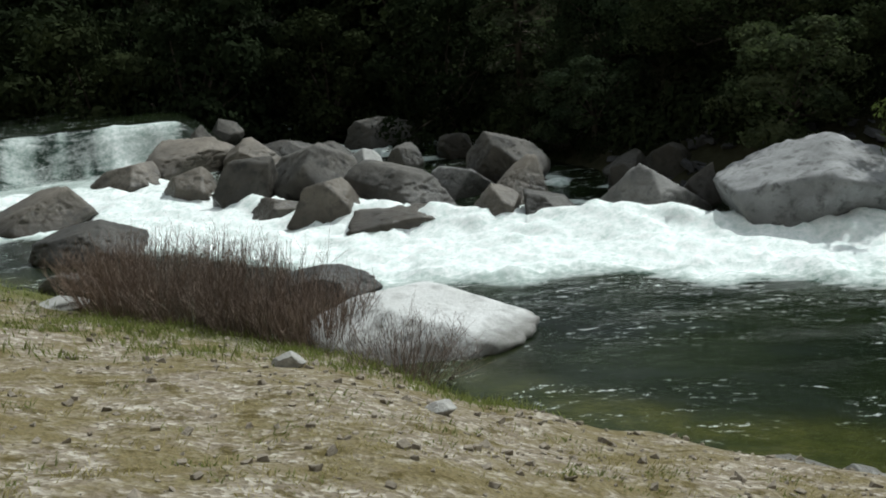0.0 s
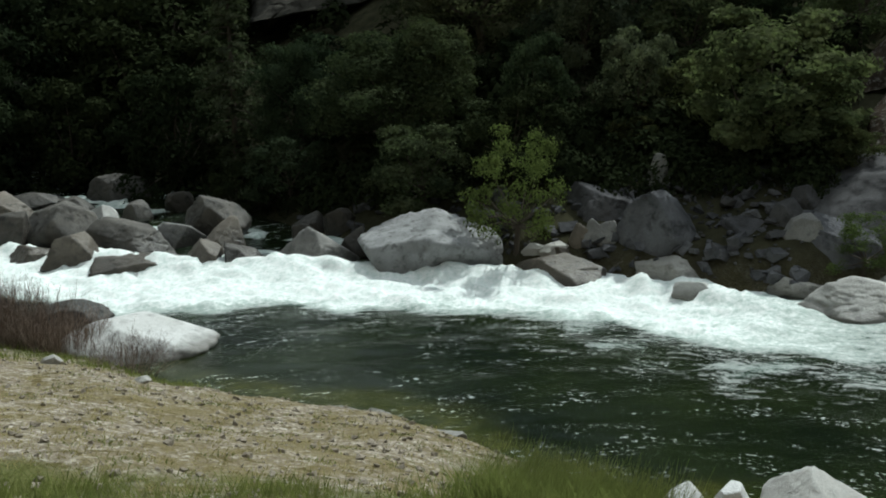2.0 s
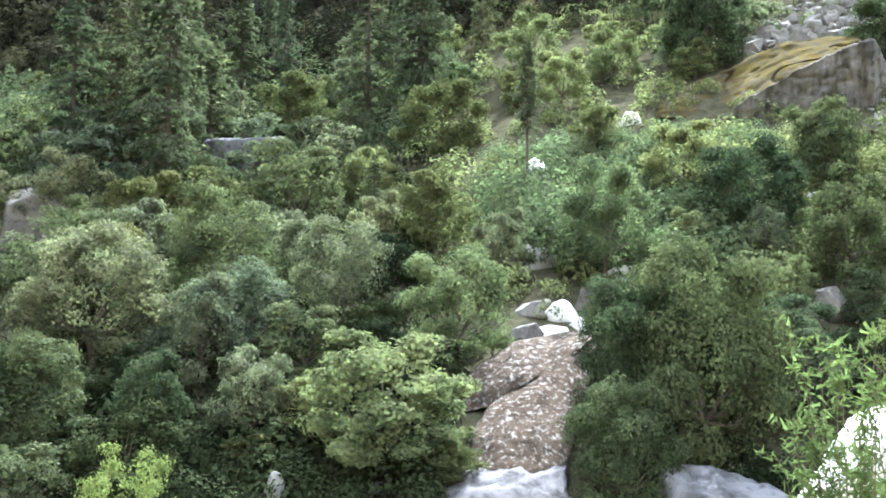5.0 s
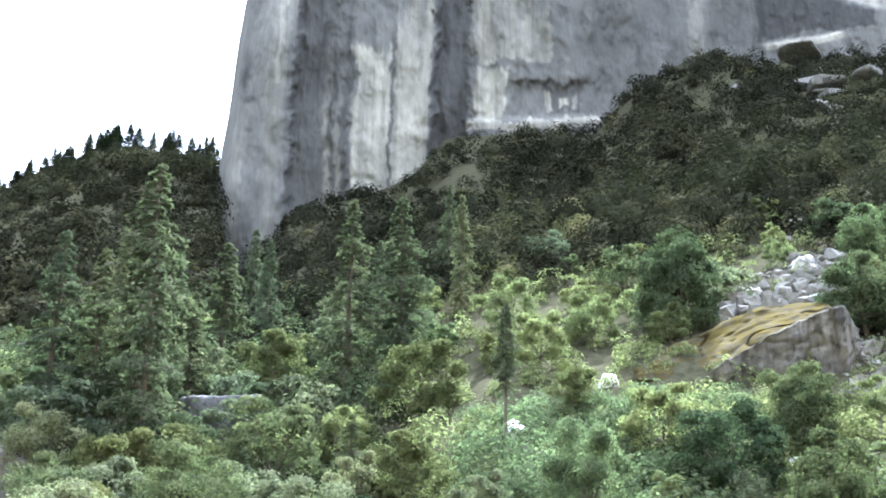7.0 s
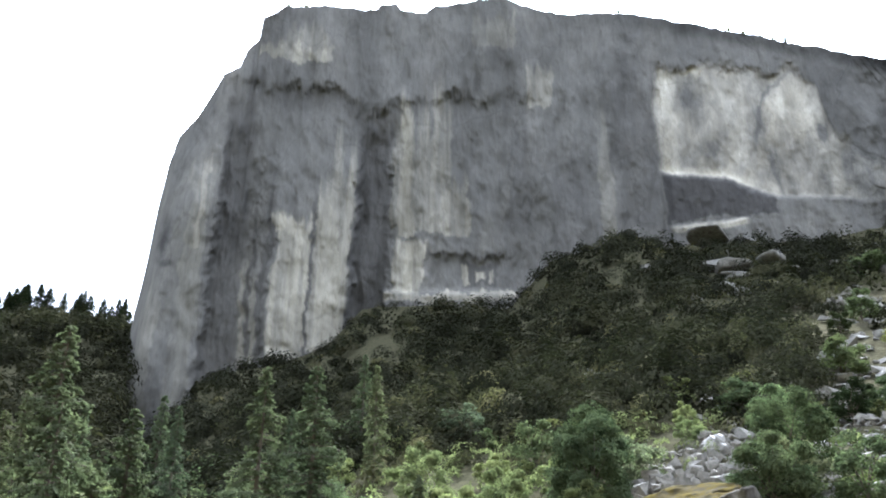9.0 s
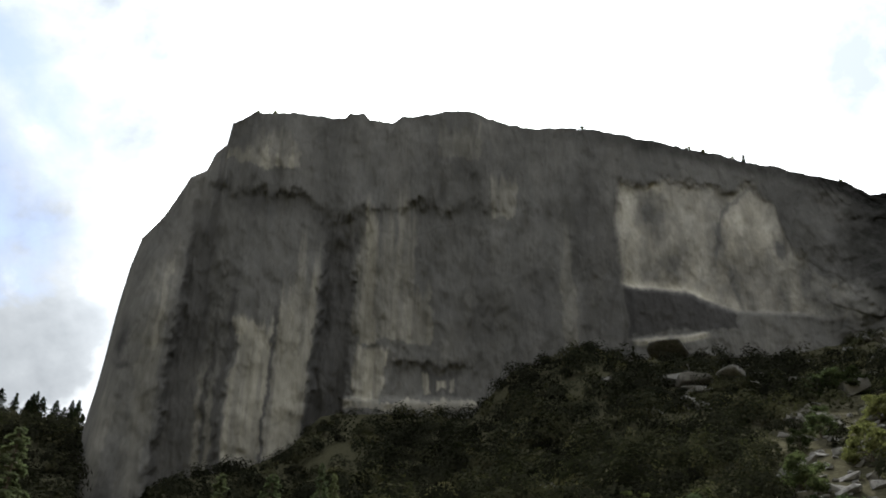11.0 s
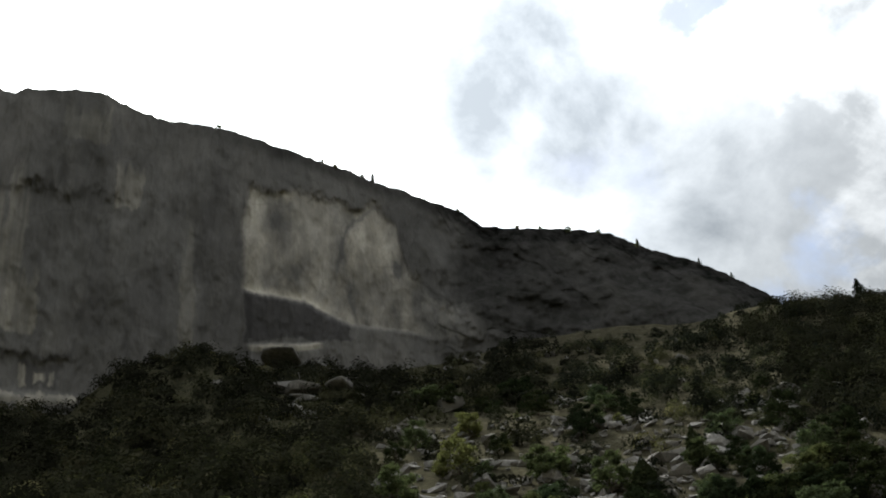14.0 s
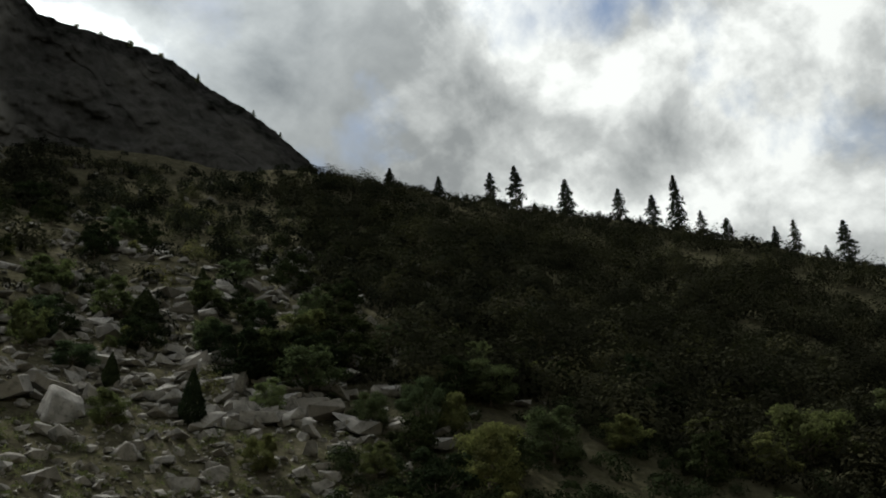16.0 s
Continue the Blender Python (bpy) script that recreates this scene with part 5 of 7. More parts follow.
outcrop = \
crag("rock_outcrop", ((40.7, 11.3, 69.5, 40.7, 11.6, 72.0), (42.3, 11.1, 68.5, 42.4, 12.7, 74.0), (44.1, 10.8, 68.3, 43.8, 13.3, 76.0), (45.5, 11.9, 69.3, 45.6, 14.2, 78.0), (47.1, 12.9, 69.6, 47.6, 14.7, 79.0), (49.2, 13.7, 69.8, 49.5, 15.0, 79.0), (50.8, 14.4, 70.5, 51.0, 14.8, 78.0)), M_ROCK_LICHEN, "great wedge-shaped outcrop slab with yellow lichen on top", 63, "slope outcrops", bulge=0.3, rough=0.9, ragged=0.3, back=1.2, cracks=0.5)
crag("rock_face", ((44.0, 10.1, 69.0, 44.1, 11.0, 68.4), (45.6, 10.2, 69.2, 45.8, 12.2, 68.4), (47.3, 10.2, 69.2, 47.6, 13.3, 68.4), (49.0, 10.3, 69.4, 49.4, 14.0, 68.6), (50.1, 10.4, 69.6, 50.6, 14.5, 68.8), (51.2, 10.9, 71.0, 51.5, 14.6, 70.0), (52.1, 12.1, 73.0, 51.9, 13.7, 72.0)), M_ROCK_FLUTED, "dark fluted front of the lichened outcrop", 64, "slope outcrops", bulge=0.2, rough=0.6, ragged=0.16, back=0.25, groove=1.6, cracks=0.4).parent = outcrop


# ---- trees and shrubs ----
def tube(points, radii, sides=6):
    """A tapered limb along the points: vertices and quads."""
    p = np.asarray(points, float)
    t = np.gradient(p, axis=0)
    t /= np.linalg.norm(t, axis=1)[:, None] + 1e-9
    ref = np.where(np.abs(t[:, 2:3]) > 0.9, (1.0, 0, 0), (0, 0, 1.0))
    a = np.cross(t, ref)
    a /= np.linalg.norm(a, axis=1)[:, None]
    b = np.cross(t, a)
    ang = np.linspace(0, 2 * np.pi, sides, endpoint=False)
    ring = a[:, None] * np.cos(ang)[None, :, None] + b[:, None] * np.sin(ang)[None, :, None]
    v = p[:, None] + ring * np.asarray(radii)[:, None, None]
    return v.reshape(-1, 3), grid_faces(len(p), sides, True)


def join(pieces):
    vs, fs, n = [], [], 0
    for v, f in pieces:
        vs.append(v)
        fs.append(f + n)
        n += len(v)
    return np.concatenate(vs), np.concatenate(fs)


def leaves(rs, centres, size, long=1.6, normals=None, droop=0.0, loose=0.55):
    """One small pointed leaf spray at each centre, lying across its normal where one is given."""
    n = len(centres)
    a = rs.normal(size=(n, 3))
    a[:, 2] -= droop
    if normals is not None:
        m = normals + loose * rs.normal(size=(n, 3))
        m /= np.linalg.norm(m, axis=1)[:, None] + 1e-9
        a -= m * (a * m).sum(1)[:, None]
    a /= np.linalg.norm(a, axis=1)[:, None] + 1e-9
    b = np.cross(a, rs.normal(size=(n, 3)) if normals is None else m)
    b /= np.linalg.norm(b, axis=1)[:, None] + 1e-9
    s = size * rs.uniform(0.6, 1.3, n)[:, None]
    c = np.asarray(centres)
    v = np.stack([c - a * s * long * 0.5 - b * s * 0.55, c - a * s * long * 0.4 + b * s * 0.55, c + a * s * long * 0.6], 1).reshape(-1, 3)
    return v, np.arange(3 * n).reshape(-1, 3)


def broadleaf(seed, count, size, lobes=26, low=0.10, long=1.5, open_crown=0.0):
    """Trunk with limbs and a lumpy crown of leaf clumps, one metre high and about one metre wide."""
    rs = np.random.RandomState(seed)
    # boughs on a dome, then smaller tufts on every bough
    boughs = max(9, lobes // 3)
    k = np.arange(boughs)
    h = (k + 0.5) / boughs
    ang = k * 2.39996 + rs.uniform(-0.5, 0.5, boughs)
    wide = 0.40 * np.sqrt(np.clip(1 - ((h - 0.36) / 0.70) ** 2, 0.02, 1)) * rs.uniform(0.55, 1.0, boughs)
    cs = np.stack([np.cos(ang) * wide, np.sin(ang) * wide, low + (0.86 - low) * h + rs.uniform(-0.04, 0.04, boughs)], -1)
    big = rs.uniform(0.11, 0.19, boughs) * (1.12 - 0.4 * h) * (1 - 0.3 * min(open_crown, 1))
    own = rs.randint(0, boughs, lobes * 3)
    e = rs.normal(size=(lobes * 3, 3))
    e[:, 2] = e[:, 2] * 0.9 + 0.12
    e += 0.8 * (cs[own] - np.array((0, 0, 0.38))) * 2
    e /= np.linalg.norm(e, axis=1)[:, None]
    sc = cs[own] + e * big[own][:, None] * rs.uniform(0.3, 1.0, (lobes * 3, 1)) * np.array((1.1, 1.1, 0.95))
    rads = rs.uniform(0.05, 0.10, lobes * 3) * (1 - 0.25 * min(open_crown, 1))
    pick = rs.choice(lobes * 3, count, p=rads ** 2 / (rads ** 2).sum())
    d = rs.normal(size=(count, 3))
    d[:, 2] += 0.35
    d /= np.linalg.norm(d, axis=1)[:, None]
    q = rads[pick] * (1 + 0.4 * vnoise3(d * 2.6 + pick[:, None] * 1.7, 2, 0.6)) * (0.74 + 0.34 * rs.rand(count))
    pts = sc[pick] + d * q[:, None] * np.array((1.2, 1.2, 0.8))
    d = d + 0.7 * e[pick]
    # a lumpy skin of leaves closes the crown between the boughs
    skin = rs.rand(count) < (0.16 if open_crown < 1 else 0.0)
    g = rs.normal(size=(count, 3))
    g /= np.linalg.norm(g, axis=1)[:, None]
    lump = 1 + 0.55 * vnoise3(g * 2.0 + seed * 1.9, 4, 0.6)
    mid = low + (0.92 - low) * 0.44
    egg = np.stack([g[:, 0] * 0.42 * (1 - 0.22 * g[:, 2]), g[:, 1] * 0.42 * (1 - 0.22 * g[:, 2]), g[:, 2] * (0.86 - low) * 0.5], -1)
    pts[skin] = (egg * (lump * rs.uniform(0.72, 0.92, count))[:, None] + np.array((0, 0, mid)))[skin]
    d[skin] = g[skin]
    d /= np.linalg.norm(d, axis=1)[:, None]
    pts[:, 2] = np.maximum(pts[:, 2], 0.02 + 0.03 * rs.rand(count))
    crown = leaves(rs, pts, size, long, d, loose=0.4)
    limbs = []
    fork = np.array((0.02 * rs.normal(), 0.02 * rs.normal(), 0.22))
    limbs.append(tube([(0, 0, -0.08), (0.01, 0, 0.08), fork], (0.035, 0.028, 0.024)))
    for k in range(min(boughs, 14)):
        way = (fork + cs[k]) / 2 + rs.normal(size=3) * 0.03
        limbs.append(tube([fork, way, cs[k]], (0.012, 0.007, 0.003), 5))
    return join(limbs), crown


def conifer(seed, count, size, bare=0.10, width=0.16, ragged=0.25):
    """A straight trunk with uneven drooping boughs, each hung with tufts of needles, and gaps between them."""
    rs = np.random.RandomState(seed)
    limbs = [tube([(0, 0, -0.04), (0.004, 0, 0.4), (0, 0.004, 0.99)], (0.014, 0.010, 0.002))]
    pts, nrm = [], []
    boughs = 96
    for k in range(boughs):
        h = bare + (0.985 - bare) * ((k + 0.6 * rs.rand()) / boughs) ** 0.95
        if rs.rand() < ragged * 0.5 * (1.2 - h):
            continue
        taper = (1 - h) ** 0.75 * min(1.0, 0.45 + 2.2 * max(h - bare, 0))
        out = width * taper * rs.uniform(1 - ragged * 1.3, 1 + ragged * 0.8) + 0.010
        ang = k * 2.39996 + rs.uniform(-0.3, 0.3)
        dirn = np.array((np.cos(ang), np.sin(ang), 0))
        end = dirn * out + np.array((0, 0, h - out * rs.uniform(0.05, 0.5) * (1 - 0.6 * h)))
        mid = (end + np.array((0, 0, h))) / 2 + np.array((0, 0, 0.10 * out))
        limbs.append(tube([(0, 0, h), mid, end], (0.0035, 0.0025, 0.001), 4))
        side = np.array((-dirn[1], dirn[0], 0))
        m = max(6, int(count / boughs * (0.35 + out / (width * 0.6))))
        tufts = rs.randint(3, 6)
        t = np.clip(0.30 + 0.75 * (rs.randint(0, tufts, m) + 0.5) / tufts + rs.normal(size=m) * 0.05, 0.05, 1.05)
        base = np.where(t[:, None] < 0.5, np.array((0, 0, h)) * (1 - 2 * t)[:, None] + mid * (2 * t)[:, None], mid * (2 - 2 * t)[:, None] + end * (2 * t - 1)[:, None])
        base = base + side * (rs.normal(size=m) * 0.20 * out * (1.2 - 0.6 * t))[:, None]
        base[:, 2] += rs.normal(size=m) * 0.06 * out - 0.10 * out * rs.rand(m)
        pts.append(base)
        nrm.append(np.tile(np.array((0, 0, 0.9)) + 0.6 * dirn, (m, 1)))
    return join(limbs), leaves(rs, np.concatenate(pts), size, 2.4, np.concatenate(nrm), droop=0.4, loose=0.5)


def cone_bush(seed, count, size):
    """A dense pointed evergreen, clothed to the ground, one metre high."""
    rs = np.random.RandomState(seed)
    h = 1 - np.sqrt(rs.rand(count))
    ang = rs.uniform(0, 2 * np.pi, count)
    way = np.stack([np.cos(ang), np.sin(ang), np.full(count, 0.35)], -1)
    lump = 1 + 0.45 * vnoise3(np.stack([np.cos(ang) * 2, np.sin(ang) * 2, h * 7], -1) + seed, 3)
    wide = 0.40 * np.minimum((1 - h) ** 0.8, 0.55 + 1.6 * h) * lump * rs.uniform(0.75, 1.0, count)
    pts = np.stack([np.cos(ang) * wide, np.sin(ang) * wide, 0.02 + 0.97 * h], -1)
    return tube([(0, 0, -0.08), (0.01, 0, 0.3), (0, 0, 0.85)], (0.04, 0.025, 0.004)), leaves(rs, pts, size, 1.8, way, loose=0.5)


TREE_FORMS = {}


def tree_form(kind, mat, made):
    for k, (trunk, crown) in enumerate(made):
        TREE_FORMS.setdefault(kind, []).append((shade(mesh_from("trunk", *trunk), M_BARK), shade(mesh_from("crown", *crown, False), mat)))


for tag, many, big in (("", 11000, 1.0), ("_far", 3200, 1.7)):
    tree_form("oak" + tag, M_LEAF_OAK, [broadleaf(s, many, 0.021 * big, 38) for s in (1, 2, 3)])
    tree_form("sage" + tag, M_LEAF_SAGE, [broadleaf(s, many, 0.021 * big, 38) for s in (4, 5, 6)])
    tree_form("light" + tag, M_LEAF_LIGHT, [broadleaf(s, many, 0.021 * big, 34, open_crown=0.35) for s in (7, 8, 9)])
    tree_form("deep" + tag, M_LEAF_DEEP, [broadleaf(s, many, 0.021 * big, 42) for s in (46, 47, 48)])
    tree_form("olive" + tag, M_LEAF_OLIVE, [broadleaf(s, many, 0.023 * big, 36) for s in (10, 11)])
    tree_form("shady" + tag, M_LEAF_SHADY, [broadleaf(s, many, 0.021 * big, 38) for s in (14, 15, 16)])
    tree_form("pine" + tag, M_NEEDLE, [conifer(s, int(many * 0.75), 0.0085 * big, width=w, ragged=g) for s, w, g in ((21, 0.20, 0.4), (22, 0.17, 0.55), (23, 0.21, 0.5))])
tree_form("oak_big", M_LEAF_OAK, [broadleaf(s, 26000, 0.0135, 50) for s in (1, 41)])
tree_form("deep_big", M_LEAF_DEEP, [broadleaf(s, 30000, 0.0130, 60) for s in (44, 45)])
tree_form("light_big", M_LEAF_LIGHT, [broadleaf(s, 22000, 0.0145, 44, open_crown=0.35) for s in (7, 42)])
tree_form("sage_big", M_LEAF_SAGE, [broadleaf(s, 22000, 0.0145, 50) for s in (4, 43)])
tree_form("spire", M_LEAF_SHADY, [conifer(s, 4200, 0.017, bare=0.05, width=0.25, ragged=g) for s, g in ((25, 0.35), (26, 0.5), (27, 0.4))])
tree_form("thin", M_NEEDLE, [conifer(24, 3600, 0.011, bare=0.42, width=0.20, ragged=0.5)])
tree_form("willow", M_LEAF_WILLOW, [broadleaf(s, 6000, 0.0125, 70, low=0.20, long=2.2, open_crown=1.2) for s in (12, 13)])
tree_form("juniper", M_LEAF_SHADY, [cone_bush(s, 5000, 0.03) for s in (31, 32)])
TREE_NAMES = {"deep": "oak_tree", "oak": "oak_tree", "sage": "oak_tree", "light": "broadleaf_tree", "olive": "oak_shrub", "shady": "oak_tree", "willow": "willow", "pine": "conifer", "thin": "conifer", "spire": "conifer", "juniper": "juniper"}
planted = []


def plant(kind, x, y, tall, wide, label, tag="", z=None):
    """One tree with its trunk and crown, rooted in the ground."""
    if not tag and tall > 4.4 and math.hypot(x, y) < 48 and kind in ("oak", "light", "sage", "deep"):
        tag = "_big"
    forms = TREE_FORMS[kind + tag]
    trunk, crown = forms[len(planted) % len(forms)]
    ob = new(TREE_NAMES[kind])
    nominal = {"pine": 0.38, "thin": 0.38, "spire": 0.48, "juniper": 0.75}.get(kind, 0.95)
    spread = max(0.35, tall * (0.45 if kind == "juniper" else 0.8), min(wide / nominal, tall * 1.8)) if kind not in ("pine", "thin", "spire") else max(tall * 0.7, min(wide / nominal, tall * 1.5))
    turn = (len(planted) * 137.5) % 360
    ob.matrix_world = pose(x, y, (ground_z(x, y) if z is None else z) - 0.05, 0, 0, turn) @ Matrix.Diagonal((spread, spread, tall, 1))
    for name, me in (("trunk", trunk), ("crown", crown)):
        child = new(name, me)
        child.parent = ob
    planted.append((x, y, max(wide, 1.0)))
    return tagged(ob, label, {"pine": "conifer", "thin": "conifer", "spire": "conifer", "willow": "willow", "olive": "shrub"}.get(kind, "tree"), {"pine": "conifers", "thin": "conifers", "spire": "conifers"}.get(kind, "trees of the far slope"))


# the wood on the far side, tree by tree
plant("sage", 8.9, 42.5, 5.8, 6.09, "grey-green live oak with a dense rounded crown")
plant("sage", 13.4, 39.6, 4.8, 5.64, "grey-green live oak with a dense rounded crown")
plant("sage", 18.1, 39.8, 5.0, 4.54, "grey-green live oak with a dense rounded crown")
plant("light", 19.8, 33.7, 4.7, 4.37, "light green broadleaf tree with a rounded crown")
plant("light", 15.0, 29.9, 4.4, 5.57, "light green open-crowned tree above the grey boulders")
plant("deep", 23.0, 27.7, 5.8, 3.74, "large dark live oak beside the bedrock ramp")
plant("deep", 24.0, 25.5, 7.9, 5.27, "large dark live oak beside the bedrock ramp")
plant("deep", 5.0, 37.7, 4.6, 6.51, "dark green live oak with a broad crown")
plant("sage", 12.3, 33.8, 3.5, 2.06, "grey-green live oak with a dense rounded crown")
plant("light", 29.0, 37.0, 5.7, 4.64, "light green broadleaf tree with a rounded crown")
plant("deep", 37.7, 37.4, 4.8, 5.52, "dark green live oak with a broad crown")
plant("deep", 43.4, 37.6, 4.6, 3.58, "dark green live oak with a broad crown")
plant("deep", 37.1, 31.1, 5.3, 4.52, "dark green live oak with a broad crown")
plant("light", 38.1, 42.3, 4.4, 5.02, "light green broadleaf tree with a rounded crown")
plant("olive", 24.6, 44.4, 4.1, 4.35, "olive-green oak shrub on the slope")
plant("sage", 22.2, 45.2, 4.0, 2.09, "grey-green live oak with a dense rounded crown")
plant("light", 48.2, 71.2, 5.2, 5.14, "light green broadleaf tree with a rounded crown")
plant("light", 50.4, 63.1, 4.6, 3.99, "light green broadleaf tree with a rounded crown")
plant("oak", 53.9, 57.5, 7.2, 6.14, "dark green live oak with a broad crown")
plant("light", 52.4, 56.7, 3.3, 3.61, "light green broadleaf tree with a rounded crown")
plant("olive", 34.6, 61.3, 5.6, 5.85, "olive-green oak shrub on the slope")
plant("light", 42.8, 59.4, 4.5, 4.56, "light green broadleaf tree with a rounded crown")
plant("olive", 30.7, 76.9, 6.0, 6.45, "olive-green oak shrub on the slope")
plant("sage", 24.0, 64.1, 4.7, 5.68, "grey-green live oak with a dense rounded crown")
plant("light", 80.4, 60.8, 5.6, 6.28, "light green broadleaf tree with a rounded crown")
plant("oak", 62.2, 48.3, 4.9, 5.73, "dark green live oak with a broad crown")
plant("oak", 44.6, 38.8, 4.7, 4.30, "dark green live oak with a broad crown")
plant("light", 27.8, 59.0, 3.8, 3.72, "grey-green live oak with a dense rounded crown")
plant("sage", 11.9, 38.3, 4.2, 3.12, "grey-green live oak with a dense rounded crown")
plant("deep", 9.1, 34.6, 3.5, 2.60, "dark green live oak with a broad crown")
plant("deep", 6.1, 36.9, 4.6, 3.50, "dark green live oak with a broad crown")
plant("light", 13.8, 33.3, 2.1, 2.62, "light green broadleaf tree with a rounded crown")
plant("olive", 27.9, 35.3, 1.4, 2.57, "olive-green oak shrub on the slope")
plant("light", 33.5, 36.8, 2.6, 2.33, "light green broadleaf tree with a rounded crown")
plant("sage", 35.8, 34.3, 2.7, 2.06, "grey-green live oak with a dense rounded crown")
plant("light", 33.9, 31.6, 2.4, 2.89, "light green broadleaf tree with a rounded crown")
plant("sage", 25.1, 39.0, 3.4, 1.69, "grey-green live oak with a dense rounded crown")
plant("oak", 12.8, 34.7, 1.5, 3.27, "dark green live oak with a broad crown")
plant("oak", 10.7, 34.4, 0.6, 2.24, "small dark tree behind the willow")
plant("deep", 1.7, 42.0, 4.9, 3.93, "dark green live oak with a broad crown")
plant("shady", 3.5, 43.9, 3.4, 7.31, "dark green live oak with a broad crown")
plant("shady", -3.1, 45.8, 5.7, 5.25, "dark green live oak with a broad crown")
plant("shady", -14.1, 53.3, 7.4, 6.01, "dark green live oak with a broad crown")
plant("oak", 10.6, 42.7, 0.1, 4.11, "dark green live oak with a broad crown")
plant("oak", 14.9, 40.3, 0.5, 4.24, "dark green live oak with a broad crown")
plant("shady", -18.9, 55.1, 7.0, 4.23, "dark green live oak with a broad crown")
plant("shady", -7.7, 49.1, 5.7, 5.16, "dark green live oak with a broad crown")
plant("light", 15.1, 28.9, 2.7, 3.89, "light green bushy tree above the grey boulders")
plant("olive", 16.4, 27.9, 1.3, 1.85, "olive-green shrub beside the bedrock slab")
plant("olive", 11.6, 32.5, 1.2, 2.69, "olive-green shrub behind the willow")
plant("willow", 7.0, 28.9, 3.8, 2.90, "small bright green willow beside the big boulder")
plant("willow", 14.7, 24.1, 1.7, 2.20, "yellow-green willow bush at the water edge")
plant("willow", 18.9, 23.9, 1.8, 1.74, "small yellow-green shrub under the dark oak")
plant("light", 31.0, 35.8, 1.7, 1.97, "light green broadleaf tree with a rounded crown")
plant("oak", -11.3, 19.5, 8.0, 3.46, "leafy dark green tree leaning over the upstream bank")
plant("deep", 19.9, 24.5, 4.6, 2.71, "dark leafy oak sapling beside the bedrock slab")
plant("oak", -10.5, 20.5, 4.1, 3.17, "low dark shrub under the leaning tree")
plant("pine", 17.5, 66.1, 18.5, 7.91, "tall dark green conifer with drooping branches")
plant("pine", 29.2, 85.6, 14.0, 6.65, "tall dark green conifer with drooping branches")
plant("pine", 34.1, 71.5, 15.7, 6.11, "tall dark green conifer with drooping branches")
plant("pine", 39.0, 72.6, 14.9, 6.35, "tall dark green conifer with drooping branches")
plant("thin", 30.9, 45.8, 8.6, 2.60, "thin young pine with a bare lower trunk")
plant("pine", 12.9, 69.6, 14.0, 5.46, "tall dark green conifer with drooping branches")
plant("pine", 15.5, 69.5, 11.7, 4.49, "tall dark green conifer with drooping branches")
plant("pine", 19.0, 51.0, 4.6, 2.67, "tall dark green conifer with drooping branches")
plant("pine", 24.9, 51.3, 4.2, 3.60, "tall dark green conifer with drooping branches")
plant("pine", 15.4, 56.7, 14.4, 4.94, "tall dark green conifer with drooping branches")
plant("pine", 22.1, 71.0, 8.8, 4.69, "tall dark green conifer with drooping branches")
plant("pine", -0.8, 43.8, 9.3, 3.68, "tall dark green conifer with drooping branches")
plant("pine", -12.0, 52.5, 10.4, 4.53, "tall dark green conifer with drooping branches")
plant("pine", 8.4, 51.3, 2.3, 4.37, "tall dark green conifer with drooping branches")
plant("pine", 16.4, 47.2, 0.1, 3.51, "tall dark green conifer with drooping branches")
plant("spire", 333.1, 20.8, 7.9, 4.57, "ragged conifer on the mountain skyline")
plant("spire", 334.7, 3.3, 11.5, 7.06, "ragged conifer on the mountain skyline")
plant("spire", 336.4, -5.2, 16.6, 7.80, "ragged conifer on the mountain skyline")
plant("spire", 340.7, -22.3, 14.0, 7.56, "ragged conifer on the mountain skyline")
plant("spire", 344.3, -40.4, 12.3, 6.94, "ragged conifer on the mountain skyline")
plant("spire", 346.0, -51.9, 12.0, 7.38, "ragged conifer on the mountain skyline")
plant("spire", 347.0, -60.2, 21.8, 8.17, "ragged conifer on the mountain skyline")
plant("spire", 347.7, -68.1, 9.8, 5.60, "ragged conifer on the mountain skyline")
plant("spire", 348.3, -76.6, 8.5, 6.77, "ragged conifer on the mountain skyline")
plant("spire", 348.8, -92.4, 8.3, 4.57, "ragged conifer on the mountain skyline")
plant("spire", 348.9, -99.0, 12.4, 6.12, "ragged conifer on the mountain skyline")
plant("spire", 348.4, -115.2, 16.4, 8.90, "ragged conifer on the mountain skyline")
plant("spire", 330.7, 37.2, 7.2, 7.02, "ragged conifer on the mountain skyline")
plant("spire", 348.7, -108.3, 5.3, 3.46, "ragged conifer on the mountain skyline")
plant("juniper", 104.7, 26.6, 6.8, 3.08, "dark conical juniper standing on the scree")
plant("juniper", 88.3, 27.2, 5.1, 2.64, "dark conical juniper standing on the scree")
plant("juniper", 92.4, 36.1, 3.5, 1.96, "dark conical juniper standing on the scree")
plant("juniper", 118.9, 42.9, 4.9, 4.59, "dark conical juniper standing on the scree")
plant("juniper", 130.9, 39.8, 6.1, 3.55, "dark conical juniper standing on the scree")
plant("light", 95.8, 22.4, 3.6, 4.09, "rounded green shrub on the scree")
plant("olive", 81.6, 31.8, 3.2, 3.41, "rounded green shrub on the scree")
plant("olive", 85.7, 11.3, 2.8, 3.14, "rounded green shrub on the scree")
plant("deep", 96.7, 13.2, 3.9, 4.05, "rounded green shrub on the scree")
plant("deep", 97.4, 41.8, 2.9, 6.06, "rounded green shrub on the scree")
plant("olive", 88.4, 2.4, 7.1, 6.43, "rounded green shrub on the scree")
plant("deep", 98.4, 8.5, 6.4, 4.62, "rounded green shrub on the scree")
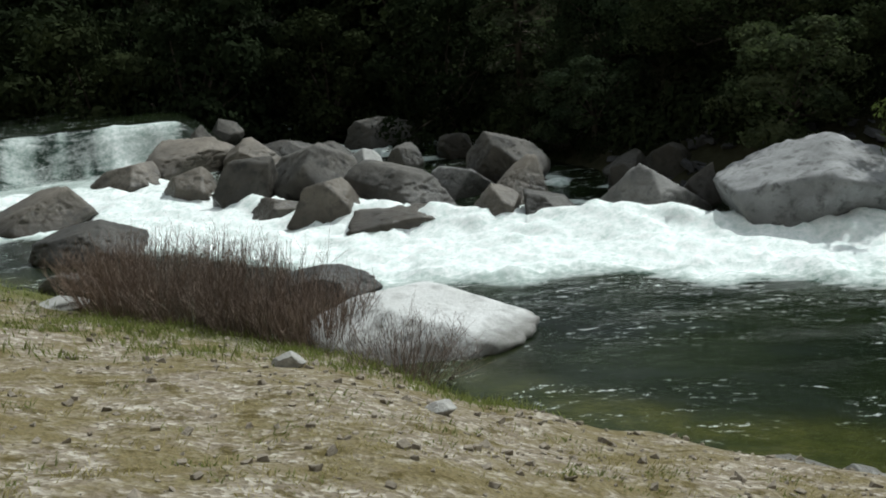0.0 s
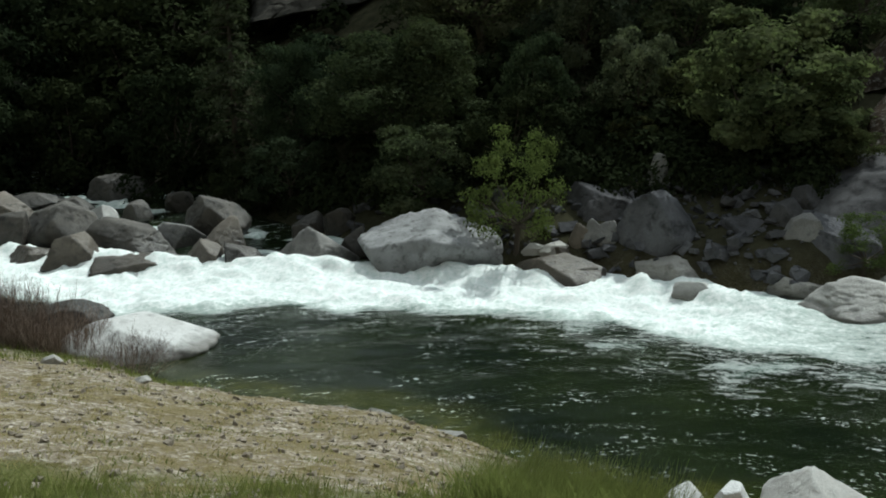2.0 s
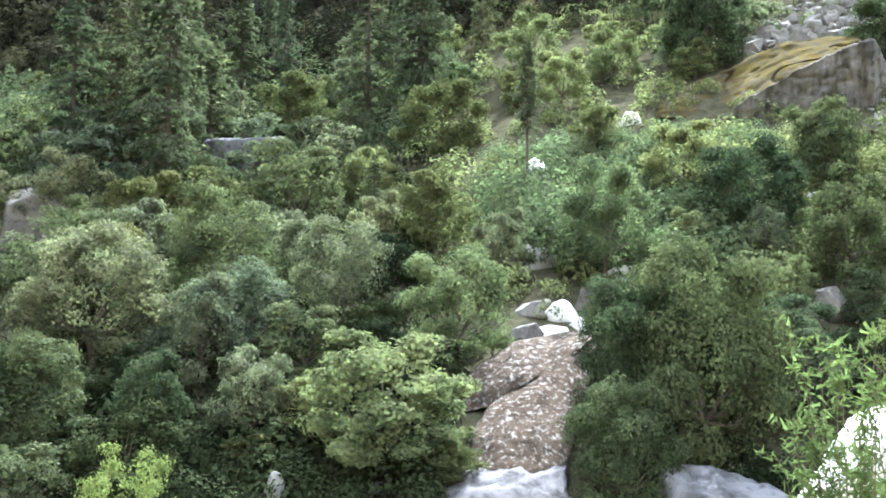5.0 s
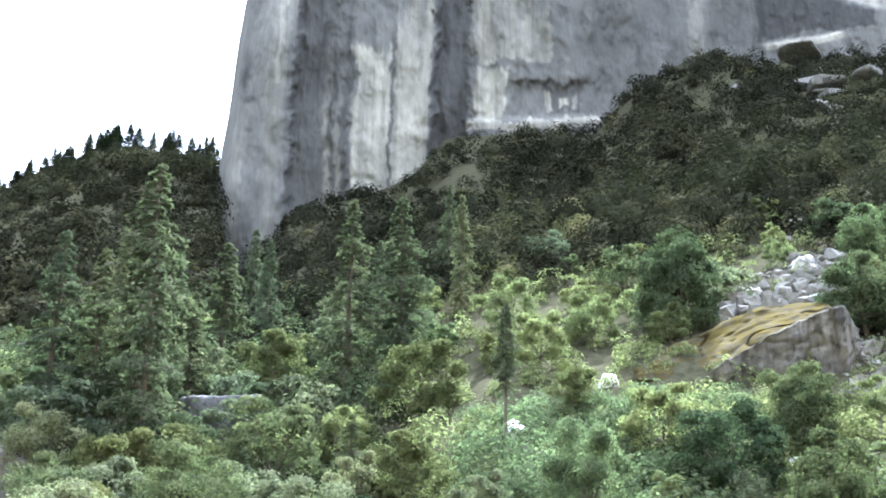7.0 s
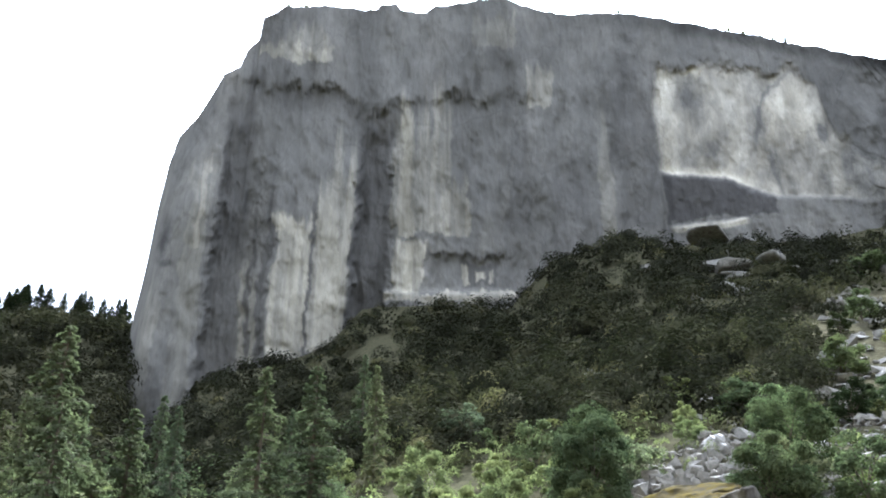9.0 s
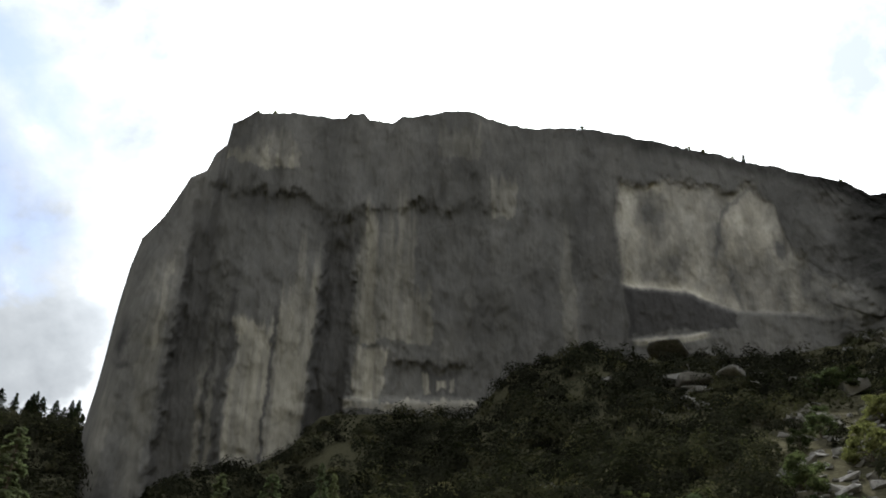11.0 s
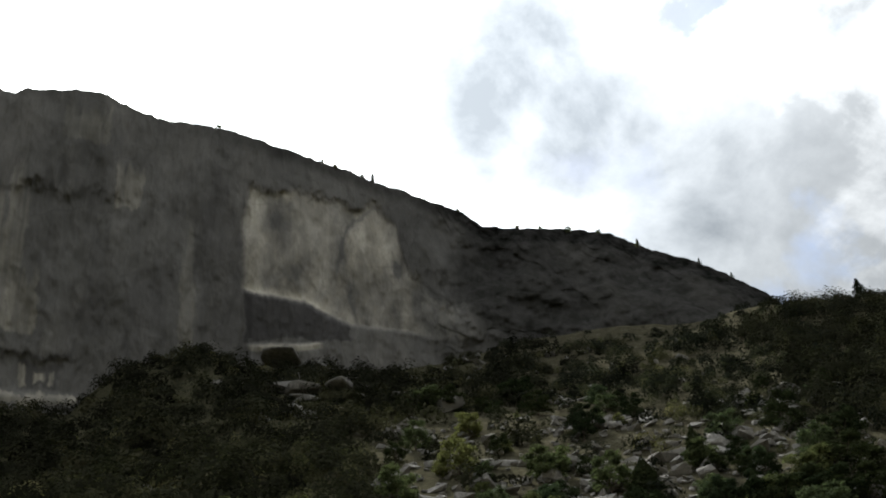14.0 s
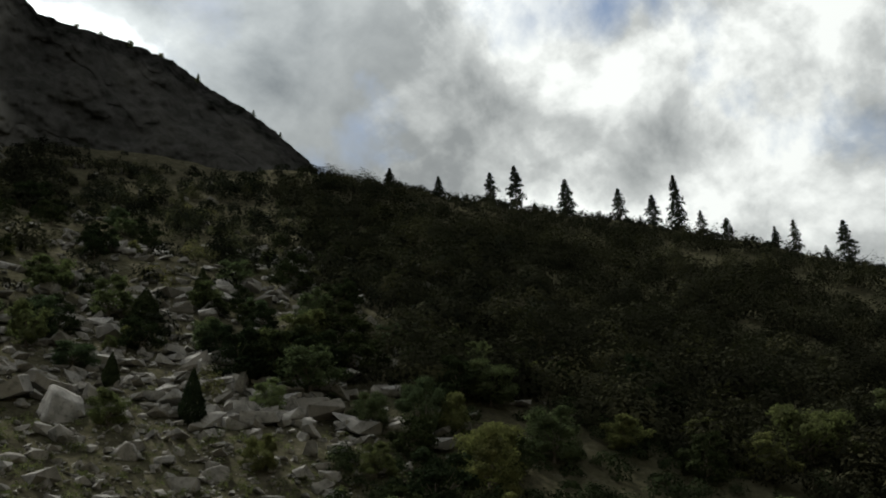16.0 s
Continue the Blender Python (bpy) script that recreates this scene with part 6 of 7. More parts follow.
plant("olive", 81.7, 19.7, 3.1, 3.05, "rounded green shrub on the scree")
plant("olive", 99.4, 6.0, 4.8, 4.14, "rounded green shrub on the scree")
plant("olive", 107.5, -10.7, 3.7, 5.05, "rounded green shrub on the scree")
plant("olive", 112.9, -18.6, 4.0, 5.35, "rounded green shrub on the scree")
plant("olive", 116.1, -30.5, 7.4, 9.97, "rounded green shrub on the scree")
plant("olive", 109.0, -24.2, 4.4, 6.37, "rounded green shrub on the scree")
plant("deep", 99.9, -3.2, 5.4, 6.23, "rounded green shrub on the scree")
plant("oak", 119.9, 3.7, 3.9, 4.36, "rounded green shrub on the scree")
plant("oak", 127.5, 14.8, 3.5, 4.67, "rounded green shrub on the scree")
plant("oak", 124.9, 8.5, 3.8, 3.90, "rounded green shrub on the scree")
plant("deep", 109.2, 2.4, 5.3, 6.24, "rounded green shrub on the scree")
plant("olive", 121.6, -2.0, 3.3, 3.16, "rounded green shrub on the scree")
plant("deep", 55.4, 59.0, 7.6, 6.4, "round dark oak standing out against the slope")
plant("oak", 61.6, 47.4, 6.2, 6.0, "dense rounded dark oak beside the outcrop")
plant("deep", 70.5, 52.3, 7.0, 7.4, "dense rounded dark oak beside the outcrop")


# more of the same wood, where single trees run together
def fill_wood():
    rs = np.random.RandomState(77)
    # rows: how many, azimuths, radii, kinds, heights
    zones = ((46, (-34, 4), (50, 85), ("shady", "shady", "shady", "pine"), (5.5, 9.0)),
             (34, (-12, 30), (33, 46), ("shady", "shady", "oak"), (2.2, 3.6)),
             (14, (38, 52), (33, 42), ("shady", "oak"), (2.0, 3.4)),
             (34, (-2, 22), (42, 80), ("oak", "sage", "oak", "olive"), (4.0, 6.0)),
             (60, (8, 60), (62, 118), ("light", "sage", "olive", "oak", "light"), (3.4, 5.6)),
             (9, (6, 34), (85, 135), ("pine", "pine"), (9.0, 14.0)),
             (22, (46, 66), (40, 58), ("oak", "light", "light"), (2.4, 3.6)),
             (50, (82, 112), (60, 150), ("shady", "olive", "shady", "oak"), (3.0, 5.5)),
             (26, (58, 82), (105, 200), ("shady", "oak", "shady", "olive"), (2.6, 4.6)))
    for count, (a0, a1), (r0, r1), kinds, (h0, h1) in zones:
        done = tries = 0
        while done < count and tries < count * 12:
            tries += 1
            az, r = radians(rs.uniform(a0, a1)), r0 * (r1 / r0) ** rs.rand()
            x, y = r * math.sin(az), r * math.cos(az)
            if any((x - px) ** 2 + (y - py) ** 2 < (0.36 * (w + 3.0)) ** 2 for px, py, w in planted):
                continue
            if 28.5 < math.degrees(az) < 40 and r < 46 or 39 < math.degrees(az) < 55 and 62.5 < r < 80:
                continue
            if -3 < math.degrees(az) < 9 and 45 < r < 64:
                continue
            if 6.0 < math.degrees(az) < 10.3 and 44 < r < 63:
                continue
            if r < far_shore(math.degrees(az)) + 2.5:
                continue
            kind = kinds[rs.randint(len(kinds))]
            h = rs.uniform(h0, h1) * (0.6 if kind in ("olive", "light") and r > 60 else 1.0)
            if kind == "pine":
                h = max(h, 8.0)
            label = {"shady": "dark live oak in the shade of the wood", "oak": "dark green live oak in the dense wood", "sage": "grey-green live oak in the wood", "light": "light green broadleaf tree on the slope",
                     "olive": "olive-green oak shrub on the slope", "pine": "dark green conifer above the oaks"}[kind]
            wide = h * rs.uniform(0.9, 1.3) if kind != "pine" else h * 0.3
            done += 1
            # the blocks behind the outcrop lie bare
            if 44.3 < math.degrees(az) < 52.5 and 76 < r < 83 + 3.6 * (math.degrees(az) - 44.6):
                continue
            plant(kind, x, y, h, wide, label, "" if r < 64 else "_far")


fill_wood()


def open_slope_bushes():
    """Dark rounded bushes standing singly on the open ground of the scree slope."""
    rs = np.random.RandomState(91)
    for k in range(52):
        az, r = radians(rs.uniform(56.5, 82)), rs.uniform(98, 225)
        if math.degrees(az) > 71:
            r = 98 + (r - 98) * 0.5
        tall = rs.uniform(2.0, 5.6) * (0.8 + r / 500)
        kind = ("deep", "shady", "shady", "olive", "deep", "shady")[k % 6]
        plant(kind, r * math.sin(az), r * math.cos(az), tall, tall * rs.uniform(1.0, 1.5), "dark rounded bush standing on the open scree slope", "_far")


open_slope_bushes()


def far_scrub(name, count, az, r, seed, mats, size, label, per=170, keep=None, leaf=0.10):
    """Shrubs far up the slope, too many to tell apart."""
    rs = np.random.RandomState(seed)
    a = np.radians(rs.uniform(az[0], az[1], count))
    q = r[0] * (r[1] / r[0]) ** rs.rand(count)
    x, y = q * np.sin(a), q * np.cos(a)
    ok = vnoise(x * 0.03 + seed, y * 0.03, 3) + 0.9 * smooth(0, 5, np.degrees(a) - az[0]) - 0.9 > (-0.35 if keep is None else keep)
    ok &= q > far_shore(np.degrees(a)) + 3.0
    bare = (np.degrees(a) > 44.6) & (np.degrees(a) < 52.2) & (q > 76) & (q < 81 + 3.6 * (np.degrees(a) - 44.6) + 3 * vnoise(x * 0.2, y * 0.2, 2))
    fan = (np.degrees(a) > 55.5) & (np.degrees(a) < 69) & (q > 95) & (q < 150) & (vnoise(x * 0.06, y * 0.06, 2) > -0.25)
    ok &= ~(bare | fan) | (np.arange(count) % 4 == 0)
    # open ground on the scree slope, where single bushes stand apart
    deg = np.degrees(a)
    open_ground = (deg > 56 + 3.5 * vnoise(x * 0.05, y * 0.05, 2)) & (deg < 71) & (q > 90) & (q < 225) | (deg >= 71) & (deg < 84) & (q > 90) & (q < 170 - 1.9 * (deg - 71))
    open_ground &= vnoise(x * 0.028 + 3, y * 0.028, 2) > -0.22
    ok &= ~open_ground | (np.arange(count) % 9 == 0)
    x, y, q = x[ok], y[ok], q[ok]
    z = height(x, y)
    s = rs.uniform(size[0], size[1], len(x)) * (0.6 + 0.5 * q / r[1]) * np.where(q > 0.95 * r[1], 0.55, 1.0)
    d = rs.normal(size=(len(x), per, 3))
    d[..., 2] = np.abs(d[..., 2]) * 0.9
    d /= np.linalg.norm(d, axis=2)[..., None]
    d = d * (0.75 + 0.35 * rs.rand(len(x), per, 1)) * (1 + 0.3 * rs.normal(size=(len(x), 1, 3)))
    c = np.stack([x, y, z], -1)[:, None] + d * s[:, None, None] * np.array((0.6, 0.6, 0.75))
    v, f = leaves(rs, c.reshape(-1, 3), 1.0, 1.3, d.reshape(-1, 3), loose=0.15)
    mid = v.reshape(-1, 3, 3).mean(1, keepdims=True)
    v = (mid + (v.reshape(-1, 3, 3) - mid) * (np.repeat(s, per) * leaf)[:, None, None]).reshape(-1, 3)
    me = mesh_from(name, v, f, False)
    field(me, "tone", np.repeat(rs.rand(len(x)), per * 3))
    return tagged(new(name, shade(me, mats)), label, "scrub", kind="stuff")


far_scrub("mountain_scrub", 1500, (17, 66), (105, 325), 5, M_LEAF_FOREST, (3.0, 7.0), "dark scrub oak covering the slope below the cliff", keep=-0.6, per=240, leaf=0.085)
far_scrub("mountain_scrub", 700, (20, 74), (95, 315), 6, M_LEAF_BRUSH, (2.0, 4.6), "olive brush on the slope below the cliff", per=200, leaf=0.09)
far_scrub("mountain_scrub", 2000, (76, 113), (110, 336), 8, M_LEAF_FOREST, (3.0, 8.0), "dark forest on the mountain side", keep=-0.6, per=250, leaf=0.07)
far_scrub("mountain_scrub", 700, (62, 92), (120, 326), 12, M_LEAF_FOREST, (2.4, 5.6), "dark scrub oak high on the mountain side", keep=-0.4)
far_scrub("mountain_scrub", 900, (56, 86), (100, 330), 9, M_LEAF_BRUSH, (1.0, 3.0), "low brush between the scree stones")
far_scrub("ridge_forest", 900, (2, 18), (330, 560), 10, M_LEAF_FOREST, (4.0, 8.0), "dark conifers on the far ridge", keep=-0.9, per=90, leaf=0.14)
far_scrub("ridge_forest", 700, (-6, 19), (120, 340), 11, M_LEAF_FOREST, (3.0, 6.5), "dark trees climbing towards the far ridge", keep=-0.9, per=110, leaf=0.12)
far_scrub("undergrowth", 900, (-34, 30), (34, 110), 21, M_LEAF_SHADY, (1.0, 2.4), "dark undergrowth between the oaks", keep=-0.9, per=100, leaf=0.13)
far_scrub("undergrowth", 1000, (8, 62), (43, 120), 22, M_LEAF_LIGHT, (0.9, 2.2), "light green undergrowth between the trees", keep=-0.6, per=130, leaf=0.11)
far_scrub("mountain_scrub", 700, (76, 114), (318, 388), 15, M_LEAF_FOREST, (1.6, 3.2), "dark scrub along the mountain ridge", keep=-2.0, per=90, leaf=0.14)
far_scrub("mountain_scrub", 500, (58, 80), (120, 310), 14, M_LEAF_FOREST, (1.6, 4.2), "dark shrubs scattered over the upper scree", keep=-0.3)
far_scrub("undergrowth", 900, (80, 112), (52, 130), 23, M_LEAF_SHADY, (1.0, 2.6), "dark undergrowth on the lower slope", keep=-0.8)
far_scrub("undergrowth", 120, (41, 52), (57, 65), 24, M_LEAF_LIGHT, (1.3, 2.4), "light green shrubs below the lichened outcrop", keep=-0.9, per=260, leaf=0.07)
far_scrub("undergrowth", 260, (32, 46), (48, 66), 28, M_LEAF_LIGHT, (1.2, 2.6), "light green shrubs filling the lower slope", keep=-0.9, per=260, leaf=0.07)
# near-black brush added where the trees only cast shade
far_scrub("undergrowth", 950, (-14, 29.5), (30.2, 40), 25, M_LEAF_SHADY, (0.5, 1.3), "dark brush added for the shade along the foot of the wood", keep=-0.9)
far_scrub("undergrowth", 300, (38.0, 52), (30.5, 37), 26, M_LEAF_SHADY, (0.5, 1.3), "dark brush added for the shade along the foot of the wood", keep=-0.9)
far_scrub("undergrowth", 420, (4, 30), (72, 135), 30, M_LEAF_OAK, (1.4, 3.4), "dark green oak brush filling the upper wood", keep=-0.9, per=220, leaf=0.08)
far_scrub("tussocks", 1500, (52.5, 62), (62, 120), 29, M_GRASS_TURF, (0.5, 1.5), "green turf and low herbs on the open slope", keep=-0.6, per=60, leaf=0.12)
far_scrub("tussocks", 2600, (58, 88), (50, 115), 27, M_LEAF_OLIVE, (0.3, 0.9), "low green tussocks between the scree stones", keep=-0.4, per=40, leaf=0.15)


def rim_plants():
    """Small wind-bent trees along the cliff's rim and conifers on the far ridge."""
    for az, tall, kind in ((24.6, 5.0, "olive"), (25.8, 4.5, "olive"), (30.0, 3.5, "olive"), (46.3, 5.5, "oak"), (53.0, 5.0, "olive"), (53.9, 4.5, "olive"), (56.3, 9.0, "pine"), (55.6, 4.0, "olive"),
                           (59.5, 3.5, "olive"), (61.6, 4.0, "olive"), (65.2, 5.0, "olive"), (66.6, 5.0, "oak"), (68.3, 5.5, "oak"), (70.1, 5.0, "olive"), (72.3, 7.5, "pine"), (75.6, 7.0, "pine"), (77.2, 6.0, "pine"), (79.3, 6.0, "pine")):
        r = 322 + 26 + 30 * float(smooth(56, 72, az)) + 3
        tall *= 0.62
        plant(kind, r * math.sin(radians(az)), r * math.cos(radians(az)), tall, tall * 0.9, "small tree on the rim of the cliff", "_far",
              7.0 + r * math.tan(radians(float(skyline(az)))) - 1.6)
    rs = np.random.RandomState(5)
    for k in range(64):
        az = rs.uniform(2.5, 18.0)
        r = 548 + rs.uniform(-24, 8)
        plant("spire", r * math.sin(radians(az)), r * math.cos(radians(az)), rs.uniform(8, 16), rs.uniform(6, 10), "dark conifer on the far ridge")


rim_plants()


# ---- loose stones, grass and the bare shrub ----
def stones(name, count, where, seed, size, mat, label, sub=1, flat=1.0, single=0, one=""):
    """Loose stones lying on the ground; the largest ones are boulders of their own."""
    rs = np.random.RandomState(seed)
    data = []
    for k in range(12):
        # a broken block: the hull of a few corners pushed out towards a box
        bm = bmesh.new()
        size_of = np.array((1.0, rs.uniform(0.55, 0.9), rs.uniform(0.4, 0.8) * flat)) * 0.5
        for c in np.sign(rs.normal(size=(9 + 4 * sub, 3))) * rs.uniform(0.35, 1.0, (9 + 4 * sub, 3)) * size_of:
            bm.verts.new(c)
        bmesh.ops.convex_hull(bm, input=bm.verts[:])
        bmesh.ops.delete(bm, geom=[v for v in bm.verts if not v.link_faces], context="VERTS")
        bmesh.ops.triangulate(bm, faces=bm.faces[:])
        bm.verts.index_update()
        data.append((np.array([v.co[:] for v in bm.verts]), np.array([[v.index for v in p.verts] for p in bm.faces])))
        bm.free()
    x, y = where(rs, count)
    z = height(x, y)
    pieces = []
    sizes = size[0] * (size[1] / size[0]) ** (rs.rand(len(x)) ** 2.2)
    own = set(np.argsort(-sizes)[:single].tolist())
    shared = [shade(mesh_from("boulder", v, f, False), mat) for v, f in data] if single else []
    for k in range(len(x)):
        v, f = data[k % 12]
        s = sizes[k]
        m = Euler((rs.uniform(-0.4, 0.4), rs.uniform(-0.4, 0.4), rs.uniform(0, 6.28))).to_matrix()
        if k in own:
            ob = new("boulder", shared[k % 12])
            ob.matrix_world = Matrix.Translation((x[k], y[k], z[k] + 0.12 * s)) @ m.to_4x4() @ Matrix.Diagonal((s, s, s, 1))
            tagged(ob, one, "boulder", "scree boulders")
            continue
        pieces.append((v @ np.array(m).T * s + np.array((x[k], y[k], z[k] + 0.12 * s)), f))
    v, f = join(pieces)
    return tagged(new(name, shade(mesh_from(name, v, f, False), mat)), label, "stones", kind="stuff")


def on_bank(rs, n):
    az = rs.uniform(-27, 34, n)
    r = 5 + (near_shore(az) - 5.2) * np.sqrt(rs.rand(n))
    return r * np.sin(np.radians(az)), r * np.cos(np.radians(az))


def on_scree(rs, n):
    az = np.concatenate([rs.normal(71.5, 7.5, n * 3 // 4), rs.uniform(49, 62, n - n * 3 // 4)])
    r = 54 * (140 / 54) ** rs.rand(n) ** 1.3
    r = np.where(az < 61, 70 * (120 / 70) ** rs.rand(n), r)
    return r * np.sin(np.radians(az)), r * np.cos(np.radians(az))


def at_far_edge(rs, n):
    az = rs.uniform(2, 46, n)
    az = np.where((az > 28.5) & (az < 38.5), az - 11, az)
    r = far_shore(az) + rs.uniform(-0.6, 4.5, n)
    return r * np.sin(np.radians(az)), r * np.cos(np.radians(az))


stones("bank_gravel", 4800, on_bank, 1, (0.015, 0.12), M_ROCK_TAN, "small pale stones strewn over the gravel bank")
stones("scree", 2300, on_scree, 2, (0.4, 2.6), M_ROCK_SCREE, "angular pale grey scree stones on the slope", 2, 0.7, 45, "angular grey granite block on the scree")
def on_high_scree(rs, n):
    az, r = rs.normal(67, 6.5, n), 150 * (300 / 150) ** rs.rand(n)
    return r * np.sin(np.radians(az)), r * np.cos(np.radians(az))


def below_scar(rs, n):
    az, r = rs.uniform(46.5, 63, n), 190 * (316 / 190) ** rs.rand(n) ** 0.7
    return r * np.sin(np.radians(az)), r * np.cos(np.radians(az))


stones("ledge_rocks", 80, below_scar, 8, (2.0, 9.0), M_ROCK_SCREE, "pale broken ledges among the scrub below the cliff", 2, 0.5, 20, "pale broken rock in the scrub below the cliff")
def on_mid_scree(rs, n):
    az = np.where(rs.rand(n) < 0.62, rs.normal(75.5, 5.8, n), rs.uniform(56, 69, n))
    r = 92 * (185 / 92) ** rs.rand(n)
    return r * np.sin(np.radians(az)), r * np.cos(np.radians(az))


stones("scree", 6000, on_scree, 10, (0.15, 0.8), M_ROCK_SCREE, "small broken stones filling the scree")
stones("scree", 1100, on_mid_scree, 9, (0.9, 4.4), M_ROCK_SCREE, "flat pale grey blocks higher up the scree", 2, 0.65, 45, "flat grey granite block on the scree")
stones("scree", 130, on_high_scree, 5, (1.0, 3.6), M_ROCK_SCREE, "pale grey rocks scattered below the cliff")
def by_outcrop(rs, n):
    az = np.where(rs.rand(n) < 0.45, rs.uniform(51, 58, n), rs.uniform(45.5, 52, n))
    r = np.where(az > 51.5, rs.uniform(56, 76, n), 79 + rs.rand(n) ** 1.3 * (5 + 3.6 * (az - 44.6)))
    return r * np.sin(np.radians(az)), r * np.cos(np.radians(az))


stones("scree", 900, by_outcrop, 7, (0.25, 1.9), M_ROCK_SCREE, "pale grey blocks piled beside the lichened outcrop", 2, 1.0, 30, "pale grey block piled beside the lichened outcrop")
stones("bank_rubble", 1000, at_far_edge, 3, (0.10, 0.7), M_ROCK_SLAB, "dark rubble along the far water edge", 2, 0.8, 30, "dark angular rock on the far bank")


def blades(name, count, where, seed, tall, mat, label, thick=0.004, lean=0.5):
    rs = np.random.RandomState(seed)
    x, y = where(rs, count)
    n = len(x)
    z = height(x, y)
    h = rs.uniform(tall[0], tall[1], n)
    ang = rs.uniform(0, 2 * np.pi, n)
    tip = np.stack([np.cos(ang) * lean, np.sin(ang) * lean, np.ones(n)], -1) * h[:, None] * rs.uniform(0.6, 1.1, (n, 1))
    root = np.stack([x, y, z - 0.02], -1)
    side = np.stack([-np.sin(ang + 0.8), np.cos(ang + 0.8), np.zeros(n)], -1) * thick
    mid = root + tip * np.array((0.42, 0.42, 0.58))
    end = root + tip
    v = np.stack([root - side, root + side, mid + side * 0.75, mid - side * 0.75, end + side * 0.12, end - side * 0.12], 1)
    f = (np.arange(n)[:, None, None] * 6 + np.array(((0, 1, 2, 3), (3, 2, 4, 5)))[None]).reshape(-1, 4)
    return tagged(new(name, shade(mesh_from(name, v.reshape(-1, 3), f, False), mat)), label, "grass", kind="stuff")


def grassy(rs, n, az=(-27, 30), r=(4.4, 18), tufts=220, spread=0.16, seed=0.0):
    a = rs.uniform(az[0], az[1], tufts)
    top = np.minimum(near_shore(a) - 0.5, r[1])
    q = r[0] + (top - r[0]) * rs.rand(tufts) ** 0.8
    k = rs.randint(0, tufts, n)
    x = q[k] * np.sin(np.radians(a[k])) + rs.normal(size=n) * spread
    y = q[k] * np.cos(np.radians(a[k])) + rs.normal(size=n) * spread
    return x, y


blades("bank_grass", 26000, lambda rs, n: grassy(rs, n, tufts=900, spread=0.12), 11, (0.02, 0.07), M_GRASS_DRY, "dry straw-coloured tufts on the gravel bank", 0.006, 0.9)
blades("bank_grass", 11000, lambda rs, n: grassy(rs, n, tufts=260, spread=0.11), 12, (0.02, 0.08), M_GRASS, "low green tufts on the gravel bank", 0.006, 0.8)
blades("bank_grass", 22000, lambda rs, n: grassy(rs, n, (-26, 14), (4.6, 8.8), 150, 0.24), 13, (0.06, 0.24), M_GRASS, "green grass along the foot of the wall")
blades("tall_grass", 15000, lambda rs, n: grassy(rs, n, (12.5, 21), (8.3, 9.6), 26, 0.22), 14, (0.25, 0.7), M_GRASS, "tall green grass clump on the bank", 0.0036, 0.45)
blades("shore_grass", 7000, lambda rs, n: grassy(rs, n, (-24, -4), (20.5, 31), 60, 0.3), 15, (0.05, 0.17), M_GRASS, "green grass along the shore below the shrub", 0.008)


def bare_shrub(x, y, tall, wide, stems, seed, label):
    """Leafless reddish stems fanning up from one root, each with side twigs."""
    rs = np.random.RandomState(seed)
    pieces = []
    for k in range(stems):
        ang, out = rs.uniform(0, 2 * np.pi), wide * np.sqrt(rs.rand()) * 0.5
        root = np.array((np.cos(ang), np.sin(ang), 0)) * out * 0.7
        h = tall * rs.uniform(0.55, 1.0) * (1 - 0.35 * out / wide)
        tip = np.array((np.cos(ang) * out * 1.25, np.sin(ang) * out * 1.25, h)) + rs.normal(size=3) * 0.06
        mid = (root + tip) / 2 + rs.normal(size=3) * 0.04 + np.array((0, 0, h * 0.08))
        pieces.append(tube([root, mid, tip], (0.006, 0.0045, 0.0015), 3))
        for q in range(3):
            s = root + (tip - root) * rs.uniform(0.35, 0.9)
            pieces.append(tube([s, s + (rs.normal(size=3) * 0.08 + np.array((0, 0, 0.16))) * 0.5, s + rs.normal(size=3) * 0.10 + np.array((0, 0, 0.28))], (0.004, 0.003, 0.001), 3))
    ob = new("bare_shrub")
    ob.matrix_world = pose(x, y, max(ground_z(x, y), 0.0) - 0.03)
    stem = new("thicket", shade(mesh_from("thicket", *join(pieces)), M_TWIG))
    stem.parent = ob
    return tagged(ob, label, "shrub", "bare shrubs on the shore")


SHRUB = "leafless reddish-brown shrub on the near shore"
bare_shrub(-7.4, 25.2, 1.56, 2.2, 330, 1, SHRUB)
bare_shrub(-6.2, 24.6, 1.62, 2.2, 360, 2, SHRUB)
bare_shrub(-5.1, 24.0, 1.56, 2.0, 340, 3, SHRUB)
bare_shrub(-4.2, 23.3, 1.25, 1.6, 240, 4, SHRUB)
bare_shrub(-8.3, 26.3, 1.25, 1.6, 200, 5, SHRUB)
bare_shrub(-2.9, 22.0, 0.69, 2.0, 130, 6, SHRUB)


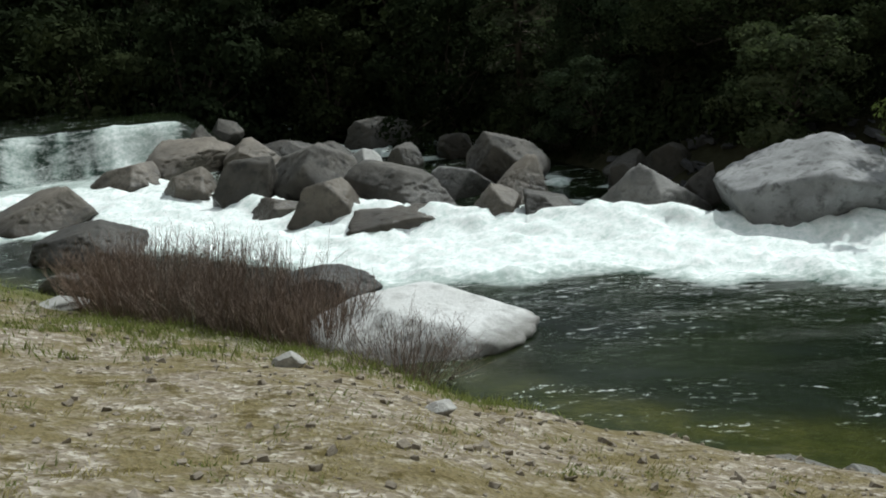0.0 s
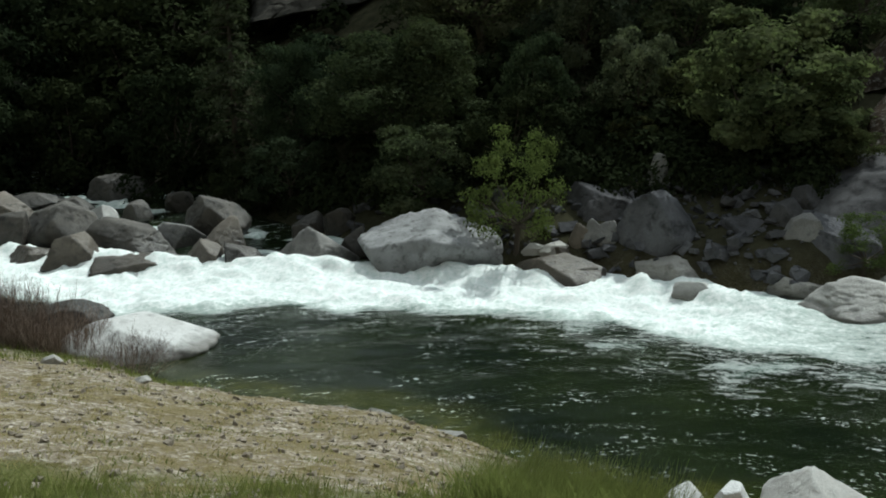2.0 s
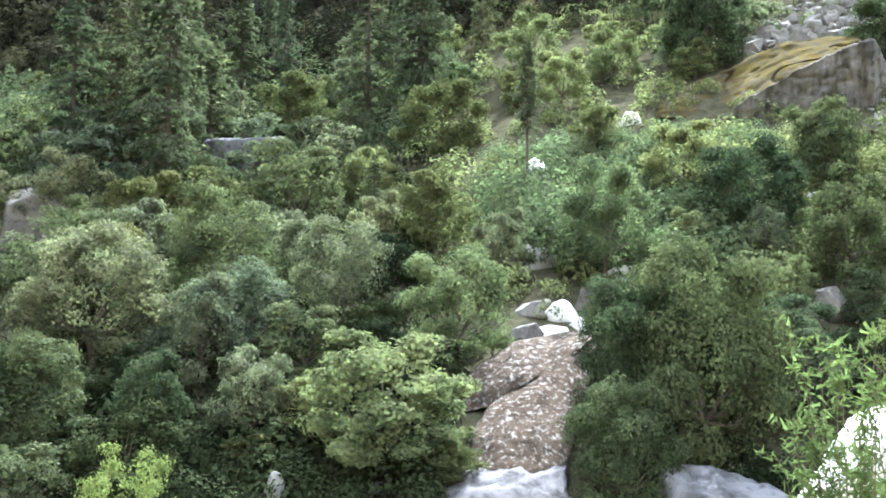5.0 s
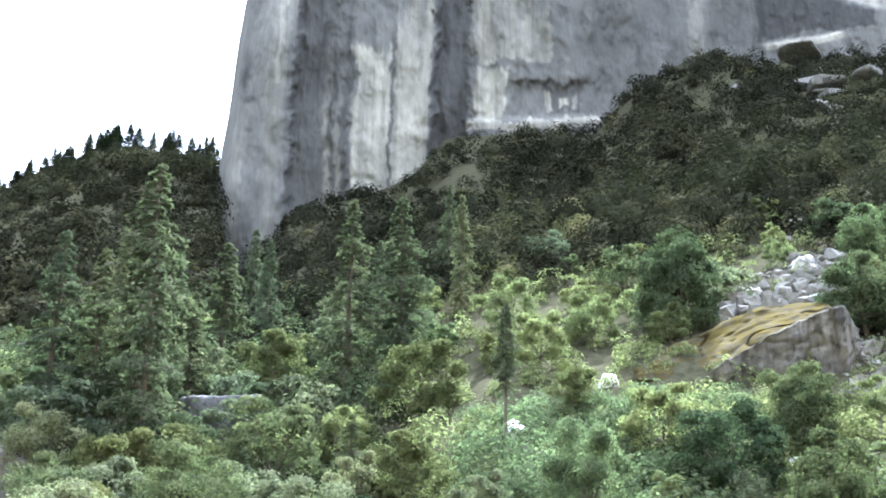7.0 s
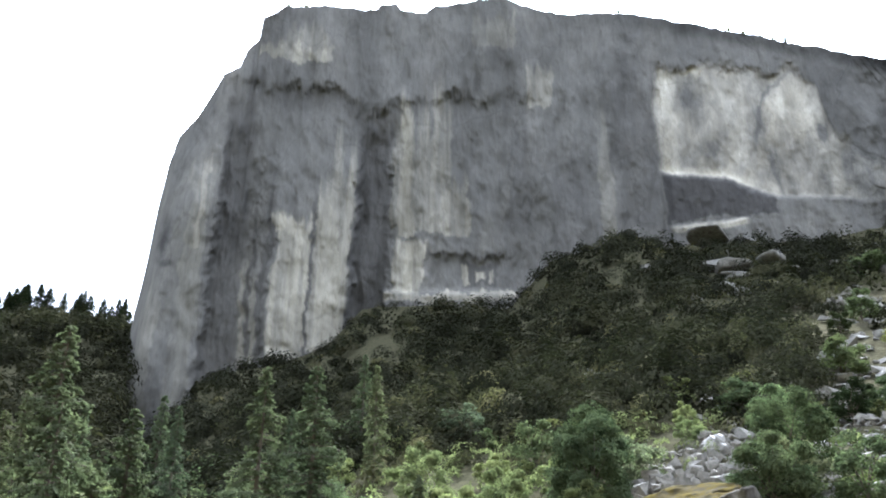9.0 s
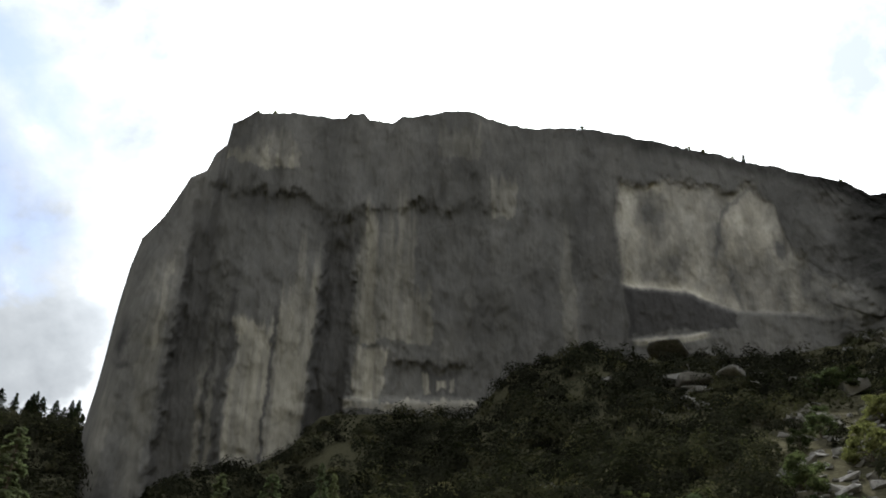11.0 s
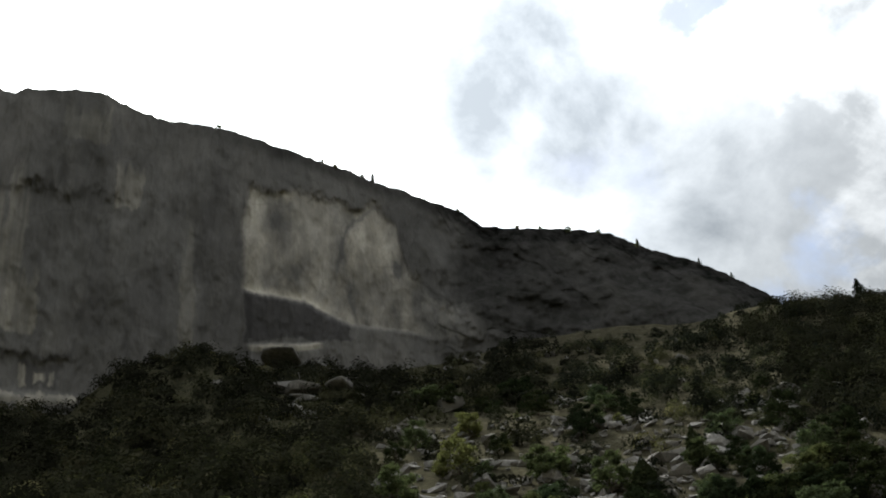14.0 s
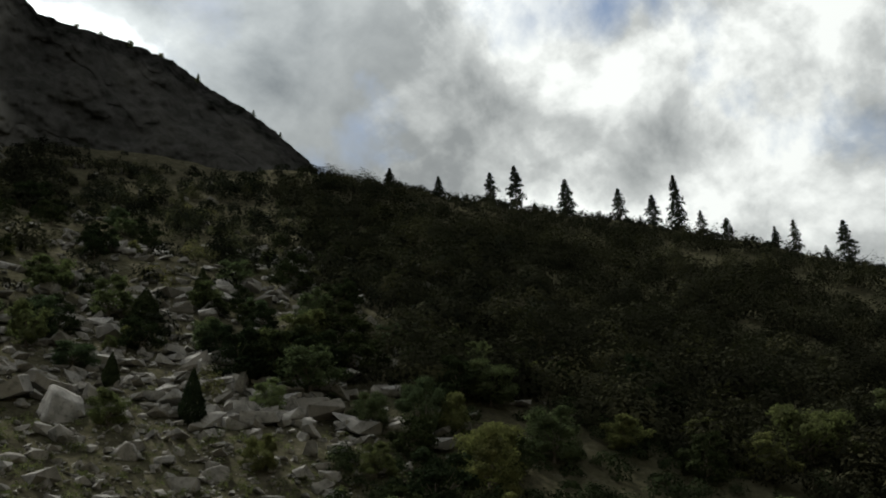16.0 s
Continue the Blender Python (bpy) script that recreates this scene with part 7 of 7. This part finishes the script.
# ---- parapet along the road ----
def parapet():
    """Low road wall: squared coping stones on a rubble base."""
    rs = np.random.RandomState(3)
    ob = tagged(new("parapet_wall"), "low road wall with pale squared coping stones", "wall", kind="structure")
    heading = 33.5
    at = pose(-1.30, 3.30, 0, 0, 0, heading)
    ob.matrix_world = at

    def block(name, x0, x1, y0, y1, z0, z1, mat):
        bm = bmesh.new()
        bmesh.ops.create_cube(bm, size=1.0)
        for v in bm.verts:
            v.co = Vector(((x0 + x1) / 2 + v.co.x * (x1 - x0), (y0 + y1) / 2 + v.co.y * (y1 - y0), (z0 + z1) / 2 + v.co.z * (z1 - z0)))
            v.co += Vector((rs.uniform(-1, 1), rs.uniform(-1, 1), rs.uniform(-1, 1))) * 0.008
        bmesh.ops.bevel(bm, geom=bm.edges[:], offset=0.012, segments=2, affect="EDGES")
        me = bpy.data.meshes.new(name)
        bm.to_mesh(me)
        bm.free()
        child = new(name, shade(me, mat))
        child.parent = ob
        return child

    y = -7.0
    while y < 8.0:
        length = rs.uniform(0.55, 0.8)
        block("coping_stone", -0.46, 0.0, y, y + length - 0.012, 5.42, 5.6 + rs.uniform(-0.006, 0.006), M_COPING)
        y += length
    block("rubble_base", -0.42, -0.04, -7.0, 8.0, 3.6, 5.41, M_ROCK_GREY)
    return ob


parapet()


# ---- willow by the near shore ----
def near_willow(x, y, tall, seed, label):
    rs = np.random.RandomState(seed)
    limbs, pts, dirs = [], [], []
    for k in range(26):
        ang = rs.uniform(0, 2 * np.pi)
        out = rs.uniform(0.2, 1.1)
        tip = np.array((np.cos(ang) * out, np.sin(ang) * out, tall * rs.uniform(0.55, 1.0)))
        mid = tip * np.array((0.35, 0.35, 0.55)) + rs.normal(size=3) * 0.05
        limbs.append(tube([(0, 0, -0.1), mid, tip], (0.02, 0.012, 0.003), 5))
        for q in range(11):
            s = mid + (tip - mid) * rs.rand()
            e = s + rs.normal(size=3) * 0.22 + np.array((0, 0, 0.15))
            limbs.append(tube([s, (s + e) / 2, e], (0.005, 0.004, 0.001), 3))
            t = rs.rand(14)[:, None]
            pts.append(s * (1 - t) + e * t + rs.normal(size=(14, 3)) * 0.03)
    ob = new("willow")
    ob.matrix_world = pose(x, y, ground_z(x, y))
    for name, data, mat in (("branch_work", join(limbs), M_BARK), ("foliage", leaves(rs, np.concatenate(pts), 0.035, 4.5), M_LEAF_WILLOW)):
        child = new(name, shade(mesh_from(name, *data, name == "branch_work"), mat))
        child.parent = ob
    return tagged(ob, label, "willow", "willows on the near shore")


near_willow(9.8, 8.3, 6.3, 1, "bright green narrow-leaved willow on the near bank")
near_willow(10.9, 8.2, 6.7, 2, "bright green narrow-leaved willow on the near bank")
